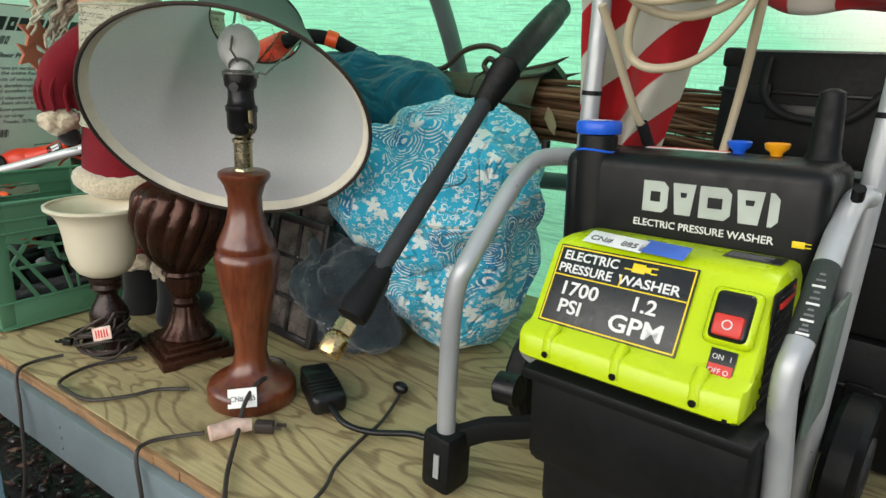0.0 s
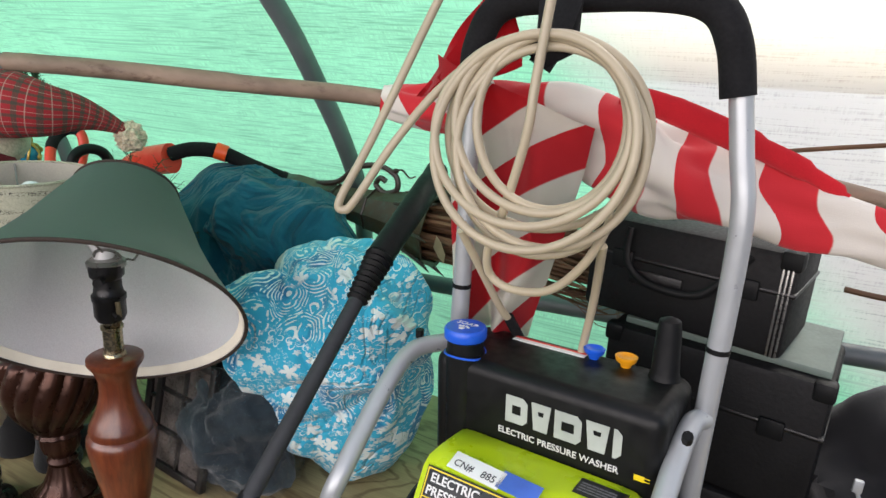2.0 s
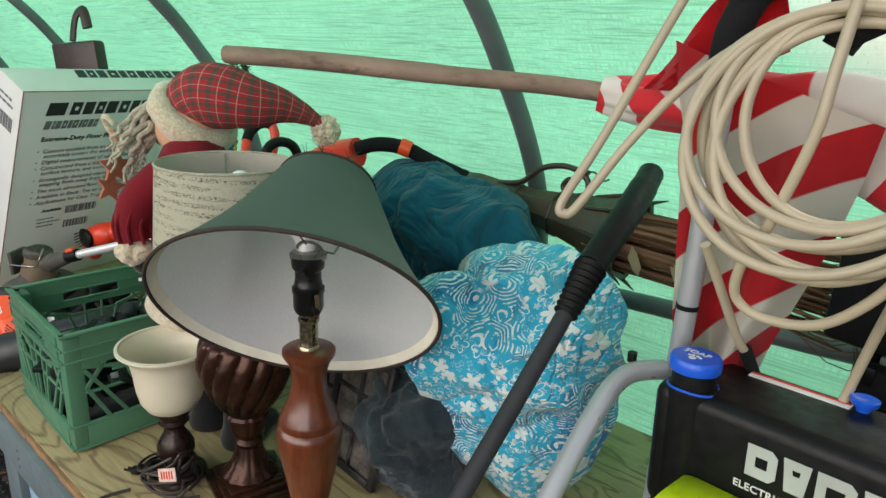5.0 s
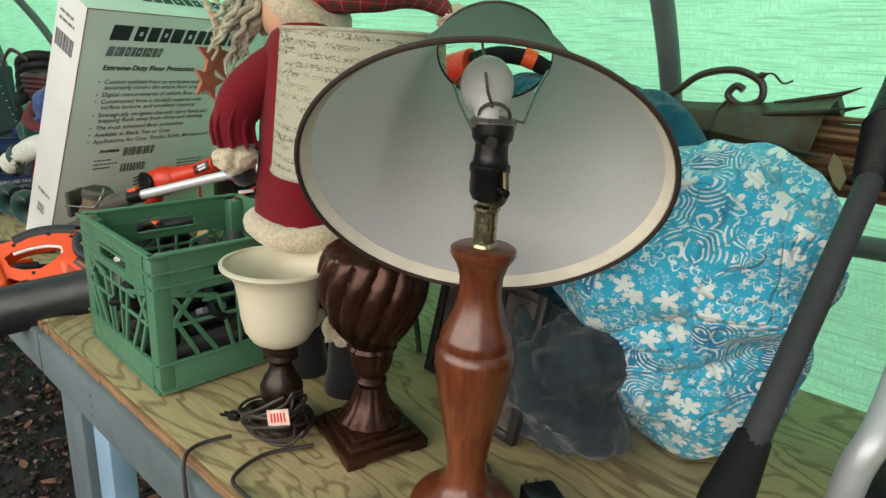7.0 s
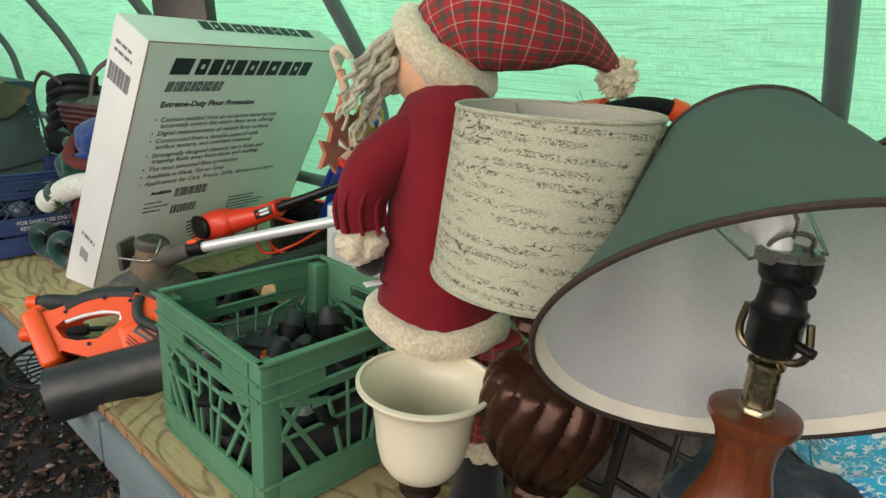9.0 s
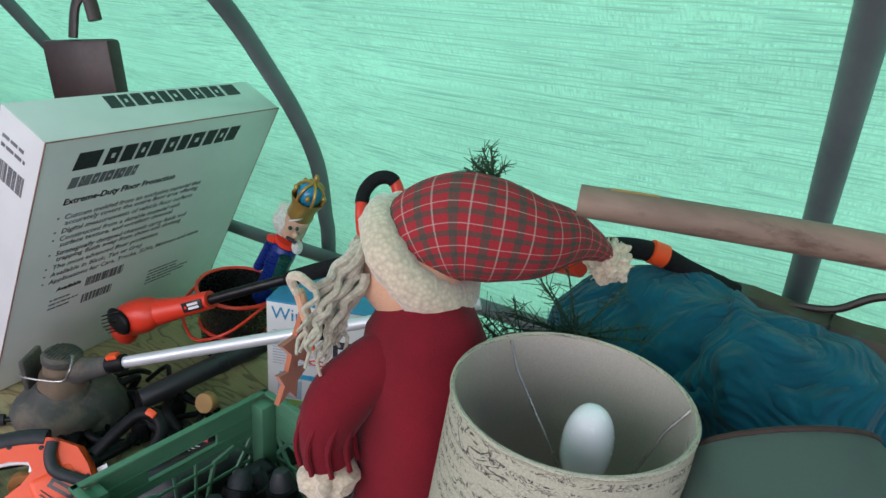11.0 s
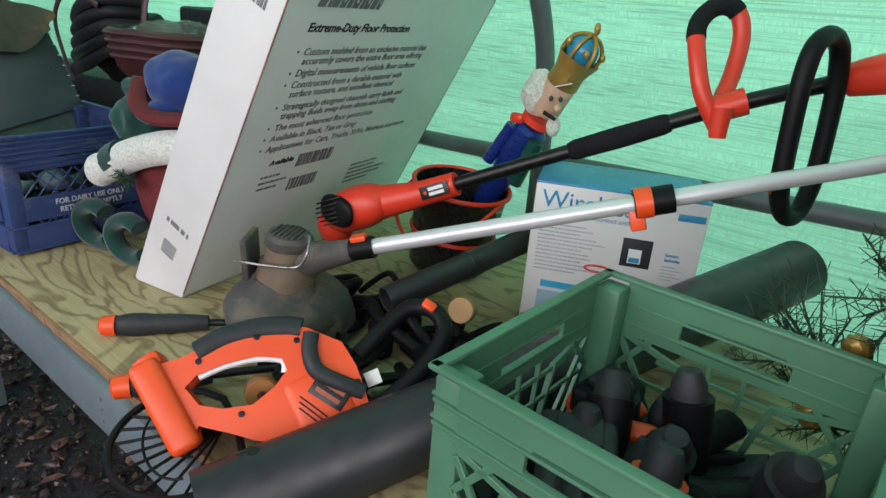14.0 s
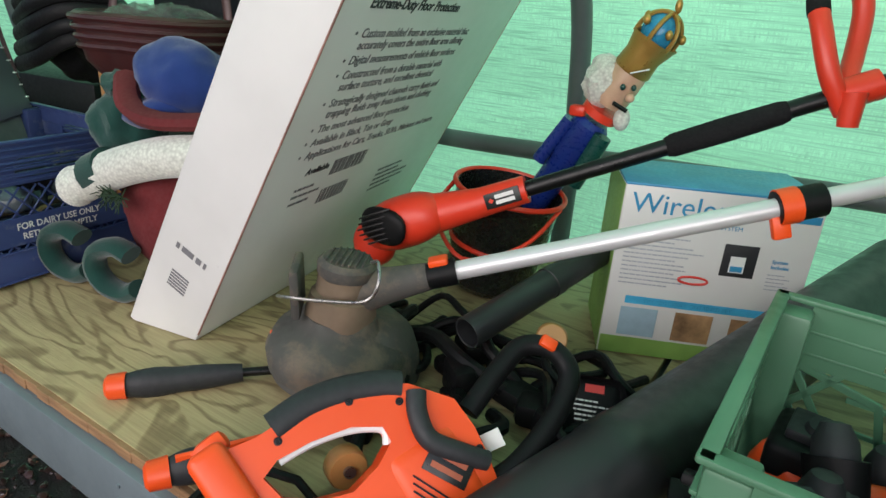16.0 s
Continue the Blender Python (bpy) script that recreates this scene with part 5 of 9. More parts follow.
def hard_case(cx, cy, z, w, d, h, yaw, label, mat=VINYL, strap=False, group="stacked black cases"):
    m = T(cx, cy, z) @ R(yaw)
    t = thing("case", m, label, "case", group)
    part("body", cuboid(bmesh.new(), (w, d, h), T(0, 0, h / 2), 0.012), mat, t, local=True)
    bm = cuboid(bmesh.new(), (w + 0.004, d + 0.004, 0.008), T(0, 0, h * 0.62), 0.003)
    part("lid_seam", bm, BLACK, t, local=True)
    for sx in (-0.3, 0.3):
        part("latch", cuboid(bmesh.new(), (0.035, 0.008, 0.03), T(sx * w, -d / 2 - 0.003, h * 0.6), 0.003), BLACKMATT, t, local=True)
    for sx in (-1, 1):
        part("corner_cap", cuboid(bmesh.new(), (0.03, 0.03, 0.03), T(sx * (w / 2 - 0.012), -d / 2 + 0.012, h - 0.013), 0.006), BLACKMATT, t, local=True)
    if strap:
        bm = bmesh.new()
        sweep(bm, curve([(-w * 0.28, -d / 2 - 0.004, h * 0.93), (-w * 0.27, -d / 2 - 0.01, h * 0.6), (-w * 0.15, -d / 2 - 0.012, h * 0.42), (w * 0.08, -d / 2 - 0.012, h * 0.42), (w * 0.2, -d / 2 - 0.01, h * 0.62), (w * 0.3, -d / 2 - 0.006, h * 0.9)], 8), 0.006, 8, flat=0.4)
        part("strap", bm, BLACKMATT, t, "woven carrying strap", local=True)
        part("badge", cuboid(bmesh.new(), (0.085, 0.004, 0.024), T(-w * 0.12, -d / 2 - 0.002, h * 0.45), 0.002), BLACK, t, local=True)
        bm = bmesh.new()
        for q in range(3):
            cuboid(bm, (0.003, 0.003, h * 0.9), T(w / 2 - 0.02 + q * 0.006, -d / 2 - 0.0005, h * 0.48), 0.001)
        part("edging", bm, [WIRE], t, "silver edge piping", local=True)
    return t


hard_case(0.175, 1.40, 0.752, 0.34, 0.25, 0.20, -4, "black fibre case standing on the table with a scuffed latch")
hard_case(0.225, 1.38, 0.954, 0.33, 0.2, 0.222, -9, "black vinyl carrying case with a grey-green lid")
bm = cuboid(bmesh.new(), (0.3, 0.2, 0.012), T(0.235, 1.40, 1.1825) @ R(-9), 0.003)
solo("board", bm, LID, "flat grey-green board lying on the black case", "board")
hard_case(0.165, 1.385, 1.189, 0.315, 0.17, 0.162, -13, "black vinyl camera case with a looped strap and silver piping", strap=True)

bm = blob(bmesh.new(), (0.50, 1.38, 0.92), (0.15, 0.15, 0.20), sub=5, amp=0.05, freq=8, seed=12, flat=0.752, ridged=True)
gar = solo("garment_bag", bm, GARMENT, "limp black cloth bag with a zip, slumped against the cases", "bag")
bm = bmesh.new()
sweep(bm, curve([(0.42, 1.235, 1.05), (0.44, 1.225, 0.98), (0.43, 1.22, 0.9)], 5), 0.003, 6)
cuboid(bm, (0.012, 0.006, 0.02), T(0.42, 1.228, 1.055), 0.002)
part("zip", bm, SILVERPAINT, gar)
# corrugated hose beside the washer
bm = bmesh.new()
pts = curve([(0.36, 0.80, 0.76), (0.335, 0.83, 0.86), (0.36, 0.95, 0.93), (0.42, 1.05, 0.90), (0.46, 1.10, 0.80)], 24)
sweep(bm, pts, [0.036 + 0.004 * (i % 2) for i in range(len(pts))], 18)
solo("flexible_hose", bm, RUBBER, "ribbed black vacuum hose beside the pressure washer", "hose")


# ---- pressure washer ----
def washer():
    yaw = -8.3
    ox, oy = 0.049, 0.962
    W = T(ox, oy, 0.752) @ R(yaw) @ T(0, 0, 0.38) @ R(-3.3, "Y") @ T(0, 0, -0.38)
    t = thing("pressure_washer", W, "lime green and black electric pressure washer with a silver tube frame", "pressure washer")
    Wi = W.inverted()

    def L(x, y, z):
        return (Wi @ Vector((x, y, z)))[:]
    # hood side outline in y,z swept in x with a rounded shape
    prof = [(-0.150, 0.246), (-0.157, 0.251), (-0.156, 0.273), (-0.151, 0.279), (-0.135, 0.283), (-0.129, 0.289), (-0.086, 0.364), (-0.075, 0.372), (-0.05, 0.374), (0.0, 0.372), (0.02, 0.355), (0.03, 0.26), (0.03, 0.238)]
    bm = bmesh.new()
    xs = [(-0.142, 0.90), (-0.139, 0.965), (-0.132, 0.99), (-0.12, 1.0), (0.0, 1.0), (0.1, 1.0), (0.118, 1.0), (0.13, 0.99), (0.137, 0.965), (0.14, 0.90)]
    rings = []
    cy, cz = -0.06, 0.29
    for x, k in xs:
        rings.append([bm.verts.new((0.0065 + x * 0.855, cy + (y - cy) * k, cz + (z - cz) * k)) for y, z in prof])
    for a, b in zip(rings[:-1], rings[1:]):
        for j in range(len(prof)):
            bm.faces.new((a[j], b[j], b[(j + 1) % len(prof)], a[(j + 1) % len(prof)]))
    bm.faces.new(rings[0])
    bm.faces.new(rings[-1][::-1])
    # bosses on the front lip
    for bx in (-0.075, 0.005, 0.085):
        sweep(bm, [(bx, -0.154, 0.257), (bx, -0.152, 0.275), (bx, -0.138, 0.286)], 0.0065, 10)
    part("hood", bm, LIME, t, "lime green plastic hood", local=True)
    bm = bmesh.new()
    for bx in (-0.075, 0.005, 0.085):
        sweep(bm, [(bx, -0.1605, 0.26), (bx, -0.154, 0.26)], 0.0038, 10)
    sweep(bm, [(0.113, -0.151, 0.249), (0.113, -0.151, 0.2535)], 0.006, 12)
    part("screw", bm, BLACK, t, local=True)
    bm = bmesh.new()
    for j in range(9):
        cuboid(bm, (0.003, 0.05, 0.006), T(0.128, -0.085 + j * 0.003, 0.255 + j * 0.012), 0.001)
    cuboid(bm, (0.002, 0.075, 0.11), T(0.127, -0.062, 0.305), 0.001)
    part("side_vent", bm, BLACKMATT, t, local=True)
    part("side_accent", cuboid(bmesh.new(), (0.0025, 0.052, 0.012), T(0.1282, -0.055, 0.346) @ R(8, "X"), 0.001), LABELRED, t, "red accent on the vent", local=True)
    # sloped face frame
    a, b = Vector((0.028, -0.129, 0.289)), Vector((0.028, -0.086, 0.366))
    up = (b - a).normalized()
    F = frame_of(((a + b) / 2)[:], (1, 0, 0), up[:])
    if F.to_3x3().col[2].y > 0:
        F = F @ R(180, "X")
    lab = part("label_plate", cuboid(bmesh.new(), (0.158, 0.092, 0.0016), F @ T(-0.052, -0.002, 0.0015), 0.0006), LABELBLACK, t, "black specification label edged in yellow", local=True)
    bm = bmesh.new()
    for s in (-1, 1):
        cuboid(bm, (0.154, 0.0016, 0.0006), F @ T(-0.052, -0.002 + s * 0.0435, 0.0026))
        cuboid(bm, (0.0016, 0.087, 0.0006), F @ T(-0.052 + s * 0.0765, -0.002, 0.0026))
    cuboid(bm, (0.152, 0.0014, 0.0006), F @ T(-0.052, 0.0085, 0.0026))
    cuboid(bm, (0.0014, 0.014, 0.0006), F @ T(-0.05, 0.0155, 0.0026))
    # plug sign
    cuboid(bm, (0.014, 0.010, 0.0007), F @ T(-0.034, 0.0325, 0.0026), 0.0002)
    cuboid(bm, (0.007, 0.006, 0.0007), F @ T(-0.024, 0.0325, 0.0026))
    for s in (-1, 1):
        cuboid(bm, (0.007, 0.0015, 0.0007), F @ T(-0.017, 0.0325 + s * 0.003, 0.0026))
    cuboid(bm, (0.009, 0.0015, 0.0007), F @ T(-0.045, 0.03, 0.0026))
    part("label_border", bm, LABELYELLOW, lab, local=True)

    def say(s, size, x, y, squash=0.95, mt=LABELWHITE, Fm=F, bold=0.02, z=0.0025, parent=lab):
        if parent is lab:
            x, squash = -0.052 + (x + 0.046) * 1.11, squash * 1.11
        ob = words("label_writing", s, size, Fm @ T(x, y, z), mt, None, bold=bold, squash=squash)
        ob.parent = parent
        WORLD[ob.name] = W
    say("ELECTRIC", 0.0145, -0.110, 0.0275)
    say("PRESSURE", 0.0145, -0.112, 0.0125, 0.93)
    say("WASHER", 0.0145, -0.047, 0.0125, 1.05)
    say("1700", 0.0215, -0.104, -0.0125, 1.0)
    say("PSI", 0.0215, -0.1, -0.033, 1.0)
    say("1.2", 0.0215, -0.028, -0.0125, 1.0)
    say("GPM", 0.0255, -0.044, -0.038, 1.05)
    # stickers on the crest
    top = F @ T(-0.05, 0.052, 0.001) @ R(-40, "X")
    for dx, w, mt, nm in ((-0.02, 0.07, TAG, "white paper lot sticker"), (0.035, 0.05, LABELBLUE, "blue and white sticker")):
        bm = cuboid(bmesh.new(), (w, 0.024, 0.0008), top @ T(dx, 0.006, 0.003) @ R(-3), 0.0002)
        st = part("sticker", bm, mt, t, nm, local=True)
        if mt is TAG:
            ob = words("sticker_writing", "CN#   885", 0.013, top @ T(dx - 0.03, 0.001, 0.0036) @ R(-3), INK, None)
            ob.parent = st
            WORLD[ob.name] = W
    bm = cuboid(bmesh.new(), (0.055, 0.03, 0.001), T(0.088, -0.03, 0.3745), 0.0003)
    st = part("sticker", bm, LABELBLACK, t, "black caution sticker", local=True)
    bm = bars(bmesh.new(), T(0.064, -0.024, 0.3755), 4, 0, 0.046, 0.002, 0.005, seed=6)
    part("sticker_print", bm, GREYINK, st, local=True)
    # rocker switch
    sw = part("switch_housing", cuboid(bmesh.new(), (0.046, 0.056, 0.012), F @ T(0.069, 0.004, 0.004), 0.007, segs=3), LIME, t, local=True)
    part("switch_cover", cuboid(bmesh.new(), (0.036, 0.048, 0.012), F @ T(0.069, 0.004, 0.008), 0.006, segs=3), BLACK, sw, local=True)
    part("rocker", cuboid(bmesh.new(), (0.027, 0.021, 0.008), F @ T(0.069, -0.006, 0.0135) @ R(6, "X"), 0.003), LABELRED, sw, "red half of the rocker", local=True)
    ring = bmesh.new()
    sweep(ring, [(F @ Vector((0.069 + 0.0042 * math.cos(q), -0.006 + 0.0042 * math.sin(q), 0.0178)))[:] for q in (2 * math.pi * j / 16 for j in range(16))], 0.0007, 5, closed=True)
    part("rocker_mark", ring, LABELWHITE, sw, local=True)
    p2 = part("switch_label", cuboid(bmesh.new(), (0.024, 0.028, 0.001), F @ T(0.069, -0.041, 0.0012), 0.0003), LABELBLACK, t, local=True)
    part("switch_label_off", cuboid(bmesh.new(), (0.022, 0.013, 0.0006), F @ T(0.069, -0.048, 0.0019)), LABELRED, p2, local=True)
    say("ON   I", 0.007, 0.0595, -0.037, parent=p2, bold=0.0)
    say("OFF O", 0.007, 0.0585, -0.0505, parent=p2, bold=0.0)
    # body under the hood
    bm = cuboid(bmesh.new(), (0.24, 0.165, 0.12), T(0.02, -0.07, 0.178), 0.014)
    cuboid(bm, (0.245, 0.18, 0.014), T(0.02, -0.072, 0.232), 0.004)
    cuboid(bm, (0.21, 0.15, 0.09), T(0.01, -0.05, 0.09), 0.012)
    part("motor_body", bm, BLACKMATT, t, "scuffed black motor housing", local=True)
    # inlet fitting at the side
    bm = bmesh.new()
    sweep(bm, [(-0.178, -0.10, 0.165), (-0.150, -0.095, 0.165)], 0.021, 20)
    sweep(bm, [(-0.181, -0.1006, 0.165), (-0.177, -0.10, 0.165)], [0.016, 0.02], 20)
    port = part("inlet_collar", bm, BLACK, t, "ribbed black hose inlet", local=True)
    bm = bmesh.new()
    sweep(bm, [(-0.183, -0.1008, 0.165), (-0.179, -0.10, 0.165)], 0.009, 14)
    sweep(bm, [(-0.155, -0.07, 0.205), (-0.15, -0.03, 0.225), (-0.12, 0.0, 0.23)], 0.014, 14)
    part("inlet_core", bm, SILVERPAINT, port, local=True)
    # detergent tank
    bm = cuboid(bmesh.new(), (0.305, 0.128, 0.16), T(-0.013, 0.068, 0.386), 0.018, segs=4)
    cuboid(bm, (0.30, 0.09, 0.14), T(-0.013, 0.062, 0.27), 0.01)
    tk = part("tank", bm, TANK, t, "black moulded detergent tank", local=True)
    bm = sweep(bmesh.new(), [(-0.127, 0.024, 0.30), (-0.127, 0.024, 0.468)], 0.026, 28)
    part("filler_column", bm, TANK, tk, local=True)
    bm = lathe(bmesh.new(), [(0.024, 0.0), (0.024, 0.018)], T(-0.127, 0.024, 0.466), 28)
    part("filler_neck", bm, TANK, tk, local=True)
    bm = lathe(bmesh.new(), [(0.0265, 0.0), (0.028, 0.002), (0.028, 0.013), (0.026, 0.016), (0.012, 0.0165)], T(-0.127, 0.024, 0.486), 32)
    capo = part("soap_cap", bm, BLUECAP, tk, "blue soap cap", local=True)
    sweep_b = sweep(bmesh.new(), [(-0.127 + 0.027 * math.cos(q), 0.024 + 0.027 * math.sin(q), 0.466 - 0.002 * math.cos(2 * q)) for q in (2 * math.pi * j / 32 for j in range(32))], 0.0016, 6, closed=True)
    part("cap_strap", sweep_b, BLUECAP, tk, local=True)
    ob = words("cap_writing", "SOAP", 0.0125, T(-0.144, 0.027, 0.5026), LABELWHITE, None)
    ob.parent = capo
    WORLD[ob.name] = W
    bm = bmesh.new()
    for dx, dy, rr in ((0, -0.006, 0.004), (-0.006, 0.0, 0.002), (-0.002, 0.0015, 0.002), (0.003, 0.0015, 0.002), (0.007, -0.001, 0.002)):
        lathe(bm, [(rr, 0), (rr, 0.0006)], T(-0.127 + dx, 0.020 + dy, 0.5024), 12)
    part("cap_mark", bm, LABELWHITE, capo, local=True)
    for kx, mt, nm in ((0.018, BLUECAP, "small blue nozzle plug"), (0.060, YELLOWCAP, "small amber nozzle plug")):
        bm = lathe(bmesh.new(), [(0.006, 0), (0.007, 0.004), (0.012, 0.008), (0.0135, 0.014), (0.012, 0.015), (0.008, 0.012)], T(kx, 0.106, 0.466), 20, mod=lambda a, z: 1 + 0.06 * math.cos(2 * a))
        part("nozzle_plug", bm, mt, tk, nm, local=True)
    bm = lathe(bmesh.new(), [(0.02, 0), (0.018, 0.006), (0.0165, 0.01), (0.0145, 0.06), (0.0125, 0.075), (0.004, 0.079)], T(0.108, 0.106, 0.464), 24)
    part("tool_holder", bm, BLACKMATT, tk, local=True)
    bm = cuboid(bmesh.new(), (0.105, 0.014, 0.0008), T(-0.045, 0.105, 0.4665), 0.0002)
    wl = part("warning_strip", bm, TAG, tk, "red and white warning strip", local=True)
    part("warning_head", cuboid(bmesh.new(), (0.103, 0.004, 0.0006), T(-0.045, 0.109, 0.4672)), LABELRED, wl, local=True)
    # maker's mark as plain pale shapes, and the line below it
    ty = 0.0036
    G = Matrix(((1, 0, 0, 0), (0, 0, -1, ty), (0, 1, 0, 0), (0, 0, 0, 1)))
    bm = bmesh.new()
    x = -0.052
    for w, cut in ((0.030, 0), (0.026, 1), (0.034, 0), (0.028, 1), (0.010, 2)):
        o = [(x, 0.401), (x + w - 0.006, 0.401), (x + w, 0.407), (x + w, 0.431), (x + w - 0.006, 0.437), (x, 0.437)]
        hl = [(x + 0.009, 0.413), (x + w - 0.009, 0.413), (x + w - 0.009, 0.425), (x + 0.009, 0.425)]
        if cut == 1:
            o = [(x + 0.004, 0.401), (x + w - 0.004, 0.401), (x + w, 0.437), (x, 0.437)]
            hl = [(x + 0.010, 0.421), (x + w - 0.010, 0.421), (x + w - 0.009, 0.427), (x + 0.009, 0.427)]
        plate(bm, o, 0.0006, G, holes=[hl[::-1]] if cut < 2 else ())
        x += w + 0.005
    part("maker_mark", bm, plain("pale_print", (0.42, 0.46, 0.42), 0.5), tk, "large pale emblem shapes", local=True)
    G2 = frame_of((-0.062, 0.0032, 0.383), (1, 0, 0), (0, 0, 1))
    ob = words("tank_writing", "ELECTRIC PRESSURE WASHER", 0.0118, G2, LABELWHITE, None, bold=0.01)
    ob.parent = tk
    WORLD[ob.name] = W
    bm = cuboid(bmesh.new(), (0.012, 0.0006, 0.007), T(0.118, 0.0035, 0.387), 0.0001)
    cuboid(bm, (0.006, 0.0006, 0.001), T(0.127, 0.0035, 0.389))
    cuboid(bm, (0.006, 0.0006, 0.001), T(0.127, 0.0035, 0.385))
    part("plug_mark", bm, LABELYELLOW, tk, local=True)
    # frame
    for s, nm in ((-1, "left"), (1, "right")):
        bx = -0.205 if s < 0 else 0.182
        low = [(-0.180, 0.848, 0.80), (-0.180, 0.842, 0.93), (-0.177, 0.842, 1.035), (-0.168, 0.862, 1.085), (-0.166, 0.955, 1.16), (-0.160, 1.015, 1.187), (-0.13, 1.06, 1.19)] if s < 0 else [(0.205, 0.845, 0.80), (0.197, 0.838, 0.93), (0.185, 0.836, 1.035), (0.189, 0.86, 1.085), (0.198, 0.96, 1.165), (0.206, 1.015, 1.19), (0.217, 1.04, 1.19)]
        bm = sweep(bmesh.new(), [L(*p) for p in curve(low, 10)], 0.0125, 18)
        part("front_tube", bm, SILVERPAINT, t, "silver bent tube", local=True)
        hx, hy = (-0.118, 1.068) if s < 0 else (0.218, 1.045)
        tp, ty = (-0.124, 1.075) if s < 0 else (0.188, 1.062)
        bm = sweep(bmesh.new(), [L(*p) for p in curve([(hx, hy, 0.80), (hx, hy, 1.2), (hx, hy, 1.36), (hx - 0.003, hy, 1.44), ((hx + tp) / 2, (hy + ty) / 2, 1.50), (tp, ty, 1.58)], 8)], 0.0125, 18)
        part("upright_tube", bm, SILVERPAINT, t, "silver upright tube", local=True)
        bm = sweep(bmesh.new(), [L(hx, hy, 1.274), L(hx, hy, 1.280)], 0.0135, 18)
        for bz in (1.19,):
            sweep(bm, [L(hx - 0.012 if s > 0 else -0.163, hy - 0.09 if s > 0 else 1.035, bz + 0.02), L(hx - 0.012 if s > 0 else -0.163, hy - 0.08 if s > 0 else 1.035, bz + 0.008)], 0.006, 8)
        part("bolt", bm, BLACKMATT, t, local=True)
    bm = sweep(bmesh.new(), [L(*p) for p in curve([(-0.126, 1.075, 1.55), (-0.122, 1.075, 1.6), (-0.09, 1.072, 1.645), (0.0, 1.068, 1.655), (0.10, 1.064, 1.657), (0.152, 1.062, 1.645), (0.176, 1.062, 1.61), (0.189, 1.062, 1.556)], 8)], 0.0185, 20)
    part("grip", bm, RUBBER, t, "black foam handle grip", local=True)
    bm = cuboid(bmesh.new(), (0.045, 0.025, 0.05), W.inverted() @ T(-0.005, 1.03, 1.625), 0.005)
    sweep(bm, [L(0.012, 1.012, 1.65), L(0.005, 0.99, 1.6), L(-0.008, 0.985, 1.575)], 0.016, 10, flat=0.25)
    sweep(bm, [L(-0.02, 0.985, 1.60), L(0.0, 0.975, 1.585), L(0.022, 0.985, 1.60)], 0.013, 10, flat=0.4)
    part("hose_strap", bm, RUBBER, t, "black webbing strap holding the coil", local=True)
    for sx in (-0.18, 0.205):
        bm = cuboid(bmesh.new(), (0.048, 0.05, 0.085), W.inverted() @ T(sx, 0.85, 0.8) @ R(-7.5), 0.008)
        cuboid(bm, (0.03, 0.032, 0.02), W.inverted() @ T(sx, 0.852, 0.762), 0.004)
        ft = part("foot", bm, BLACKMATT, t, "black moulded foot", local=True)
        part("foot_inlay", cuboid(bmesh.new(), (0.008, 0.002, 0.035), W.inverted() @ T(sx + 0.002, 0.8225, 0.80)), SILVERPAINT, ft, local=True)
    bm = bmesh.new()
    sweep(bm, [L(-0.18, 0.85, 0.825), L(-0.14, 0.885, 0.84), L(-0.08, 0.92, 0.85), L(0.1, 0.92, 0.85), L(0.205, 0.85, 0.825)], 0.019, 8, flat=0.6)
    part("cross_member", bm, BLACKMATT, t, local=True)
    for s, wx in ((-1, -0.15), (1, 0.262)):
        bm = lathe(bmesh.new(), [(0.02, -0.02), (0.085, -0.02), (0.092, -0.012), (0.092, 0.012), (0.085, 0.02), (0.02, 0.02)], W.inverted() @ T(wx, 1.09, 0.845) @ R(yaw) @ R(90, "Y"), 44, mod=lambda a, z: 1 + 0.008 * math.cos(30 * a))
        wh = part("wheel", bm, BLACKMATT, t, "black plastic wheel", local=True)
        bm = lathe(bmesh.new(), [(0.01, -0.026), (0.045, -0.024), (0.05, 0.0), (0.045, 0.024), (0.01, 0.026)], W.inverted() @ T(wx, 1.09, 0.845) @ R(yaw) @ R(90, "Y"), 30)
        part("hub", bm, DARKGREY, wh, local=True)
    # frame label with the maker's data
    lp = curve([(0.205, 0.845, 0.80), (0.197, 0.838, 0.93), (0.185, 0.836, 1.035), (0.189, 0.86, 1.085), (0.198, 0.96, 1.165), (0.206, 1.015, 1.19), (0.217, 1.04, 1.19)], 10)[29:37]
    fl = part("frame_label", sweep(bmesh.new(), [L(*p) for p in lp], 0.0129, 20), DATALABEL, t, "dark data label wrapped on the tube", local=True)
    for k in range(12):
        a, b = Vector(lp[min(6, k // 2)]), Vector(lp[min(6, k // 2) + 1])
        c, d = a.lerp(b, 0.5 * (k % 2) + 0.2), (b - a).normalized()
        n = Vector((0, -0.75, 0.65))
        n = (n - d * n.dot(d)).normalized()
        Fl = Matrix.Translation(c + n * 0.0128) @ Matrix((Vector((1, 0, 0)), d, n)).transposed().to_4x4()
        part("label_line", cuboid(bmesh.new(), (0.011 - 0.003 * (k % 3), 0.0022, 0.0008), W.inverted() @ Fl), GREYINK if k % 3 else LABELWHITE, fl, local=True)
    part("bracket", cuboid(bmesh.new(), (0.005, 0.10, 0.14), W.inverted() @ T(0.214, 0.965, 1.02) @ R(-7.5), 0.002), LID, t, "grey-green pressed bracket between the tubes", local=True)
    return t


washer()

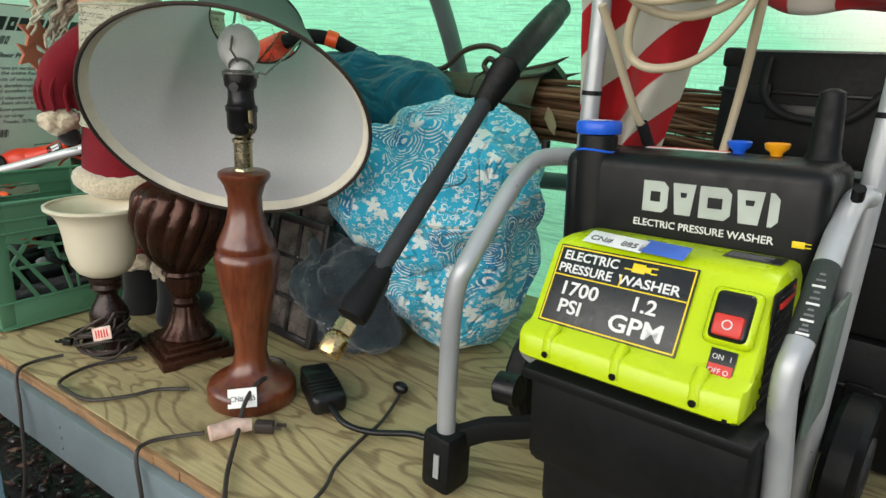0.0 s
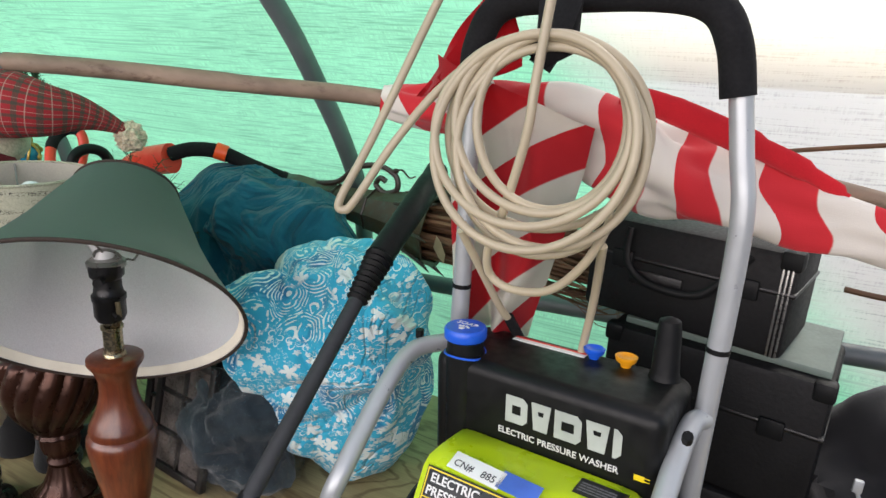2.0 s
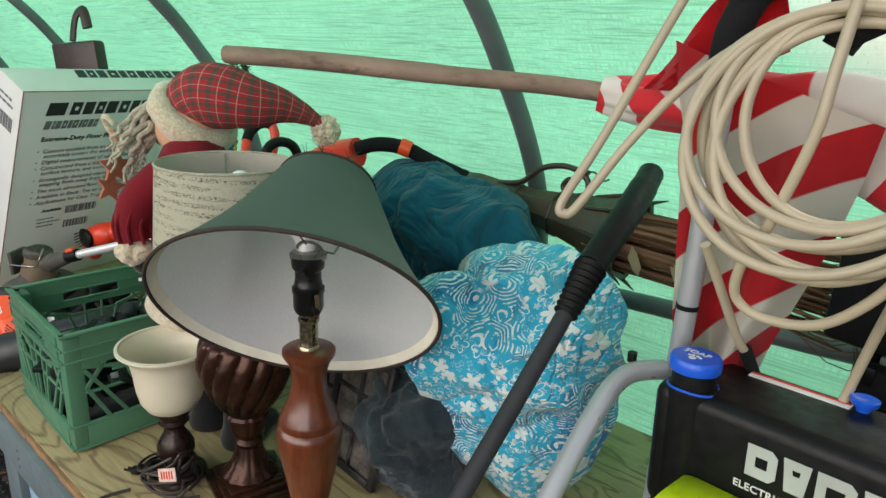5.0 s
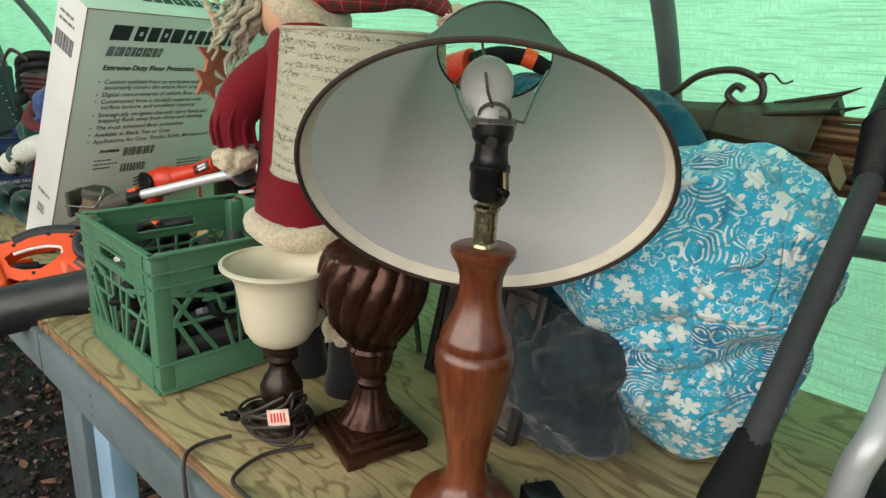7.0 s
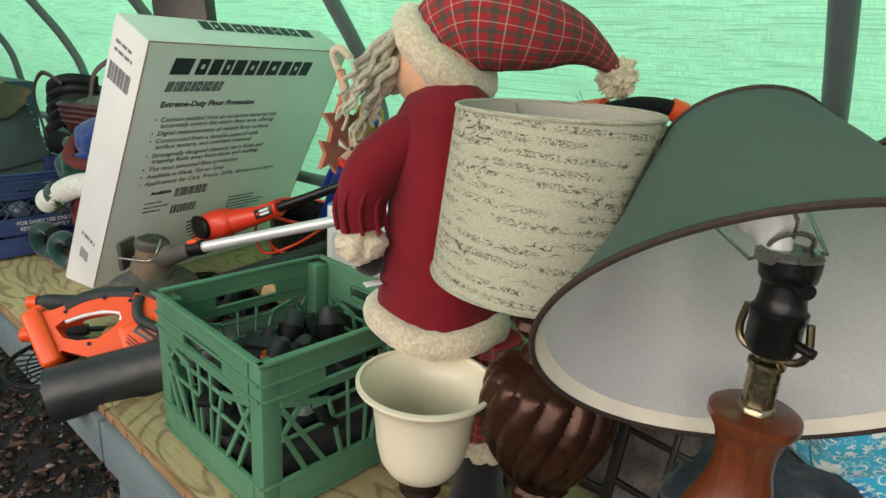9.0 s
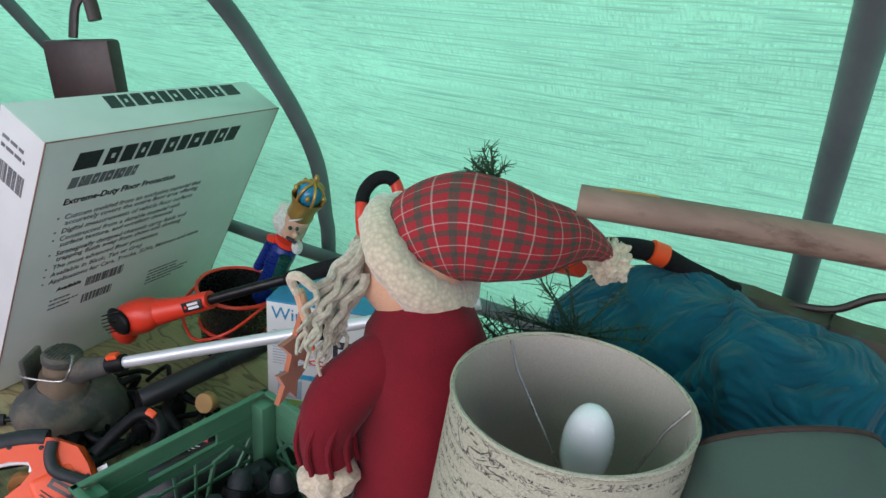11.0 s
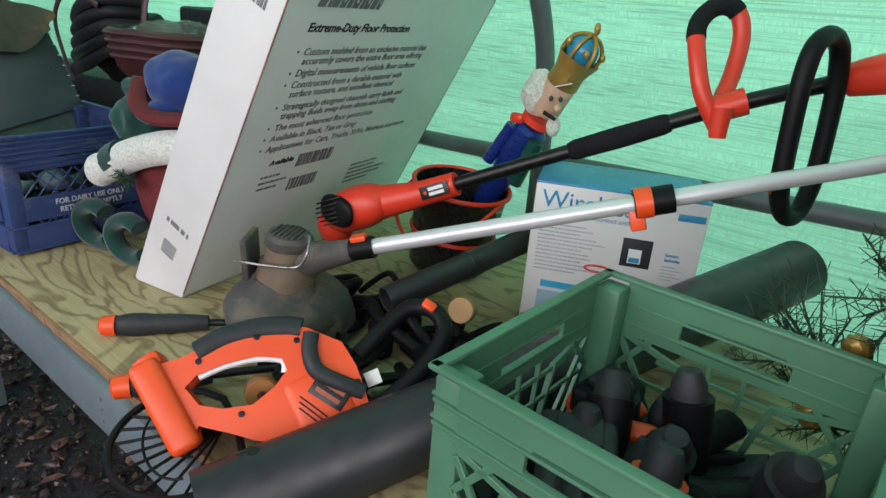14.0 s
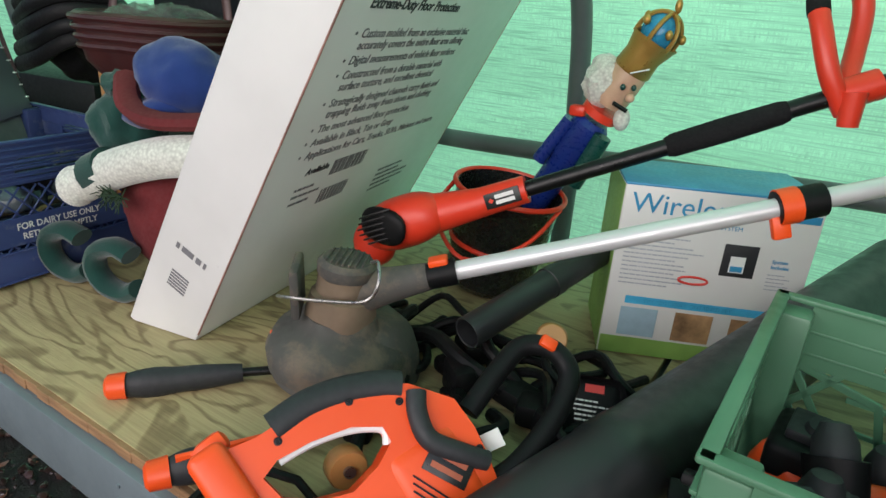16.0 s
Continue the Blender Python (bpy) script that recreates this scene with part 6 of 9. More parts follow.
# wand
bm = bmesh.new()
sweep(bm, curve([(-0.2405, 0.748, 1.047), (-0.236, 0.87, 1.158), (-0.232, 0.985, 1.264)], 4), 0.0112, 16)
wand = thing("spray_wand", T(-0.235, 0.9, 1.0), "black pressure washer lance with a brass quick coupling", "spray wand")
part("lance", bm, DARKGREY, wand)
bm = sweep(bmesh.new(), [(-0.2425, 0.727, 1.0235), (-0.242, 0.738, 1.034), (-0.2405, 0.78, 1.072)], [0.018, 0.019, 0.0135], 20)
part("nozzle_body", bm, BLACKMATT, wand)
bm = bmesh.new()
d0, d1 = Vector((-0.2428, 0.722, 1.019)), Vector((-0.2435, 0.690, 0.990))
sweep(bm, [d0[:], d0.lerp(d1, 0.35)[:]], 0.0125, 6)
sweep(bm, [d0.lerp(d1, 0.4)[:], d0.lerp(d1, 0.5)[:], d0.lerp(d1, 0.55)[:], d0.lerp(d1, 0.9)[:], d0.lerp(d1, 1)[:]], [0.011, 0.0145, 0.0145, 0.0145, 0.0125], 24)
part("quick_coupling", bm, BRASSY, wand, "brass quick coupling")
bm = bmesh.new()
a, b = Vector((-0.232, 0.975, 1.255)), Vector((-0.237, 1.042, 1.303))
pp = [a.lerp(b, i / 18)[:] for i in range(19)]
sweep(bm, pp, [0.0125 + 0.007 * (i / 18) + (0.003 if i % 2 else -0.0015) for i in range(19)], 20)
part("ribbed_collar", bm, BLACKMATT, wand)
bm = sweep(bmesh.new(), curve([(-0.237, 1.04, 1.302), (-0.238, 1.08, 1.325), (-0.240, 1.13, 1.352), (-0.246, 1.19, 1.38), (-0.255, 1.24, 1.40)], 6), [0.02] * 10 + [0.0205] * 10 + [0.019] * 5, 20)
part("grip_tube", bm, BLACKMATT, wand)

# hose coil
hose = thing("pressure_hose", T(0.008, 0.965, 1.494), "beige high-pressure hose coiled and strapped to the washer's handle", "hose")
cc = Vector((0.003, 0.965, 1.494))
for k, (rx, rz, dx, dz, ph) in enumerate(((0.148, 0.142, -0.004, 0, 0), (0.140, 0.128, -0.008, 0.012, 0.3), (0.132, 0.136, 0.014, -0.004, 0.6), (0.124, 0.118, 0.002, 0.02, 0.9), (0.108, 0.112, 0.012, 0.022, 1.3), (0.138, 0.147, 0.008, -0.006, 1.8), (0.145, 0.133, 0.004, 0.008, 2.2))):
    pts = []
    for j in range(18):
        a = 2 * math.pi * j / 18
        q = 1 + 0.03 * math.sin(2 * a + ph * 3)
        pts.append((cc.x + dx + 0.755 * rx * q * math.cos(a), cc.y + 0.012 * math.sin(a + ph) + 0.0045 * (k - 3), cc.z + dz + 0.80 * rz * q * math.sin(a)))
    part("coil_loop", sweep(bmesh.new(), curve(pts, 5, True), 0.0052, 10, closed=True), HOSE, hose)
# loose runs
part("loose_run", sweep(bmesh.new(), curve([(-0.09, 0.985, 1.72), (-0.143, 1.0, 1.642), (-0.2, 0.955, 1.48), (-0.228, 0.93, 1.405), (-0.222, 0.93, 1.393), (-0.21, 0.935, 1.405), (-0.17, 0.96, 1.48), (-0.12, 0.985, 1.55), (-0.04, 0.975, 1.60), (0.03, 0.965, 1.605)], 8), 0.0053, 10), HOSE, hose)
part("loose_run", sweep(bmesh.new(), curve([(0.008, 0.96, 1.66), (0.0, 0.955, 1.56), (-0.005, 0.955, 1.50), (-0.03, 0.97, 1.41), (-0.05, 0.985, 1.36), (-0.05, 1.0, 1.325), (-0.02, 1.0, 1.312), (0.03, 0.99, 1.325), (0.07, 0.98, 1.37), (0.095, 0.972, 1.43)], 8), 0.0053, 10), HOSE, hose)
part("loose_run", sweep(bmesh.new(), curve([(-0.085, 0.98, 1.38), (-0.07, 1.02, 1.32), (-0.055, 1.06, 1.26), (-0.045, 1.08, 1.235)], 6), 0.0053, 10), HOSE, hose)
part("loose_run", sweep(bmesh.new(), curve([(0.085, 0.985, 1.39), (0.07, 1.05, 1.3), (0.055, 1.08, 1.2), (0.04, 1.1, 1.1)], 6), 0.0053, 10), HOSE, hose)
bm = sweep(bmesh.new(), [(-0.0475, 1.075, 1.243), (-0.037, 1.1, 1.205)], 0.0075, 14)
part("hose_end", bm, RUBBER, hose, "black hose ferrule")


# ---- flag on its pole ----
bm = bmesh.new()
sweep(bm, curve([(-0.862, 0.915, 1.536), (-0.7, 0.97, 1.534), (-0.5, 1.045, 1.526), (-0.29, 1.15, 1.515), (0.1, 1.27, 1.475), (0.42, 1.34, 1.42)], 10), [0.0145] * 20 + [0.0135] * 40, 14)
pole = thing("flag", T(0.0, 1.2, 1.2), "red and white striped flag rolled on a weathered wooden pole", "flag")
part("flag_pole", bm, POLEWOOD, pole, "weathered wooden pole with a worn orange tip")
bm = sweep(bmesh.new(), [(-0.838, 0.924, 1.536), (-0.80, 0.938, 1.5355)], 0.0147, 14)
part("pole_mark", bm, plain("orange_stain", (0.55, 0.25, 0.07), 0.7, var=0.4), pole, "worn orange patch")


def flag_roll():
    bm = bmesh.new()
    uvl = bm.loops.layers.uv.verify()
    path = curve([(-0.30, 1.135, 1.517), (-0.24, 1.155, 1.508), (-0.1, 1.18, 1.505), (0.015, 1.175, 1.498), (0.10, 1.175, 1.459), (0.17, 1.175, 1.440), (0.27, 1.175, 1.426), (0.37, 1.175, 1.410), (0.6, 1.19, 1.36)], 12)
    rad = lambda s: 0.020 + 0.036 * min(1, s * 2.2) - 0.075 * max(0, s - 0.52)
    n, seg = len(path), 40
    rings = []
    for i, p in enumerate(path):
        s = i / (n - 1)
        d = (path[min(i + 1, n - 1)] - path[max(i - 1, 0)]).normalized()
        side = d.cross(Vector((0, 0, 1))).normalized()
        up = side.cross(d)
        ring = []
        for j in range(seg):
            a = 2 * math.pi * j / seg
            r = rad(s) * (1 + 0.20 * math.sin(3 * a + s * 14) + 0.10 * noise.noise(Vector((s * 14, a * 1.3, 0))) + 0.05 * math.sin(7 * a - s * 20))
            ring.append(bm.verts.new(p + side * math.cos(a) * r * 0.8 + up * math.sin(a) * r * 1.05))
        rings.append(ring)
    for i in range(n - 1):
        for j in range(seg):
            f = bm.faces.new((rings[i][j], rings[i][(j + 1) % seg], rings[i + 1][(j + 1) % seg], rings[i + 1][j]))
            for lp, (ii, jj) in zip(f.loops, ((i, j), (i, j + 1), (i + 1, j + 1), (i + 1, j))):
                lp[uvl].uv = (jj / seg, ii / n * 6.4 + 0.45 + jj / seg + 0.06 * math.sin(6.3 * jj / seg * 3))
    part("flag_roll", bm, FLAG, pole, "twisted roll of red and white striped cloth")


flag_roll()


def flag_drape():
    bm = bmesh.new()
    uvl = bm.loops.layers.uv.verify()
    nu, nv = 60, 60
    tl, tr, bl, br = Vector((-0.20, 1.115, 1.585)), Vector((0.03, 1.12, 1.505)), Vector((-0.125, 1.125, 1.20)), Vector((-0.04, 1.13, 1.175))
    g = []
    for i in range(nu + 1):
        row = []
        for j in range(nv + 1):
            u, v = i / nu, j / nv
            uu = u
            p = (tl.lerp(tr, uu)).lerp(bl.lerp(br, uu), v)
            p = p + Vector((0, -0.028 * math.sin(u * 8.5 + v * 2.2) * (0.3 + v) - 0.03 * (1 - v) * math.sin(math.pi * u), 0))
            p += Vector((0.02 * math.sin(v * 5) * (0.3), 0.012 * noise.noise(Vector((u * 5, v * 5, 2))), -0.05 * math.sin(math.pi * u) * v * 0.3))
            row.append(bm.verts.new(p))
        g.append(row)
    for i in range(nu):
        for j in range(nv):
            f = bm.faces.new((g[i][j], g[i + 1][j], g[i + 1][j + 1], g[i][j + 1]))
            for lp, (ii, jj) in zip(f.loops, ((i, j), (i + 1, j), (i + 1, j + 1), (i, j + 1))):
                u, v = ii / nu, jj / nv
                lp[uvl].uv = (u, v * 3.3 + u * 1.9 + 0.25 * math.sin(u * 2.4 + v * 2.6))
    bmesh.ops.solidify(bm, geom=list(bm.faces), thickness=0.0015)
    part("flag_drape", bm, FLAG, pole, "hanging folds of red and white striped cloth")


flag_drape()
bm = bmesh.new()
rw = []
for i in range(15):
    u = i / 14
    top = Vector((-0.235, 1.12, 1.525)).lerp(Vector((-0.10, 1.10, 1.70)), u)
    low = Vector((-0.20, 1.115, 1.525)).lerp(Vector((-0.07, 1.10, 1.575)), u)
    rw.append([bm.verts.new(top.lerp(low, k / 6) + Vector((0, 0.010 * math.sin(9 * u + k * 1.1), 0))) for k in range(7)])
for a_, b_ in zip(rw[:-1], rw[1:]):
    for k in range(6):
        bm.faces.new((a_[k], b_[k], b_[k + 1], a_[k + 1]))
bmesh.ops.solidify(bm, geom=list(bm.faces), thickness=0.0015)
ff = sweep(bmesh.new(), curve([(0.05, 1.15, 1.545), (0.10, 1.145, 1.538), (0.18, 1.145, 1.512), (0.26, 1.15, 1.482), (0.32, 1.155, 1.452)], 8), [0.016] * 10 + [0.017] * 10 + [0.013] * 6 + [0.009] * 5 + [0.004] * 2, 12, flat=0.35)
part("flag_fold", ff, cloth("red_fold_cloth", (0.50, 0.012, 0.02), 0.2), pole, "thin red folded edge lying along the rolled flag")
part("flag_corner", bm, cloth("red_flag_cloth", (0.50, 0.012, 0.02), 0.2), pole, "folded red corner of the flag")
bm = bmesh.new()
sweep(bm, curve([(0.25, 1.45, 1.47), (0.33, 1.45, 1.485), (0.42, 1.44, 1.50), (0.5, 1.44, 1.505)], 6), [0.004] * 12 + [0.006] * 10, 6)
sweep(bm, curve([(0.38, 1.45, 1.265), (0.42, 1.45, 1.262), (0.45, 1.45, 1.262)], 6), 0.005, 6)
solo("dry_twig", bm, TWIG, "dry seedy twig poking out behind the flag", "twig")


# ---- standing doll ----
def doll():
    cx, cy = -1.025, 0.935
    bm = bmesh.new()
    W = T(cx, cy, 0.014) @ R(-25)
    S = Matrix.Diagonal((0.86, 0.76, 1, 1))
    fold = lambda a, z: 1 + 0.025 * math.sin(5 * a + z * 9)
    lathe(bm, [(0.06, 1.0), (0.112, 1.02), (0.115, 1.05), (0.109, 1.10), (0.101, 1.16), (0.097, 1.22), (0.097, 1.28), (0.09, 1.32), (0.07, 1.35), (0.04, 1.37), (0.03, 1.375)], W @ S, 48, 0, fold)
    hem = [(W @ S @ Vector((0.115 * math.cos(a), 0.115 * math.sin(a), 1.035 + 0.004 * math.sin(3 * a))))[:] for a in (2 * math.pi * j / 40 for j in range(40))]
    sweep(bm, hem, [0.021 + 0.004 * noise.noise(Vector((j * 0.9, 1, 1))) for j in range(40)], 12, True, 1)
    # arms
    for pts, cuff in ((((-1.04, 0.897, 1.32), (-1.078, 0.860, 1.27), (-1.090, 0.838, 1.22), (-1.084, 0.838, 1.182)), (-1.082, 0.836, 1.162)), (((-0.97, 1.0, 1.31), (-0.925, 1.01, 1.25), (-0.92, 1.03, 1.19), (-0.925, 1.06, 1.15)), (-0.925, 1.06, 1.13))):
        sweep(bm, curve(pts, 6), [0.030, 0.033, 0.035, 0.036, 0.036, 0.037, 0.038, 0.038, 0.038, 0.037, 0.036, 0.034, 0.033, 0.031, 0.03, 0.03, 0.03, 0.03, 0.03], 16, mat=0)
        for q in range(9):
            an = 2 * math.pi * q / 9
            sp = curve(pts, 6)
            sweep(bm, [(p[0] + 0.0335 * math.cos(an), p[1] + 0.0335 * math.sin(an), p[2]) for p in sp[5:]], 0.0035, 6, mat=0)
        blob(bm, cuff, (0.036, 0.034, 0.026), sub=4, amp=0.007, freq=60, mat=1)
        blob(bm, (cuff[0] + 0.004, cuff[1] + 0.01, cuff[2] - 0.028), (0.022, 0.02, 0.02), sub=3, mat=5)
    # legs and boots
    for lx, ly in ((-1.045, 0.945), (-0.935, 0.955)):
        sweep(bm, [(lx, ly, 1.04), (lx, ly, 0.93), (lx, ly, 0.87)], [0.042, 0.038, 0.034], 18, mat=4)
        blob(bm, (lx, ly, 0.868), (0.047, 0.045, 0.024), sub=4, amp=0.008, freq=60, mat=1, seed=lx)
        sweep(bm, [(lx, ly, 0.86), (lx, ly, 0.80), (lx, ly, 0.765), (lx, ly, 0.7515)], [0.034, 0.036, 0.044, 0.042], 20, mat=5)
        blob(bm, (lx - 0.01, ly + 0.04, 0.775), (0.035, 0.055, 0.024), sub=3, mat=5, flat=0.752)
    # head, brim, hat
    blob(bm, (-1.06, 0.945, 1.395), (0.062, 0.060, 0.060), sub=4, mat=2)
    blob(bm, (-1.112, 0.915, 1.372), (0.014, 0.013, 0.015), sub=3, amp=0.002, freq=50, mat=3)
    A = Vector((0.62, 0.18, 0.75)).normalized()
    M = Matrix.Translation(Vector((-1.056, 0.957, 1.415))) @ A.to_track_quat("Z", "Y").to_matrix().to_4x4()
    n = 44
    rim = [(M @ Vector((0.064 * math.cos(a), 0.062 * math.sin(a), 0.0)))[:] for a in (2 * math.pi * j / n for j in range(n))]
    k0 = len(bm.verts)
    sweep(bm, rim, [0.024 + 0.003 * noise.noise(Vector((j * 1.3, 4, 2))) for j in range(n)], 18, True, 1)
    bm.verts.ensure_lookup_table()
    for v in bm.verts[k0:]:
        v.co += Vector((noise.noise(v.co * 130), noise.noise(v.co * 130 + Vector((9, 0, 0))), noise.noise(v.co * 130 + Vector((0, 9, 0))))) * 0.0045
    hat = curve([(-1.068, 0.955, 1.42), (-1.05, 0.96, 1.442), (-1.018, 0.972, 1.457), (-0.982, 0.992, 1.456), (-0.952, 1.02, 1.45), (-0.932, 1.06, 1.446), (-0.917, 1.095, 1.435), (-0.905, 1.125, 1.42), (-0.899, 1.14, 1.41)], 5)
    prof = [0.05, 0.058, 0.062, 0.059, 0.049, 0.036, 0.024, 0.015, 0.010]
    rr = [prof[min(i // 5, 8)] + (prof[min(i // 5 + 1, 8)] - prof[min(i // 5, 8)]) * (i % 5) / 5 for i in range(len(hat))]
    sweep(bm, hat, rr, 36, mat=4)
    blob(bm, (-0.899, 1.151, 1.398), (0.027, 0.027, 0.027), sub=5, amp=0.009, freq=110, mat=1)
    rng = random.Random(6)
    for k in range(46):
        v = Vector((rng.gauss(0, 1), rng.gauss(0, 1), rng.gauss(0, 1))).normalized()
        p = Vector((-0.899, 1.151, 1.398))
        sweep(bm, [p[:], (p + v * 0.033)[:]], [0.0018, 0.0008], 4, mat=1)
    # curls of the beard
    for k in range(26):
        u = rng.random()
        a = Vector((-1.09 + 0.016 * rng.uniform(-1, 1), 0.905 + 0.03 * rng.uniform(-1, 1), 1.44 - 0.05 * u))
        b = Vector((-1.100 + 0.012 * rng.uniform(-1, 1), 0.838 + 0.035 * rng.uniform(-1, 1), 1.29 + 0.07 * rng.random()))
        pts = []
        for i in range(9):
            t = i / 8
            p = a.lerp(b, t) + Vector((-0.008 * math.sin(math.pi * t), -0.006 * math.sin(math.pi * t), 0))
            p += Vector((math.sin(t * 22 + k), math.cos(t * 22 + k), 0)) * 0.0045
            pts.append(p[:])
        sweep(bm, curve(pts, 3), [0.0062 - 0.00018 * i for i in range(25)], 7, mat=3)
    # felt star, stick and tag
    m = frame_of((-1.128, 0.835, 1.318), (0.25, -0.96, 0.1), (0.0, 0.1, 1))
    st = []
    for j in range(10):
        r = 0.040 if j % 2 == 0 else 0.018
        st.append((r * math.sin(2 * math.pi * j / 10), r * math.cos(2 * math.pi * j / 10)))
    plate(bm, st, 0.006, m, mat=6)
    plate(bm, [(x * 0.8 + 0.004, y * 0.8 - 0.04) for x, y in st], 0.006, m @ R(12), mat=6)
    sweep(bm, [(-1.120, 0.84, 1.345), (-1.126, 0.83, 1.388)], 0.0065, 8, mat=2)
    sweep(bm, curve([(-1.123, 0.825, 1.388), (-1.125, 0.818, 1.407), (-1.108, 0.815, 1.415), (-1.098, 0.825, 1.402)], 5), 0.005, 8, mat=1)
    cuboid(bm, (0.016, 0.002, 0.024), frame_of((-1.060, 0.838, 1.110), (0.9, -0.4, 0), (-0.25, 0, 1)), 0.0005, mat=7)
    return solo("doll", bm, [SUEDE, FLEECE, SKIN, BEARD, PLAID, BOOT, STAR, TAG], "standing bearded cloth doll in a maroon coat and plaid cap", "doll")


doll()

rng = random.Random(21)
bm = bmesh.new()
for cx, cy, cz, s in ((-0.93, 1.17, 1.27, 0.10), (-0.98, 1.13, 1.22, 0.10), (-0.90, 1.20, 1.18, 0.09), (-1.03, 1.06, 1.49, 0.045), (-1.20, 1.12, 0.95, 0.10), (-1.14, 1.13, 1.05, 0.09), (-1.10, 1.17, 0.86, 0.11), (-1.05, 1.20, 0.98, 0.11), (-1.17, 1.20, 0.83, 0.10), (-1.02, 1.17, 1.10, 0.10)):
    for k in range(12):
        d = Vector((rng.uniform(-1, 1), rng.uniform(-1, 0.6), rng.uniform(-0.2, 1))).normalized()
        base = Vector((cx, cy, cz))
        tip = base + d * s
        sweep(bm, [base[:], tip[:]], [0.002, 0.001], 5)
        for j in range(26):
            p = base.lerp(tip, j / 26)
            q = Vector((rng.gauss(0, 1), rng.gauss(0, 1), rng.gauss(0, 1))).normalized() * s * 0.28 + d * s * 0.12
            sweep(bm, [p[:], (p + q)[:]], [0.0009, 0.0004], 3, cap=False)
sweep(bm, curve([(-0.95, 1.16, 0.752), (-0.98, 1.15, 1.0), (-0.94, 1.16, 1.24)], 4), 0.006, 6)
tagged(part("pine_garland", bm, PINE, kind="stuff"), "tufts of artificial pine needles behind the doll")


for x, y, z in ((-1.17, 1.09, 0.99), (-1.14, 1.08, 0.93), (-1.19, 1.08, 0.90), (-1.09, 1.10, 1.04)):
    bm = lathe(bmesh.new(), [(0.001, 0), (0.010, 0.003), (0.016, 0.012), (0.014, 0.024), (0.008, 0.034), (0.001, 0.038)], T(x, y, z) @ R(50, "X"), 20, mod=lambda a_, z_: 1 + 0.12 * math.sin(8 * a_ + z_ * 260))
    solo("pine_cone", bm, GOLD, "small gold-painted pine cone in the garland", "pine cone", "gold cones in the garland")


# ---- tall carton ----
def tall_carton():
    o = Vector((-1.868, 0.916, 1.403))
    Wd = Vector((-0.108, 0.633, 0.0)).normalized()
    Up = Vector((0.327, 0.084, 0.662)).normalized()
    M = frame_of(o[:], Wd[:], Up[:])
    if (M.to_3x3() @ Vector((0, 0, 1))).x < 0:
        raise ValueError
    t = thing("carton", M @ T(0, -0.71, -0.07), "tall white floor-mat carton with printed text, scuffed and leaning over", "carton")
    w, h, d = 0.643, 0.79, 0.125
    bm = cuboid(bmesh.new(), (w, h, d), M @ T(w / 2, -h / 2, -d / 2), 0.003)
    # the low corner is crushed flat on the table
    cut = bmesh.ops.bisect_plane(bm, geom=[*bm.verts, *bm.edges, *bm.faces], plane_co=(0, 0, 0.7522), plane_no=(0, 0, -1), clear_outer=True)
    bmesh.ops.holes_fill(bm, edges=[g for g in cut["geom_cut"] if isinstance(g, bmesh.types.BMEdge)])
    part("box_body", bm, CARDWHITE, t)
    bm = bmesh.new()
    for x in (0.0015, w - 0.0015):
        cuboid(bm, (0.003, 0.72, 0.003), M @ T(x, -0.36, -0.0015 + 0.0008), 0.001, segs=1)
    cuboid(bm, (w, 0.003, 0.003), M @ T(w / 2, -0.0012, -0.0008), 0.001, segs=1)
    part("box_edge", bm, plain("rubbed_edge", (0.3, 0.15, 0.12), 0.8, var=0.5), t, "worn reddish carton edge")
    F = M @ T(0, 0, 0.0006)

    def glyphs(bm, m, widths, x, hgt, slant=0.0):
        for i, wd in enumerate(widths):
            k = 0.0
            pts = [(x, 0), (x + wd * 0.8, 0), (x + wd * 0.8 + slant * hgt, hgt), (x + slant * hgt, hgt)]
            inner = [(x + wd * 0.3 + slant * hgt * 0.35, hgt * 0.35), (x + wd * 0.55 + slant * hgt * 0.35, hgt * 0.35), (x + wd * 0.55 + slant * hgt * 0.65, hgt * 0.65), (x + wd * 0.3 + slant * hgt * 0.65, hgt * 0.65)]
            plate(bm, pts, 0.0005, m, holes=[inner[::-1]] if i % 2 else ())
            x += wd
    bm = bmesh.new()
    glyphs(bm, F @ T(0, -0.079, 0), [0.066, 0.038, 0.038, 0.032, 0.042, 0.038, 0.032, 0.046, 0.038, 0.036, 0.042], 0.067, 0.042, 0.2)
    part("maker_mark", bm, INK, t, "row of heavy black emblem shapes")
    bm = bmesh.new()
    glyphs(bm, F @ T(0, -0.124, 0), [0.022, 0.010, 0.018, 0.018, 0.013, 0.02, 0.010, 0.018, 0.017, 0.013], 0.065, 0.027, 0.25)
    part("maker_mark", bm, GREYINK, t, "thin line of emblem shapes")
    words("box_writing", "Extreme-Duty Floor Protection", 0.022, F @ T(0.064, -0.166, 0), INK, t, bold=0.02, shear=0.15)
    lines = ["•  Custom molded from an exclusive material that", "    accurately covers the entire floor area offering", "•  Digital measurements of vehicle floor surfaces", "•  Constructed from a durable material with", "    surface texture, and excellent chemical", "•  Strategically designed channels carry fluids and", "    trapping fluids away from shoes and clothing",
             "•  The most advanced floor protection", "•  Available in Black, Tan or Grey", "•  Applications for Cars, Trucks, SUVs, Minivans and more"]
    ys = [-0.207, -0.224, -0.246, -0.268, -0.286, -0.311, -0.329, -0.353, -0.376, -0.399]
    for s, y in zip(lines, ys):
        words("box_writing", s, 0.0190, F @ T(0.058, y, 0), GREYINK, t, bold=0.004, shear=0.12)
    words("box_writing", "Available", 0.017, F @ T(0.10, -0.433, 0), INK, t, bold=0.02, shear=0.12)
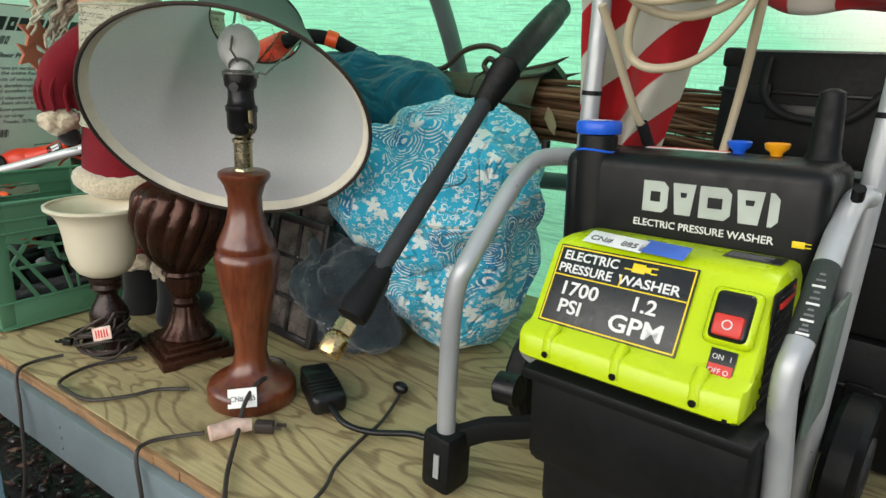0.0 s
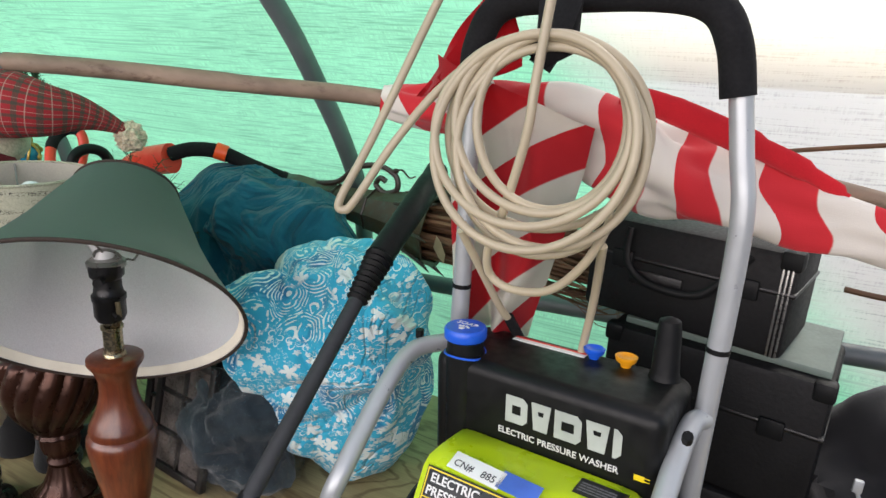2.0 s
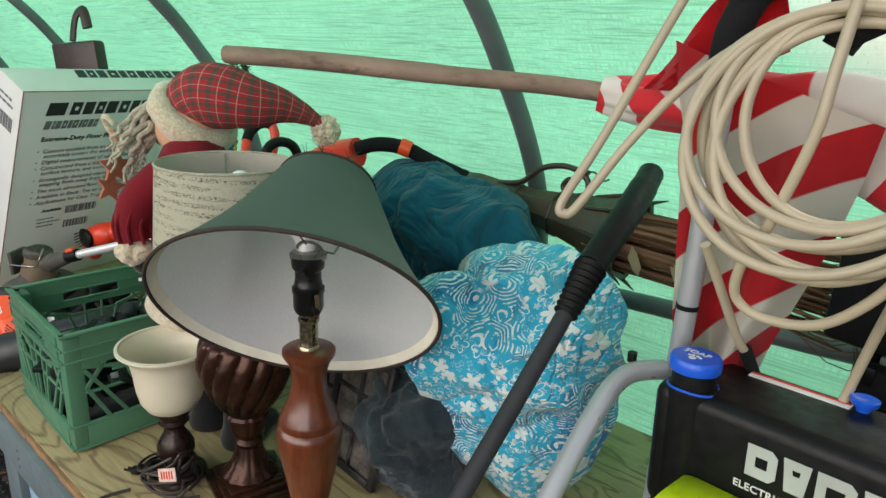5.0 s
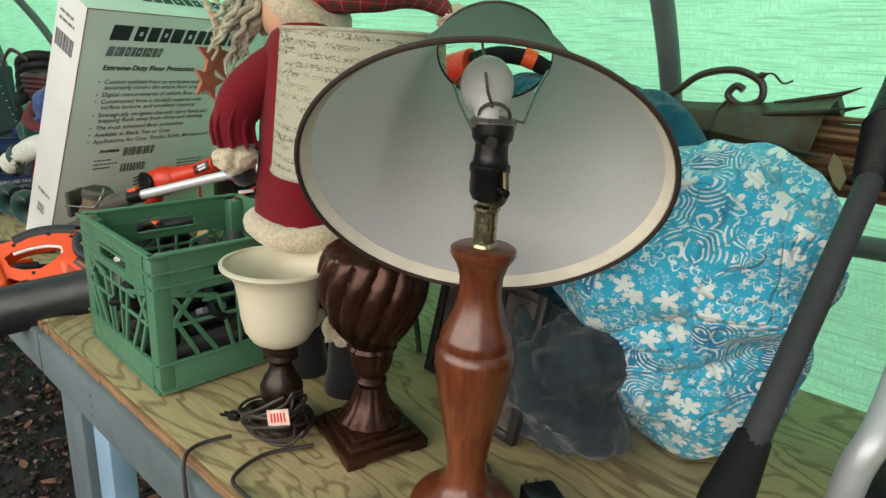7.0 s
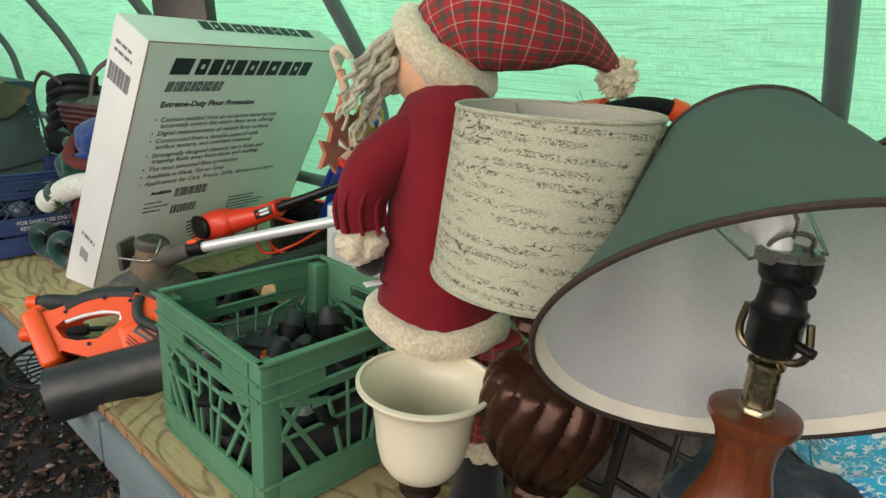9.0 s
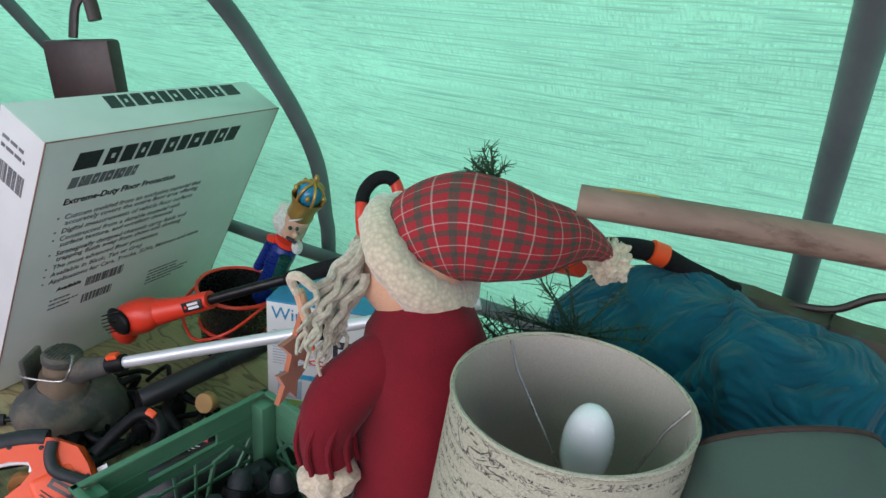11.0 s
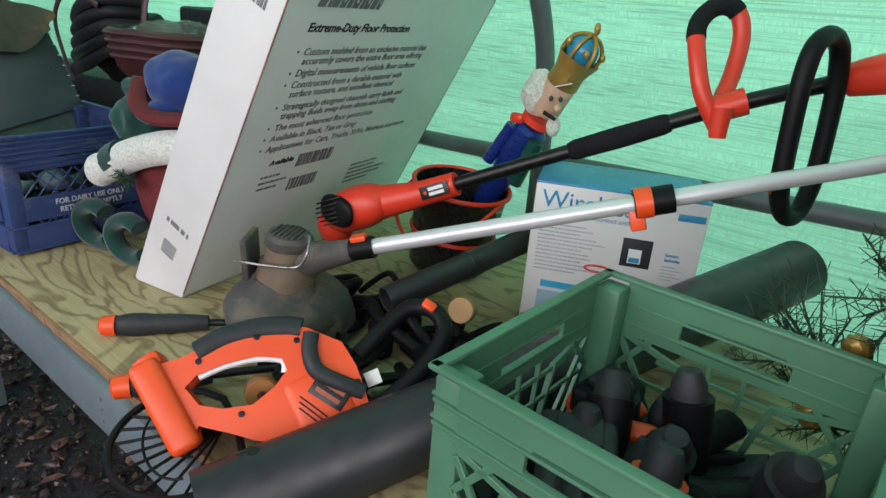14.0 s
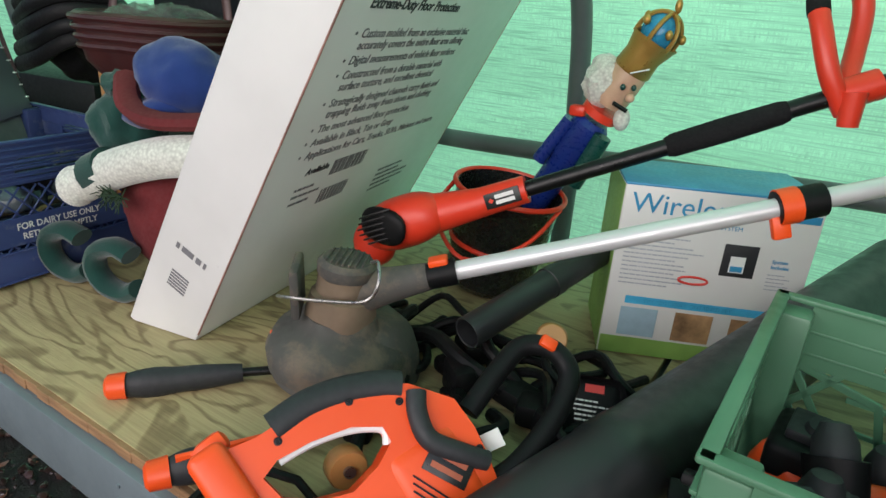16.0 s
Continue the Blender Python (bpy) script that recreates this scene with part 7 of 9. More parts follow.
    bm = bmesh.new()
    for x0, y0, n in ((0.176, -0.436, 22), (0.178, -0.495, 17)):
        xx = x0
        r2 = random.Random(int(-y0 * 1000))
        for j in range(n):
            ww = r2.choice((0.0015, 0.003, 0.0045))
            cuboid(bm, (ww, 0.03, 0.0005), F @ T(xx, y0, 0))
            xx += ww + 0.0018
    bars(bm, F @ T(0.37, -0.49, 0), 5, 0, 0.15, 0.005, 0.012, seed=3)
    bars(bm, F @ T(0.09, -0.46, 0), 3, 0, 0.08, 0.005, 0.014, seed=4)
    part("small_print", bm, GREYINK, t)
    # top face, lettering seen upside down
    Tp = M @ Matrix(((-1, 0, 0, w), (0, 0, 1, 0.0006), (0, 1, 0, -d), (0, 0, 0, 1)))
    bm = bmesh.new()
    glyphs(bm, M @ Matrix(((-1, 0, 0, 0.60), (0, 0, 1, 0.0006), (0, 1, 0, -0.115), (0, 0, 0, 1))), [0.056, 0.033, 0.033, 0.028, 0.036, 0.033, 0.028, 0.04, 0.033, 0.031, 0.036], 0.02, 0.042, 0.2)
    part("maker_mark", bm, INK, t)
    # end face
    E = M @ Matrix(((0, 0, -1, -0.0006), (0, 1, 0, 0), (1, 0, 0, -d), (0, 0, 0, 1)))
    bm = bmesh.new()
    xx = 0.015
    r2 = random.Random(9)
    while xx < 0.095:
        ww = r2.choice((0.0015, 0.003, 0.0045))
        cuboid(bm, (ww, 0.045, 0.0005), E @ T(xx, -0.13, 0))
        xx += ww + 0.002
    bars(bm, E @ T(0.02, -0.055, 0), 2, 0, 0.10, 0.008, 0.02, seed=14)
    bars(bm, E @ T(0.035, -0.60, 0), 1, 0, 0.06, 0.01, 0.01, seed=15)
    for j in range(6):
        cuboid(bm, (0.035, 0.003, 0.0005), E @ T(0.06, -0.645 - j * 0.0055, 0))
    part("end_print", bm, GREYINK, t)


tall_carton()


# ---- garden tools ----
def hedge_trimmer():
    o = Vector((-1.761, 0.792, 0.866))
    X, Y = Vector((0.808, 0.375, -0.454)), Vector((0.0, 0.771, 0.637))
    N = X.cross(Y)
    M = Matrix(((X.x, Y.x, N.x, o.x), (X.y, Y.y, N.y, o.y), (X.z, Y.z, N.z, o.z), (0, 0, 0, 1)))
    t = thing("hedge_trimmer", T(-1.76, 0.8, 0.77), "orange cordless hedge trimmer with dark grey grips, lying flat", "garden tool")
    rear = [(-0.149, -0.138), (-0.141, -0.122), (-0.123, -0.120), (-0.105, -0.097), (-0.082, -0.050), (-0.056, -0.016), (-0.025, 0.010), (0.0, 0.023), (0.05, 0.034), (0.083, 0.020), (0.112, 0.0), (0.136, -0.020), (0.119, -0.058), (0.088, -0.10), (0.034, -0.128), (0.003, -0.138), (-0.034, -0.152), (-0.03, -0.165)]
    hole = [(-0.078, -0.125), (-0.076, -0.105), (-0.057, -0.075), (-0.03, -0.044), (-0.002, -0.028), (0.013, -0.036), (0.013, -0.063), (0.004, -0.095), (-0.024, -0.12), (-0.05, -0.132)]
    bm = bmesh.new()
    for k, (th, z) in enumerate(((0.02, -0.024), (0.022, -0.002))):
        plate(bm, rear, th, M @ T(0, 0, z), 0, holes=[hole[::-1]])
    bmesh.ops.remove_doubles(bm, verts=bm.verts, dist=0.0005)
    cuboid(bm, (0.1, 0.09, 0.055), M @ T(0.075, -0.045, -0.004) @ R(-30), 0.018, segs=4)
    part("housing", bm, ORANGE, t, "orange moulded housing")
    bm = cuboid(bmesh.new(), (0.128, 0.038, 0.07), M @ T(-0.083, -0.156, -0.002) @ R(-24), 0.010, segs=3)
    cuboid(bm, (0.02, 0.03, 0.05), M @ T(-0.136, -0.124, -0.004) @ R(-20), 0.006)
    part("battery_base", bm, ORANGE, t)
    bm = sweep(bmesh.new(), [(M @ Vector(p))[:] for p in curve([(-0.095, -0.083, 0.006), (-0.078, -0.047, 0.006), (-0.052, -0.016, 0.006), (-0.022, 0.008, 0.006), (-0.005, 0.017, 0.006)], 6)], 0.0175, 14)
    part("grip_panel", bm, DARKGREY, t, "dark grey soft grip")
    bm = sweep(bmesh.new(), [(M @ Vector(p))[:] for p in curve([(0.01, 0.02, 0.022), (0.022, 0.0, 0.026), (0.045, -0.016, 0.027), (0.078, -0.012, 0.025), (0.112, -0.004, 0.018)], 6)], 0.009, 10, flat=1.2)
    part("grip_band", bm, DARKGREY, t, "dark grey band")
    bm = sweep(bmesh.new(), [(M @ Vector(p))[:] for p in curve([(-0.074, -0.105, 0.012), (-0.055, -0.074, 0.012), (-0.028, -0.045, 0.012), (0.0, -0.029, 0.012), (0.012, -0.040, 0.012)], 6)], 0.005, 8)
    part("trigger_bar", bm, BULB, t, "pale trigger bar")
    bm = cuboid(bmesh.new(), (0.05, 0.03, 0.0015), M @ T(0.076, -0.028, 0.0245) @ R(2), 0.0004)
    bd = part("maker_badge", bm, LABELBLACK, t, "black emblem plate")
    bm = bmesh.new()
    for k in (0.006, -0.006):
        cuboid(bm, (0.036, 0.006, 0.0006), M @ T(0.076, -0.028 + k, 0.0255) @ R(2))
    part("badge_mark", bm, plain("copper_print", (0.4, 0.1, 0.05), 0.5), bd)
    bm = bmesh.new()
    for j in range(3):
        cuboid(bm, (0.045 - 0.008 * j, 0.0018, 0.001), M @ T(0.07, -0.055 - 0.006 * j, 0.0243) @ R(-2))
    part("vent", bm, BLACK, t)
    bm = bmesh.new()
    for x, y in ((0.0, 0.002), (-0.045, -0.024), (-0.085, -0.09), (0.045, -0.055), (0.0, -0.112), (0.115, -0.05), (0.098, 0.003), (-0.12, -0.128)):
        lathe(bm, [(0.0042, 0), (0.0042, 0.001), (0.0022, 0.0012), (0.0018, -0.001)], M @ T(x, y, 0.0205), 12)
    part("screw", bm, BLACK, t)
    bm = sweep(bmesh.new(), [(M @ Vector(p))[:] for p in curve([(0.125, -0.03, 0.0), (0.147, 0.013, 0.01), (0.162, 0.079, 0.012), (0.158, 0.128, 0.01), (0.130, 0.146, 0.0), (0.100, 0.133, -0.008), (0.088, 0.097, -0.01), (0.077, 0.035, -0.01)], 7)], 0.0125, 14)
    part("front_handle", bm, BLACKMATT, t, "black looped front handle")
    bm = cuboid(bmesh.new(), (0.02, 0.014, 0.01), M @ T(0.12, 0.146, 0.012), 0.003)
    part("handle_button", bm, ORANGE, t)
    bm = cuboid(bmesh.new(), (0.02, 0.022, 0.001), M @ T(0.112, 0.02, 0.004) @ R(-35) @ R(25, "X"), 0.0003)
    part("tag", bm, TAG, t, "white paper tag")
    bm = cuboid(bmesh.new(), (0.2, 0.04, 0.012), M @ T(0.19, -0.14, -0.02) @ R(-28), 0.003)
    part("blade_cover", bm, BLACKMATT, t)


hedge_trimmer()


def fan_guard():
    c = Vector((-1.797, 0.662, 0.768))
    m = Matrix.Translation(c) @ R(-22) @ R(4, "X") @ Matrix.Diagonal((1.2, 0.85, 1, 1))
    bm = bmesh.new()
    t = thing("blade_guard", Matrix.Translation(c), "black fan-shaped plastic guard with radiating ribs overhanging the table edge", "garden tool")
    arc = [(0.09 * math.cos(math.radians(a)), -0.02 + 0.105 * math.sin(math.radians(a)), 0) for a in range(170, 371, 10)]
    loop = [(0.05, 0.05, 0)] + [(-0.05, 0.05, 0)] + arc
    sweep(bm, [(m @ Vector(p))[:] for p in curve(loop, 2, True)], 0.0052, 8, True)
    part("guard_rim", bm, BLACKMATT, t)
    bm = bmesh.new()
    for a in range(190, 360, 16):
        p = Vector((0.088 * math.cos(math.radians(a)), -0.02 + 0.103 * math.sin(math.radians(a)), 0))
        sweep(bm, [(m @ Vector((0.0, 0.04, 0.004)))[:], (m @ p)[:]], 0.0022, 6)
    for r in (0.4, 0.7):
        sweep(bm, [(m @ Vector((0.09 * r * math.cos(math.radians(a)), 0.01 - 0.105 * r * 0.6 + 0.105 * r * 0.6 * math.sin(math.radians(a)), 0.002)))[:] for a in range(180, 361, 15)], 0.0018, 6)
    part("guard_rib", bm, BLACKMATT, t)


fan_guard()


def shear(name, p0, p1, p2, label):
    t = thing("garden_shear", T(*p0), label, "garden tool", "garden shears")
    a, b, c = Vector(p0), Vector(p1), Vector(p2)
    d = (b - a).normalized()
    part("grip", sweep(bmesh.new(), curve([(a + d * 0.012)[:], a.lerp(b, 0.3)[:], a.lerp(b, 0.6)[:], b[:]], 4), [0.016, 0.017, 0.019, 0.0205, 0.021, 0.0205, 0.019, 0.018, 0.0185, 0.0175, 0.016, 0.0145, 0.013], 14, flat=0.85), DARKGREY, t, "dark grey handle grip")
    part("end_cap", sweep(bmesh.new(), [(a - d * 0.012)[:], (a - d * 0.008)[:], (a + d * 0.014)[:]], [0.011, 0.0165, 0.018], 14), ORANGE, t, "orange end cap")
    part("arm", sweep(bmesh.new(), [b[:], c[:]], 0.0065, 10), BLACK, t)


shear("a", (-2.15, 0.705, 0.768), (-2.05, 0.83, 0.768), (-1.93, 0.97, 0.765), "hedge shear with dark grey grips and orange caps")
shear("b", (-1.965, 0.640, 0.768), (-1.90, 0.745, 0.772), (-1.80, 0.93, 0.765), "hedge shear with an orange-edged grip under the trimmer")
bm = sweep(bmesh.new(), [(-1.95, 0.655, 0.786), (-1.90, 0.735, 0.79)], 0.006, 8, flat=0.7)
solo("shear_trim", bm, ORANGE, "orange plastic edging strip on the shear's grip", "garden tool")


def string_trimmer():
    a, b = Vector((-1.815, 0.978, 0.943)), Vector((-1.477, 1.179, 1.064))
    d = (b - a).normalized()
    t = thing("string_trimmer", T(-1.95, 0.93, 0.76), "dusty string trimmer head on a silver telescopic shaft with orange clamps", "garden tool")
    part("shaft", sweep(bmesh.new(), [(a - d * 0.01)[:], (b + d * 0.35)[:]], 0.0125, 18), SILVER, t, "silver aluminium shaft")
    part("shaft_collar", sweep(bmesh.new(), [(a - d * 0.03)[:], (a + d * 0.008)[:]], 0.018, 16), BLACKMATT, t)
    part("release_button", cuboid(bmesh.new(), (0.026, 0.02, 0.012), frame_of((a - d * 0.018 + Vector((0, 0, 0.018)))[:], d[:], (0, 1, 0.2)), 0.003), ORANGE, t, "orange release button")
    part("clamp", sweep(bmesh.new(), [(b - d * 0.005)[:], (b + d * 0.05)[:]], 0.021, 16), BLACKMATT, t)
    bm = sweep(bmesh.new(), [(b - d * 0.004)[:], (b + d * 0.02)[:]], 0.0228, 16)
    cuboid(bm, (0.022, 0.012, 0.03), frame_of((b + d * 0.008 + Vector((0, -0.008, -0.025)))[:], d[:], (0, 1, 0)), 0.003)
    part("clamp_lever", bm, ORANGE, t, "orange clamp lever")
    h = Vector((-1.945, 0.915, 0.875))
    up = Vector((0.1, 0.05, 1)).normalized()
    Mh = Matrix.Translation(h) @ up.to_track_quat("Z", "Y").to_matrix().to_4x4()
    bm = lathe(bmesh.new(), [(0.03, -0.105), (0.072, -0.10), (0.092, -0.085), (0.097, -0.06), (0.090, -0.045), (0.064, -0.03), (0.052, -0.02), (0.047, -0.01)], Mh, 48, mod=lambda a_, z: 1 + 0.04 * math.sin(3 * a_))
    part("spool_housing", bm, TRIMMERBODY, t, "dusty dark grey spool housing")
    bm = lathe(bmesh.new(), [(0.048, -0.02), (0.047, 0.0), (0.043, 0.02), (0.037, 0.024), (0.036, 0.048)], Mh, 40, mod=lambda a_, z: 1 + 0.02 * math.sin(4 * a_))
    part("motor_head", bm, TRIMMERDUST, t, "tan dust-caked motor neck")
    bm = lathe(bmesh.new(), [(0.035, 0.046), (0.039, 0.052), (0.039, 0.064), (0.033, 0.071), (0.006, 0.072)], Mh, 36)
    part("motor_cap", bm, TRIMMERBODY, t, "grey ribbed cap")
    for k in range(7):
        w = 0.058 * math.sqrt(1 - ((k - 3) / 4.2) ** 2)
        part("cap_rib", cuboid(bmesh.new(), (w, 0.003, 0.004), Mh @ T(0, -0.024 + k * 0.008, 0.0725), 0.0008, segs=1), TRIMMERBODY, t)
    part("back_plate", cuboid(bmesh.new(), (0.07, 0.012, 0.07), Mh @ T(-0.012, 0.060, 0.022) @ R(12) @ R(-8, "X"), 0.004), TRIMMERBODY, t)
    bm = sweep(bmesh.new(), [(h + Vector((0.01, 0.01, 0.02)))[:], (h + Vector((0.06, 0.03, 0.04)))[:], (a - d * 0.022)[:]], [0.034, 0.024, 0.0175], 18)
    part("neck", bm, TRIMMERBODY, t)
    bm = lathe(bmesh.new(), [(0.045, -0.018), (0.085, -0.026), (0.108, -0.045), (0.122, -0.075), (0.128, -0.105), (0.125, -0.105), (0.118, -0.075), (0.104, -0.047), (0.08, -0.03), (0.045, -0.024)], Mh @ T(0.008, -0.004, 0), 64, cap=False, mod=lambda a_, z: 0.72 + 0.30 * max(0, math.cos(a_ + 0.5)) ** 0.8)
    part("shield", bm, TRIMMERBODY, t, "dusty curved grass shield")
    bm = sweep(bmesh.new(), curve([(-2.015, 0.865, 0.885), (-1.98, 0.85, 0.90), (-1.93, 0.865, 0.905), (-1.885, 0.89, 0.91), (-1.872, 0.90, 0.935), (-1.885, 0.915, 0.955), (-1.90, 0.92, 0.95)], 6), 0.0024, 8)
    part("wire_guard", bm, WIRE, t, "bent wire edge guard")
    bm = cuboid(bmesh.new(), (0.022, 0.006, 0.014), frame_of((-2.005, 0.852, 0.835), (0.8, -0.5, -0.1), (0, 0, 1)), 0.003)
    part("end_cap", bm, ORANGE, t)


string_trimmer()


def pole_saw():
    a, b, c = Vector((-2.0, 1.115, 0.93)), Vector((-1.87, 1.185, 0.985)), Vector((-1.437, 1.356, 1.196))
    d = (c - b).normalized()
    t = thing("pole_trimmer", T(-2.0, 1.12, 0.85), "red and black cordless pole trimmer with a looped front handle", "garden tool")
    bm = blob(bmesh.new(), (a + d * 0.01)[:], (0.072, 0.042, 0.045), frame_of((0, 0, 0), d[:], (0, 0, 1)), sub=4, power=0.85)
    sweep(bm, [(a + d * 0.03)[:], (b - d * 0.02)[:], (b + d * 0.055)[:]], [0.036, 0.024, 0.022], 18)
    blob(bm, (a + Vector((-0.045, -0.005, -0.045)))[:], (0.04, 0.03, 0.04), sub=3)
    part("motor_housing", bm, RED, t, "red motor housing")
    bm = bmesh.new()
    F = frame_of((a + Vector((-0.002, -0.050, 0.004)))[:], d[:], (0, 0.1, 1))
    part("vent_panel", blob(bmesh.new(), (a + Vector((-0.002, -0.040, 0.004)))[:], (0.043, 0.010, 0.030), sub=3, power=0.8), BLACKMATT, t, "black rounded vent panel")
    for k in range(6):
        cuboid(bm, (0.076 - abs(k - 2.5) * 0.009, 0.003, 0.006), F @ T(0, -0.02 + k * 0.0085, 0), 0.001)
    part("vent", bm, BLACK, t, "black ribbed vent")
    F = frame_of((b + d * 0.018 + Vector((0.008, -0.0225, 0.003)))[:], d[:], (0, 0.1, 1))
    bd = part("maker_badge", cuboid(bmesh.new(), (0.056, 0.024, 0.003), F, 0.0008), LABELBLACK, t, "black emblem plate")
    bm = bmesh.new()
    for k in (0.0045, -0.0045):
        cuboid(bm, (0.03, 0.006, 0.001), F @ T(0.004, k, 0.0016))
    part("badge_mark", bm, LABELWHITE, bd)
    part("badge_diamond", cuboid(bmesh.new(), (0.006, 0.006, 0.001), F @ T(-0.018, 0, 0.0016) @ R(45)), RED, bd)
    e = Vector((-1.30, 1.42, 1.25))
    part("pole", sweep(bmesh.new(), curve([(b + d * 0.05)[:], b.lerp(c, 0.5)[:], c[:], e[:]], 4), 0.0125, 16), BLACK, t, "black pole")
    q0, q1 = b.lerp(c, 0.52), b.lerp(c, 0.84)
    part("foam_sleeve", sweep(bmesh.new(), [q0[:], (q0 + d * 0.01)[:], q0.lerp(q1, 0.5)[:], (q1 - d * 0.01)[:], q1[:]], [0.014, 0.017, 0.018, 0.0165, 0.014], 18), RUBBER, t)
    bm = sweep(bmesh.new(), [(c - d * 0.03)[:], (c + d * 0.03)[:]], 0.021, 14)
    sweep(bm, [(c + Vector((0.0, -0.018, 0.0)))[:], (c + Vector((0.004, -0.02, -0.045)))[:]], [0.017, 0.013], 12)
    part("handle_clamp", bm, RED, t, "red ribbed clamp")
    lp = [(-1.487, 1.345, 1.14), (-1.497, 1.335, 1.20), (-1.520, 1.345, 1.265), (-1.537, 1.37, 1.31), (-1.525, 1.40, 1.338), (-1.500, 1.42, 1.335), (-1.483, 1.42, 1.30), (-1.478, 1.40, 1.24), (-1.480, 1.37, 1.19), (-1.483, 1.355, 1.16)]
    lp = [(x + 0.028 + max(0, 1.2 - z) * 0.3, y, z + max(0, 1.25 - z) * 0.25) for x, y, z in lp]
    pts = curve(lp, 6)
    part("loop_handle", sweep(bmesh.new(), pts, 0.0135, 14), RED, t, "red loop handle")
    part("loop_grip", sweep(bmesh.new(), pts[15:32], 0.0148, 14), RUBBER, t, "black rubber grip")
    bm = bmesh.new()
    r0 = [e, Vector((-1.24, 1.405, 1.27)), Vector((-1.12, 1.36, 1.30)), Vector((-1.0, 1.33, 1.325))]
    sweep(bm, curve([p[:] for p in r0], 6), [0.018] + [0.024 + 0.0012 * i for i in range(12)] + [0.036] * 6, 14, flat=0.7)
    part("rear_housing", bm, RED, t, "red rear housing")
    bm = sweep(bmesh.new(), curve([(-1.0, 1.33, 1.335), (-0.95, 1.35, 1.35), (-0.90, 1.385, 1.345), (-0.85, 1.43, 1.315), (-0.78, 1.47, 1.285)], 7), 0.017, 14)
    part("rear_grip", bm, RUBBER, t, "black rear grip")
    part("lock_button", sweep(bmesh.new(), [(-0.905, 1.375, 1.35), (-0.885, 1.39, 1.342)], 0.0195, 14), ORANGE, t)


pole_saw()

# D-shaped handle of the string trimmer's shaft
hc, hu = Vector((-1.316, 1.345, 1.18)), Vector((0.27, 0.96, 0)) * 0.05
bm = sweep(bmesh.new(), curve([(hc + hu * u_ + Vector((0.06 * (v_ - 0.02) * -1, 0, v_)))[:] for u_, v_ in ((-1, -0.07), (-1.05, 0), (-1.0, 0.07), (-0.7, 0.115), (0, 0.13), (0.7, 0.115), (1.0, 0.07), (1.05, 0), (0.95, -0.07), (0.5, -0.115), (-0.1, -0.125), (-0.7, -0.105))], 6, True), 0.0135, 14, True)
dh = solo("loop_handle", bm, BLACKMATT, "black D-shaped auxiliary handle clamped on the trimmer's shaft", "garden tool")
part("handle_button", cuboid(bmesh.new(), (0.02, 0.02, 0.014), T(-1.326, 1.298, 1.10) @ R(20, "Y"), 0.003), ORANGE, dh)

# blower tubes
def tube_thing(p0, p1, r, label, open_end=True, collar=()):
    a, b = Vector(p0), Vector(p1)
    d = (b - a).normalized()
    L = (b - a).length
    m = Matrix.Translation(a) @ d.to_track_quat("Z", "Y").to_matrix().to_4x4()
    pr = [(r - 0.003, 0.12), (r - 0.003, 0.001), (r - 0.001, 0.0), (r, 0.002), (r, L * 0.32), (r + 0.0015, L * 0.322), (r + 0.0015, L * 0.36), (r, L * 0.362), (r * 1.03, L)]
    bm = lathe(bmesh.new(), pr, m, 48, cap=False)
    lathe(bm, [(0.001, 0.119), (r - 0.003, 0.12)], m, 48, cap=False)
    t = thing("blower_tube", m, label, "garden tool", "black blower tubes")
    part("barrel", bm, TUBE, t)
    return t, m


bt, bmx = tube_thing((-1.680, 0.595, 0.757), (-1.300, 1.55, 0.913), 0.053, "black plastic leaf blower tube lying across the tables' front edge")
bm = bmesh.new()
for dx, sz in ((0.0, (0.020, 0.006, 0.0015)),):
    cuboid(bm, sz, bmx @ T(0.018, 0.0505, 0.062) @ R(90, "X") @ R(70), 0.0005)
lathe(bm, [(0.007, 0), (0.007, 0.001)], bmx @ T(0.012, 0.0522, 0.07) @ R(-90, "X"), 14)
part("slot", bm, BLACK, bt)
bm = cuboid(bmesh.new(), (0.03, 0.02, 0.004), frame_of((-1.52, 0.97, 0.866), (0.36, 0.92, 0.12), (0.9, -0.36, 0)), 0.001)
part("tube_catch", bm, TUBE, bt)
tube_thing((-1.795, 1.0, 0.85), (-1.66, 1.50, 0.95), 0.023, "slim black nozzle tube among the garden tools")


# low dark clutter of tool parts on the table
def clutter(labels, seed, x0, x1, y0, y1, n, zmax):
    rng = random.Random(seed)
    for k in range(n):
        bm = bmesh.new()
        x, y = rng.uniform(x0, x1), rng.uniform(y0, y1)
        yaw = rng.uniform(0, 360)
        h = rng.uniform(0.02, zmax)
        m = T(x, y, 0.752 + h / 2) @ R(yaw)
        if rng.random() < 0.4:
            cuboid(bm, (rng.uniform(0.05, 0.12), rng.uniform(0.03, 0.06), h), m, min(0.012, h * 0.3))
            solo("garden_tool", bm, BLACKMATT, labels[0], "garden tool", "black tool parts on the table")
        else:
            L = rng.uniform(0.06, 0.13)
            sweep(bm, curve([(m @ Vector((-L, 0, -h / 2 + 0.012)))[:], (m @ Vector((-L * 0.3, 0.02, h * 0.3)))[:], (m @ Vector((L * 0.4, -0.02, h * 0.3)))[:], (m @ Vector((L, 0, -h / 2 + 0.012)))[:]], 4), rng.uniform(0.006, 0.012), 9)
            solo("garden_tool", bm, BLACKMATT, labels[1], "garden tool", "black tool parts on the table")


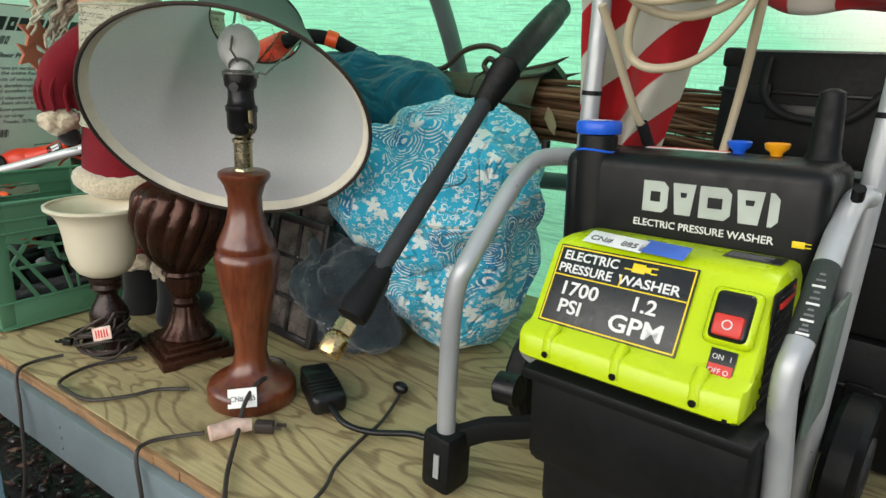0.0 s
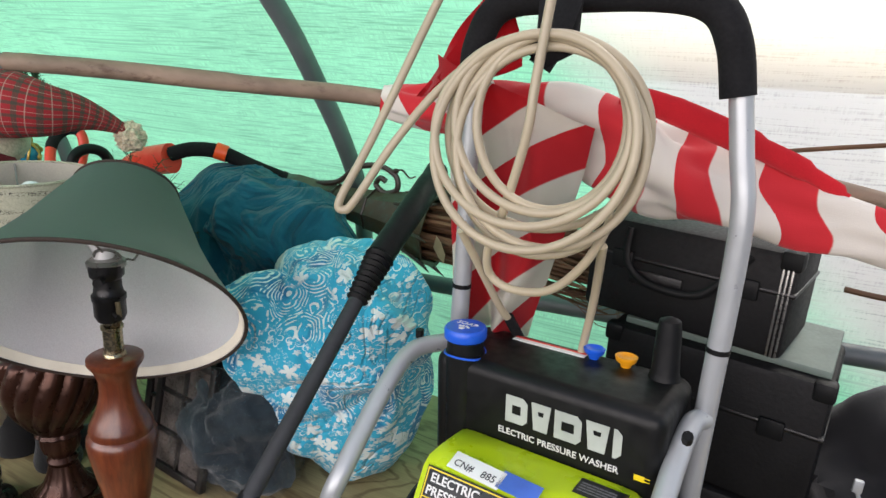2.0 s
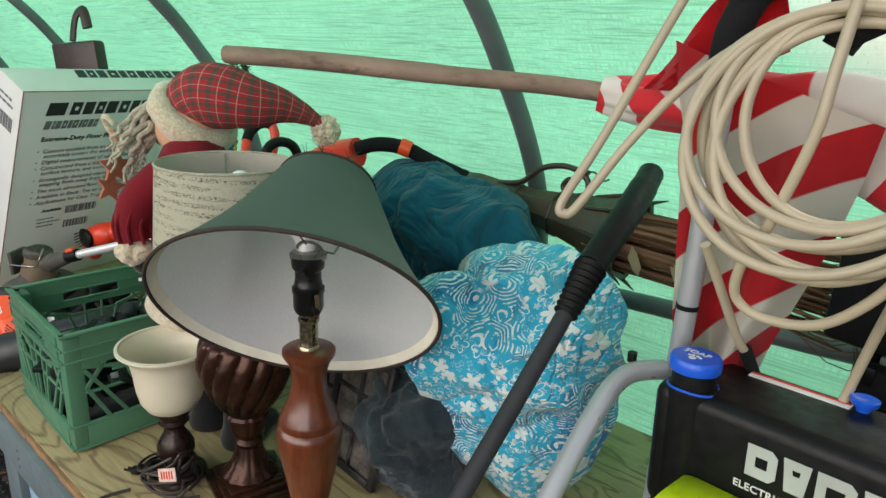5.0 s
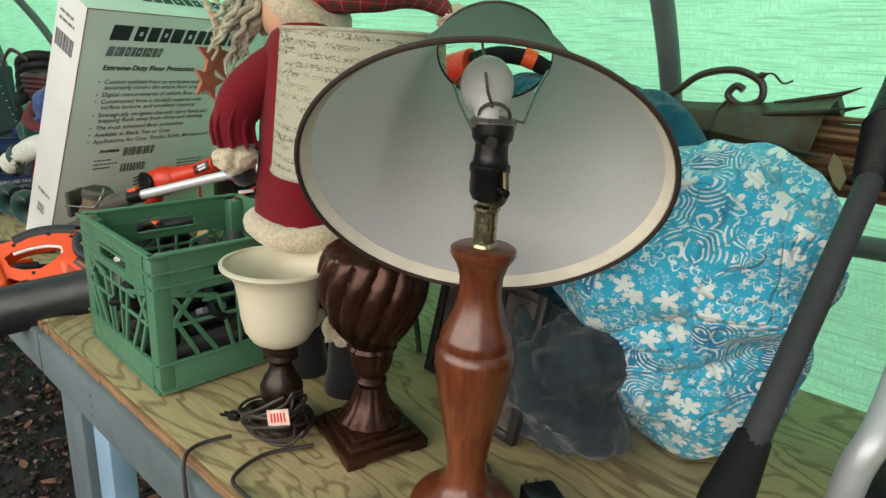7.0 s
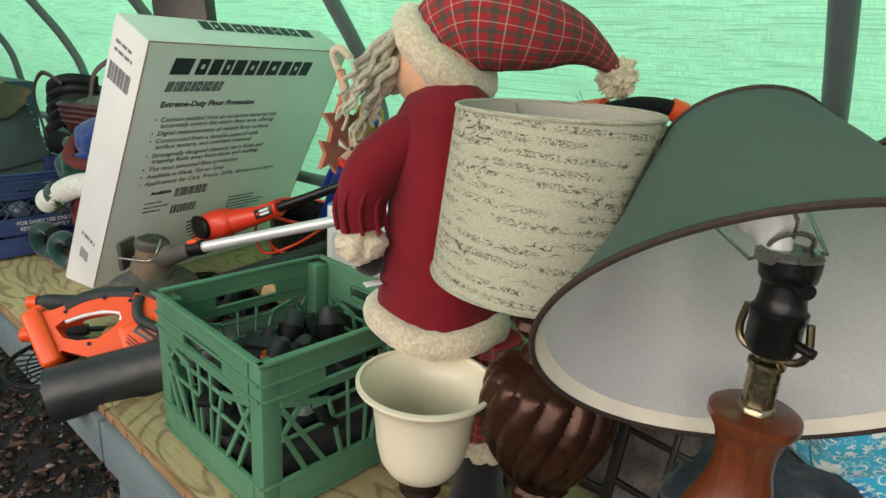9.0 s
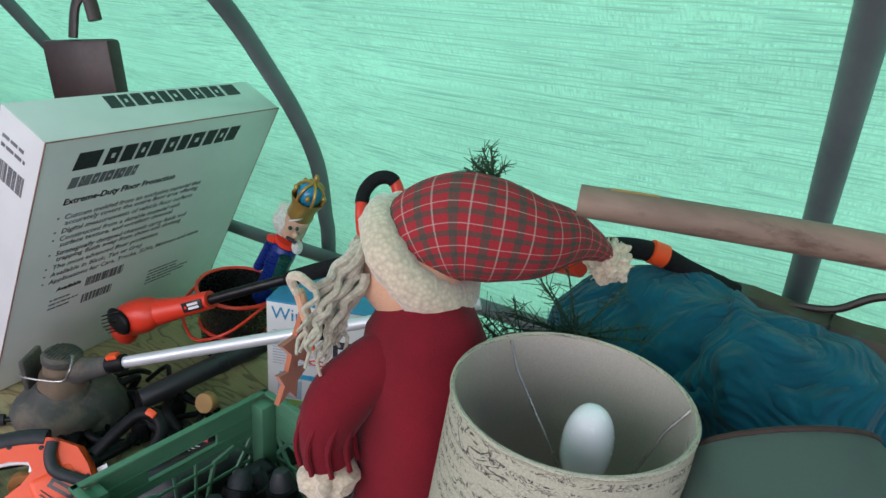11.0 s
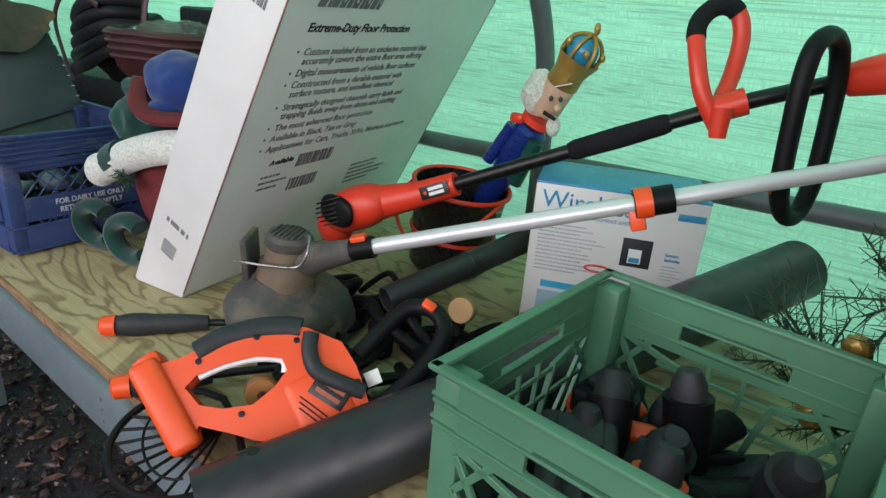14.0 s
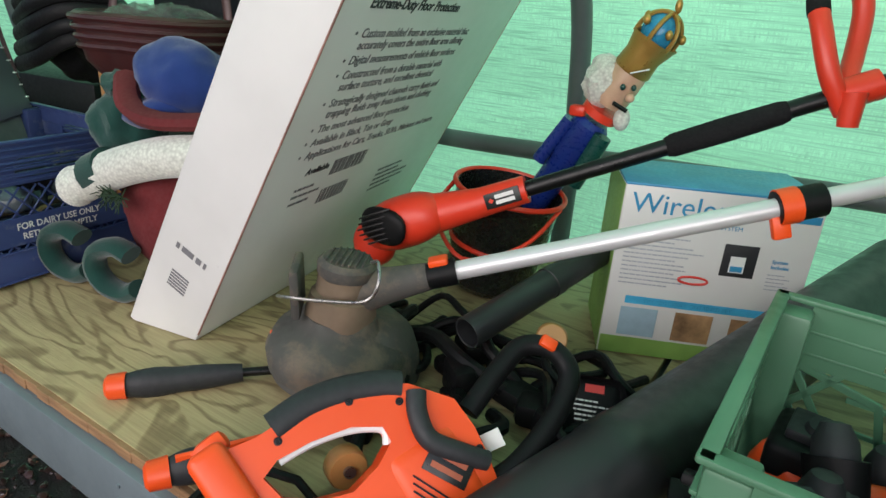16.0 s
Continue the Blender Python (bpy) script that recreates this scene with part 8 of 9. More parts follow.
clutter(("matt black hedge cutter housing beside the trimmer", "bowed matt black cutter handle beside the trimmer"), 31, -1.80, -1.60, 0.98, 1.12, 12, 0.07)
clutter(("matt black blade cover under the trimmer head", "bowed black cable piece under the trimmer head"), 32, -1.98, -1.80, 1.0, 1.15, 12, 0.08)
clutter(("black cable clip behind the orange trimmer", "loop of black cable behind the orange trimmer"), 33, -1.88, -1.70, 0.84, 0.95, 10, 0.05)
clutter(("black battery charger beside the tall carton", "bowed black lead beside the tall carton"), 34, -2.0, -1.86, 0.84, 0.95, 8, 0.05)

# yellow roller and label plate
bm = lathe(bmesh.new(), [(0.006, -0.012), (0.021, -0.012), (0.023, -0.009), (0.023, 0.009), (0.021, 0.012), (0.006, 0.012)], T(-1.80, 0.76, 0.785) @ R(60) @ R(80, "X"), 28)
wl = solo("castor_wheel", bm, [plain("amber_wheel", (0.45, 0.25, 0.08), 0.4)], "small amber plastic wheel with a steel axle", "wheel", "small amber wheels")
part("axle", lathe(bmesh.new(), [(0.006, -0.016), (0.007, 0.016)], T(-1.80, 0.76, 0.785) @ R(60) @ R(80, "X"), 14), WIRE, wl)
bm = lathe(bmesh.new(), [(0.006, -0.012), (0.021, -0.012), (0.023, -0.009), (0.023, 0.009), (0.021, 0.012), (0.006, 0.012)], T(-1.71, 1.10, 0.83) @ R(20) @ R(70, "X"), 28)
solo("castor_wheel", bm, bpy.data.materials["amber_wheel"], "small amber plastic wheel on the heap of tool parts", "wheel", "small amber wheels")
m = frame_of((-1.615, 1.01, 0.80), (0.85, 0.35, 0.0), (-0.1, 0.5, 0.75))
bm = cuboid(bmesh.new(), (0.085, 0.085, 0.008), m, 0.016, segs=3)
gd = solo("guard_plate", bm, BLACKMATT, "rounded black guard plate with a red and yellow warning label", "garden tool")
bm = bars(bmesh.new(), m @ T(-0.02, 0.012, 0.0045), 5, 0, 0.045, 0.0022, 0.006, seed=4)
part("warning_print", bm, LABELWHITE, gd)
bm = cuboid(bmesh.new(), (0.024, 0.01, 0.0006), m @ T(0.004, 0.028, 0.0045))
part("warning_head", bm, LABELRED, gd)


# ---- boxed pet system ----
def boxed_set():
    yaw = 25
    M = T(-1.685, 1.25, 0.7525) @ R(yaw)
    w, d, h = 0.288, 0.17, 0.285
    t = thing("boxed_set", M, "white and blue printed carton for a wireless containment system", "carton")
    part("box_body", cuboid(bmesh.new(), (w, d, h), T(w / 2, d / 2, h / 2), 0.002), CARDWHITE, t, local=True)
    part("box_lid", cuboid(bmesh.new(), (w + 0.001, d + 0.001, 0.004), T(w / 2, d / 2, h + 0.0005), 0.001), PASTELBLUE, t, "blue printed lid", local=True)
    part("side_picture", cuboid(bmesh.new(), (0.0008, d - 0.006, h - 0.006), T(-0.0006, d / 2, h / 2)), LEAFGREEN, t, "green garden picture", local=True)
    F = Matrix(((1, 0, 0, 0), (0, 0, -1, -0.0006), (0, 1, 0, 0), (0, 0, 0, 1)))

    def say(s, size, x, z, mt, bold=0.0):
        ob = words("box_writing", s, size, F @ T(x, z, 0), mt, None, bold=bold)
        ob.parent = t
        WORLD[ob.name] = M
    say("Wireless", 0.044, 0.012, h - 0.042, PASTELBLUE)
    say("CONTAINMENT SYSTEM", 0.0095, 0.075, h - 0.056, PASTELBLUE)
    say("System", 0.008, 0.232, 0.185, PASTELBLUE, 0.02)
    say("Includes", 0.008, 0.232, 0.176, PASTELBLUE, 0.02)
    bm = bars(bmesh.new(), F @ T(0.014, h - 0.072, 0), 13, 0, 0.125, 0.0022, 0.0072, seed=8)
    bars(bm, F @ T(0.23, 0.166, 0), 5, 0, 0.035, 0.0016, 0.006, seed=9)
    part("small_print", bm, plain("faint_print", (0.35, 0.38, 0.42), 0.6), t, local=True)
    part("maker_mark", cuboid(bmesh.new(), (0.044, 0.012, 0.0006), F @ T(0.262, h - 0.028, 0), 0.0002), PASTELBLUE, t, local=True)
    dv = part("device_picture", cuboid(bmesh.new(), (0.05, 0.052, 0.0006), F @ T(0.185, 0.182, 0), 0.0002), DARKGREY, t, "picture of a grey transmitter", local=True)
    part("device_label", cuboid(bmesh.new(), (0.022, 0.026, 0.0006), F @ T(0.183, 0.176, 0.0005)), TAG, dv, local=True)
    part("device_screen", cuboid(bmesh.new(), (0.018, 0.009, 0.0006), F @ T(0.183, 0.169, 0.0009)), PASTELBLUE, dv, local=True)
    bm = sweep(bmesh.new(), [(F @ Vector((0.125 + 0.022 * math.cos(a), 0.142 + 0.006 * math.sin(a), 0)))[:] for a in (2 * math.pi * j / 20 for j in range(20))], 0.002, 6, True)
    part("collar_picture", bm, LABELRED, t, local=True)
    part("blue_band", cuboid(bmesh.new(), (0.24, 0.013, 0.0006), F @ T(0.15, 0.098, 0)), plain("bright_blue_print", (0.05, 0.4, 0.65), 0.45), t, local=True)
    say("THREE STEPS TO A CONTAINED PET", 0.0092, 0.042, 0.0945, PASTELBLUE, 0.01)
    for k, mt in enumerate((plain("pale_blue_print", (0.3, 0.42, 0.5), 0.5), TAWNY, TAWNY)):
        part("small_picture", cuboid(bmesh.new(), (0.058, 0.05, 0.0006), F @ T(0.055 + 0.085 * k, 0.06, 0)), mt, t, local=True)
    part("green_band", cuboid(bmesh.new(), (w - 0.004, 0.03, 0.0006), F @ T(w / 2, 0.016, 0)), LEAFGREEN, t, local=True)


boxed_set()


# ---- soldier doll, pail ----
bm = bmesh.new()
a, b = Vector((-1.935, 1.42, 0.86)), Vector((-1.708, 1.42, 1.275))
d = (b - a).normalized()
at = lambda s: (a + (b - a) * s)
M = lambda s: Matrix.Translation(at(s)) @ d.to_track_quat("Z", "Y").to_matrix().to_4x4()
lathe(bm, [(0.026, 0), (0.028, 0.01), (0.028, 0.12), (0.034, 0.13), (0.034, 0.2), (0.026, 0.21)], M(0.12), 24, 0)
sweep(bm, [(at(0.56) + Vector((-0.036, -0.02, 0)))[:], (at(0.36) + Vector((-0.042, -0.02, 0)))[:]], 0.013, 12, mat=0)
sweep(bm, [(at(0.56) + Vector((0.03, -0.03, -0.02)))[:], (at(0.36) + Vector((0.035, -0.03, -0.03)))[:]], 0.016, 12, mat=1)
cuboid(bm, (0.03, 0.02, 0.02), Matrix.Translation(at(0.60) + Vector((-0.033, -0.022, 0))), 0.006, 2)
sweep(bm, [at(0.585)[:], at(0.615)[:]], 0.0335, 20, mat=2)
lathe(bm, [(0.026, 0), (0.031, 0.01), (0.031, 0.06), (0.028, 0.07)], M(0.64), 24, 3)
blob(bm, (at(0.70) + Vector((-0.025, 0.0, 0.01)))[:], (0.035, 0.034, 0.045), sub=4, amp=0.006, freq=60, mat=4)
blob(bm, (at(0.66) + Vector((0.028, -0.01, -0.03)))[:], (0.014, 0.014, 0.02), sub=3, mat=4)
blob(bm, (at(0.70) + Vector((0.032, -0.028, -0.008)))[:], (0.008, 0.008, 0.008), sub=2, mat=3)
sweep(bm, [(at(0.675) + Vector((0.012, -0.033, -0.008)))[:], (at(0.675) + Vector((0.035, -0.024, -0.02)))[:]], 0.004, 6, mat=6)
for s, dx in ((-1, 0.012), (1, 0.028)):
    blob(bm, (at(0.73) + Vector((dx, -0.029 + 0.004 * s, -0.004)))[:], (0.0045, 0.0045, 0.0055), sub=2, mat=1)
lathe(bm, [(0.031, 0), (0.033, 0.004), (0.031, 0.03), (0.04, 0.062), (0.036, 0.06), (0.028, 0.03)], M(0.78), 24, 5, mod=lambda a_, z: 1 + (0.06 * math.cos(5 * a_) if z > 0.05 else 0))
blob(bm, at(0.93)[:], (0.03, 0.03, 0.032), sub=3, mat=7)
for k in range(6):
    an = k * math.pi / 3
    sweep(bm, curve([(M(0.90) @ Vector((q_ * math.cos(an), q_ * math.sin(an), z_)))[:] for q_, z_ in ((0.036, 0.0), (0.0355, 0.018), (0.029, 0.034), (0.016, 0.045), (0.0, 0.049))], 4), 0.0038, 6, mat=5)
for k in range(5):
    p = M(0.92) @ Vector((0.037 * math.cos(k * 1.257), 0.037 * math.sin(k * 1.257), 0.015))
    blob(bm, p[:], (0.006, 0.006, 0.008), sub=2, mat=5)
blob(bm, (b + d * 0.015)[:], (0.006, 0.006, 0.012), sub=2, mat=5)
cuboid(bm, (0.03, 0.002, 0.013), frame_of((at(0.80) + Vector((0.02, -0.036, -0.005)))[:], (1, 0.2, 0.3), (0, 0, 1)), 0.0005, 8)
cuboid(bm, (0.09, 0.07, 0.012), Matrix.Translation(a + Vector((0.02, 0, 0.01))), 0.003, 6)
for k in (-1, 1):
    sweep(bm, [(at(0.15) + Vector((0.016 * k, 0, 0)))[:], (at(0.02) + Vector((0.016 * k, 0, 0)))[:]], 0.016, 10, mat=6)
solo("nutcracker", bm, [plain("royal_blue_paint", (0.01, 0.03, 0.2), 0.3), plain("deep_green_paint", (0.005, 0.06, 0.05), 0.3), RED, plain("peach_paint", (0.65, 0.42, 0.28), 0.4), WHITEFLEECE, GOLD, BLACK, SKYBLUE, TAG], "painted wooden nutcracker with a gold crown, leaning", "nutcracker")

P = T(-1.955, 1.36, 0.752)
t = thing("pail", P, "tilted black enamel pail with a red band among the tools", "pail")
lz = P @ R(8, "Y")
part("pail_body", lathe(bmesh.new(), [(0.07, 0.004), (0.085, 0.02), (0.10, 0.20), (0.104, 0.205), (0.098, 0.205), (0.08, 0.03), (0.001, 0.02)], lz, 40, cap=False), BUCKET, t)
part("pail_band", sweep(bmesh.new(), [(lz @ Vector((0.104 * math.cos(q), 0.104 * math.sin(q), 0.205)))[:] for q in (2 * math.pi * j / 40 for j in range(40))], 0.005, 8, True), RED, t)
part("pail_band", sweep(bmesh.new(), [(lz @ Vector((0.092 * math.cos(q), 0.092 * math.sin(q), 0.10)))[:] for q in (2 * math.pi * j / 40 for j in range(40))], 0.005, 8, True), RED, t)
part("pail_handle", sweep(bmesh.new(), curve([(lz @ Vector(p))[:] for p in ((-0.105, 0, 0.2), (-0.09, -0.1, 0.15), (0, -0.135, 0.1), (0.09, -0.1, 0.15), (0.105, 0, 0.2))], 6), 0.004, 8), RED, t)

# ---- blue crate with slabs, further things ----
bc = T(-2.755, 0.865, 0.7525) @ R(4)
crate2 = milk_crate(bc, CRATEBLUE, "scuffed dark blue dairy crate with diamond mesh sides, filled with oddments", size=0.335, h=0.25, lattice="mesh")
F = bc @ Matrix(((0, 0, 1, 0.1668), (1, 0, 0, 0), (0, 1, 0, 0), (0, 0, 0, 1)))
for s, z in (("FOR DAIRY USE ONLY", 0.097), ("RETURN PROMPTLY", 0.079)):
    words("crate_writing", s, 0.0165, F @ T(0, z, 0.0015), LABELWHITE, crate2, bold=0.012, squash=0.92, align="CENTER")
bm = bmesh.new()
rng = random.Random(12)
for k in range(26):
    blob(bm, (-2.755 + rng.uniform(-0.12, 0.12), 0.865 + rng.uniform(-0.12, 0.12), 0.80 + rng.uniform(0, 0.12)), (rng.uniform(0.02, 0.045), rng.uniform(0.02, 0.04), rng.uniform(0.015, 0.035)), sub=2, amp=0.006, freq=30, mat=rng.choice((0, 1, 2, 0)), seed=k)
solo("oddments", bm, [BLACKMATT, TAWNY, plain("grey_glass", (0.2, 0.24, 0.26), 0.2)], "jumble of brown, black and grey glassy oddments in the blue crate", "oddments", kind="stuff")

SL = frame_of((-2.902, 0.854, 1.07), (-0.31, 0.945, 0.125), (-0.25, -0.17, 0.95))
if (SL.to_3x3() @ Vector((0, 0, 1))).x < 0:
    SL = SL @ R(180, "Y")
sp = solo("slate_panel", cuboid(bmesh.new(), (0.285, 0.215, 0.009), SL, 0.0015), SLATE, "chipped dark slate panel leaning in the blue crate", "panel", "slate panels in the blue crate")
for k in range(14):
    e = -1 + 2 * (k % 2)
    part("edge_chip", blob(bmesh.new(), (SL @ Vector((e * 0.1425, -0.09 + 0.013 * k, 0.004)))[:], (0.003, 0.006, 0.002), sub=1), TAG, sp)
solo("slate_panel", cuboid(bmesh.new(), (0.30, 0.26, 0.009), SL @ T(0.005, -0.075, -0.012), 0.0015), LID, "greenish slate panel standing behind the dark one", "panel", "slate panels in the blue crate")
bm = bmesh.new()
bo = [(0.14 * math.cos(q) * (1 + 0.08 * math.sin(5 * q) + 0.04 * math.sin(11 * q)), 0.058 * math.sin(q) * (1 + 0.18 * math.sin(4 * q + 1) + 0.06 * math.sin(9 * q))) for q in (2 * math.pi * j / 60 for j in range(60))]
plate(bm, bo, 0.022, SL @ T(0.0, 0.115, 0.022) @ R(-4))
solo("bark_slab", bm, BARK, "wavy-edged brown bark slab lying over the slate panels", "wood slab")
for z in (0.203, 0.214, 0.225, 0.236):
    part("rim_rib", sweep(bmesh.new(), [(bc @ Vector((sx * 0.168, sy * 0.168, z)))[:] for sx, sy in ((-1, -1), (1, -1), (1, 1), (-1, 1))], 0.0028, 6, closed=True), CRATEBLUE, crate2)
for k, (x, y) in enumerate(((-2.62, 1.02), (-2.66, 1.06))):
    bm = sweep(bmesh.new(), curve([(x, y, 0.76), (x + 0.01, y - 0.01, 0.95), (x - 0.02, y + 0.0, 1.16 - 0.06 * k)], 6), 0.017, 10, flat=0.55)
    solo("wooden_handle", bm, wood_turned("handle_wood_%s" % "ab"[k], (0.35, 0.16, 0.05), (0.5, 0.25, 0.09)), "varnished wooden tool handle standing behind the blue crate", "handle", "wooden handles")


def rimmed_bag(c, r, yaw):
    m = T(*c) @ R(yaw)
    t = thing("handbag", m, "maroon leather handbag with stitched rim, stuffed with plastic wrapping", "bag", "bags on the table")
    mod = lambda a_, z: 1 + 0.25 * abs(math.cos(a_)) + 0.03 * math.sin(5 * a_)
    bm = lathe(bmesh.new(), [(0.001, -0.09), (r * 0.7, -0.085), (r * 0.9, -0.05), (r * 0.97, 0.0), (r, 0.03), (r * 0.96, 0.035), (r * 0.9, 0.0), (r * 0.6, -0.05), (0.001, -0.06)], Matrix.Identity(4), 48, cap=False, mod=mod)
    part("bag_body", bm, MAROON, t, local=True)
    for k in range(4):
        z = 0.024 - 0.016 * k
        bm = sweep(bmesh.new(), [((r + 0.002) * mod(q, 0) * math.cos(q) * (1 - 0.02 * k), (r + 0.002) * mod(q, 0) * math.sin(q) * (1 - 0.02 * k), z) for q in (2 * math.pi * j / 48 for j in range(48))], 0.0055, 6, closed=True)
        part("rolled_seam", bm, MAROON, t, local=True)
    bm = blob(bmesh.new(), (0, 0, 0.01), (r * 1.0, r * 0.85, 0.035), sub=5, amp=0.02, freq=28, seed=6, ridged=True)
    part("plastic_wrapping", bm, PLASTICFILM, t, "crinkled clear plastic wrapping", local=True)
    bm = sweep(bmesh.new(), curve([(-r, 0.02, 0.03), (-r * 0.8, 0.03, 0.12), (0, 0.05, 0.17), (r * 0.8, 0.03, 0.12), (r, 0.02, 0.03)], 8), 0.009, 8, flat=0.4)
    part("bag_handle", bm, MAROON, t, local=True)


rimmed_bag((-2.56, 1.10, 1.175), 0.125, 20)


def folded_bag(c, yaw):
    m = T(*c) @ R(yaw)
    t = thing("cloth_bag", m, "black folded cloth bag with grey piping and rolled straps", "bag", "bags on the table")
    part("bag_body", blob(bmesh.new(), (0, 0, 0), (0.12, 0.10, 0.09), sub=5, amp=0.03, freq=9, seed=5, ridged=True), VINYL, t, local=True)
    for k in range(5):
        bm = sweep(bmesh.new(), curve([(-0.12, -0.09 + 0.004 * k, -0.07 + 0.032 * k), (-0.02, -0.115, -0.045 + 0.035 * k), (0.07, -0.10, 0.0 + 0.03 * k), (0.12, -0.03, 0.01 + 0.026 * k)], 8), 0.017, 10, flat=0.6)
        part("fold", bm, BLACKMATT if k % 2 else VINYL, t, local=True)
    part("strap", sweep(bmesh.new(), curve([(-0.12, -0.1, -0.1), (-0.13, -0.12, 0.05), (-0.04, -0.13, 0.13), (0.06, -0.12, 0.10)], 8), 0.008, 8, flat=0.4), LEATHER, t, "brown strap", local=True)


folded_bag((-2.93, 1.16, 1.14), 10)
bm = blob(bmesh.new(), (-2.68, 1.17, 0.97), (0.13, 0.10, 0.07), sub=4, amp=0.012, freq=12, seed=9)
sweep(bm, curve([(-2.80, 1.08, 0.965), (-2.70, 1.055, 0.96), (-2.58, 1.09, 0.965)], 6), 0.008, 8)
solo("lidded_dish", bm, LID, "dull green lidded dish behind the blue crate", "dish")
bm = sweep(bmesh.new(), curve([(-2.62, 1.06, 1.13), (-2.57, 1.04, 1.08), (-2.56, 1.03, 1.0), (-2.55, 1.02, 0.92)], 8), [0.03] * 8 + [0.024] * 8 + [0.03] * 9, 12, flat=0.5)
solo("suede_glove", bm, cloth("tan_suede", (0.42, 0.28, 0.14), 0.2), "tan suede glove hanging beside the handbag", "glove")
m = T(-2.40, 1.27, 1.44) @ R(20) @ R(-6, "Y")
bm = cuboid(bmesh.new(), (0.21, 0.05, 0.19), m, 0.012)
fb = solo("satchel", bm, LEATHER, "dark brown flat leather satchel standing behind the carton", "bag")
part("satchel_flap", sweep(bmesh.new(), curve([(m @ Vector(p))[:] for p in ((-0.02, 0, 0.1), (-0.01, 0.02, 0.18), (0.03, 0.02, 0.2), (0.05, 0.01, 0.14))], 6), 0.018, 10, flat=0.5), LEATHER, fb)
bm = cuboid(bmesh.new(), (0.42, 0.3, 0.50), T(-2.50, 1.33, 1.005), 0.01)
solo("storage_box", bm, BLACKMATT, "matt black storage box behind the crates, bags on its lid", "box")

bm = lathe(bmesh.new(), [(0.001, 0), (0.085, 0), (0.092, 0.006), (0.092, 0.022), (0.086, 0.026), (0.001, 0.026)], T(-2.965, 0.80, 0.8015), 40)
solo("round_lid", bm, BLACK, "flat round black lid at the end of the higher table", "lid")
# green plush figures beside the crate
bm = bmesh.new()
blob(bm, (-2.455, 0.95, 1.035), (0.068, 0.06, 0.065), sub=4, amp=0.010, freq=30, mat=0)
blob(bm, (-2.45, 0.94, 1.105), (0.03, 0.03, 0.022), sub=3, amp=0.010, freq=40, mat=0)
blob(bm, (-2.325, 0.97, 1.125), (0.085, 0.065, 0.062), sub=4, amp=0.008, freq=18, mat=3)
blob(bm, (-2.35, 0.96, 1.075), (0.085, 0.07, 0.03), R(-18, "Y"), sub=4, amp=0.006, freq=18, mat=3)
sweep(bm, curve([(-2.425, 0.935, 1.12), (-2.36, 0.895, 1.088), (-2.29, 0.89, 1.075), (-2.22, 0.92, 1.08)], 5), 0.013, 8, flat=1.5, mat=2)
sweep(bm, curve([(-2.49, 0.865, 0.935), (-2.45, 0.875, 0.957), (-2.37, 0.885, 0.992), (-2.28, 0.90, 1.02), (-2.2, 0.93, 1.03)], 5), 0.032, 14, mat=1)
blob(bm, (-2.485, 0.862, 0.938), (0.033, 0.03, 0.035), sub=3, mat=1)
sweep(bm, [(-2.45, 0.876, 0.962), (-2.41, 0.882, 0.982)], 0.035, 14, mat=0)
blob(bm, (-2.37, 0.95, 0.90), (0.085, 0.06, 0.10), sub=4, amp=0.006, freq=20, mat=2)
rngp = random.Random(8)
for k in range(60):
    p = Vector((-2.385 + rngp.uniform(-0.03, 0.03), 0.865, 0.945))
    sweep(bm, [p[:], (p + Vector((rngp.uniform(-0.035, 0.035), rngp.uniform(-0.02, 0.0), rngp.uniform(-0.025, 0.02))))[:]], [0.0014, 0.0007], 4, mat=4)
for cx, cy in ((-2.535, 0.86), (-2.405, 0.87)):
    sweep(bm, curve([(cx + 0.05 * math.cos(q), cy + 0.012 * math.cos(q), 0.806 + 0.042 * math.sin(q)) for q in (0.9, 1.6, 2.5, 3.3, 4.1, 4.9, 5.6)], 5), 0.0165, 12, mat=0, flat=1.3)
solo("plush_figure", bm, [GREENCLOTH, WHITEFLEECE, plain("maroon_cloth", (0.12, 0.012, 0.014), 0.9), BLUECLOTH, PINE], "green knitted and white plush figure with curled shoes", "doll")

# far table: basket, carton, boxes
bk = thing("basket", T(-3.75, 1.0, 0.802), "wicker basket with a tall hooped handle on the far table", "basket")
part("basket_body", lathe(bmesh.new(), [(0.001, 0), (0.13, 0), (0.17, 0.13), (0.18, 0.14), (0.165, 0.13), (0.12, 0.02), (0.001, 0.02)], T(-3.75, 1.0, 0.802), 40, cap=False, mod=lambda a_, z: 1 + 0.02 * math.cos(20 * a_)), WICKER, bk)
bm = bmesh.new()
for k in range(5):
    sweep(bm, [(-3.75 + (0.14 + 0.009 * k) * math.cos(q), 1.0 + (0.14 + 0.009 * k) * math.sin(q), 0.83 + 0.025 * k + 0.004 * math.sin(10 * q)) for q in (2 * math.pi * j / 60 for j in range(60))], 0.009, 6, True)
part("weave", bm, WICKER, bk)
part("basket_handle", sweep(bmesh.new(), curve([(-3.75 + 0.13 * math.cos(q), 1.0 + 0.09 * math.cos(q), 0.94 + 0.40 * math.sin(q)) for q in (0, 0.5, 1.0, 1.57, 2.1, 2.6, 3.14)], 8), 0.012, 10), WICKER, bk)
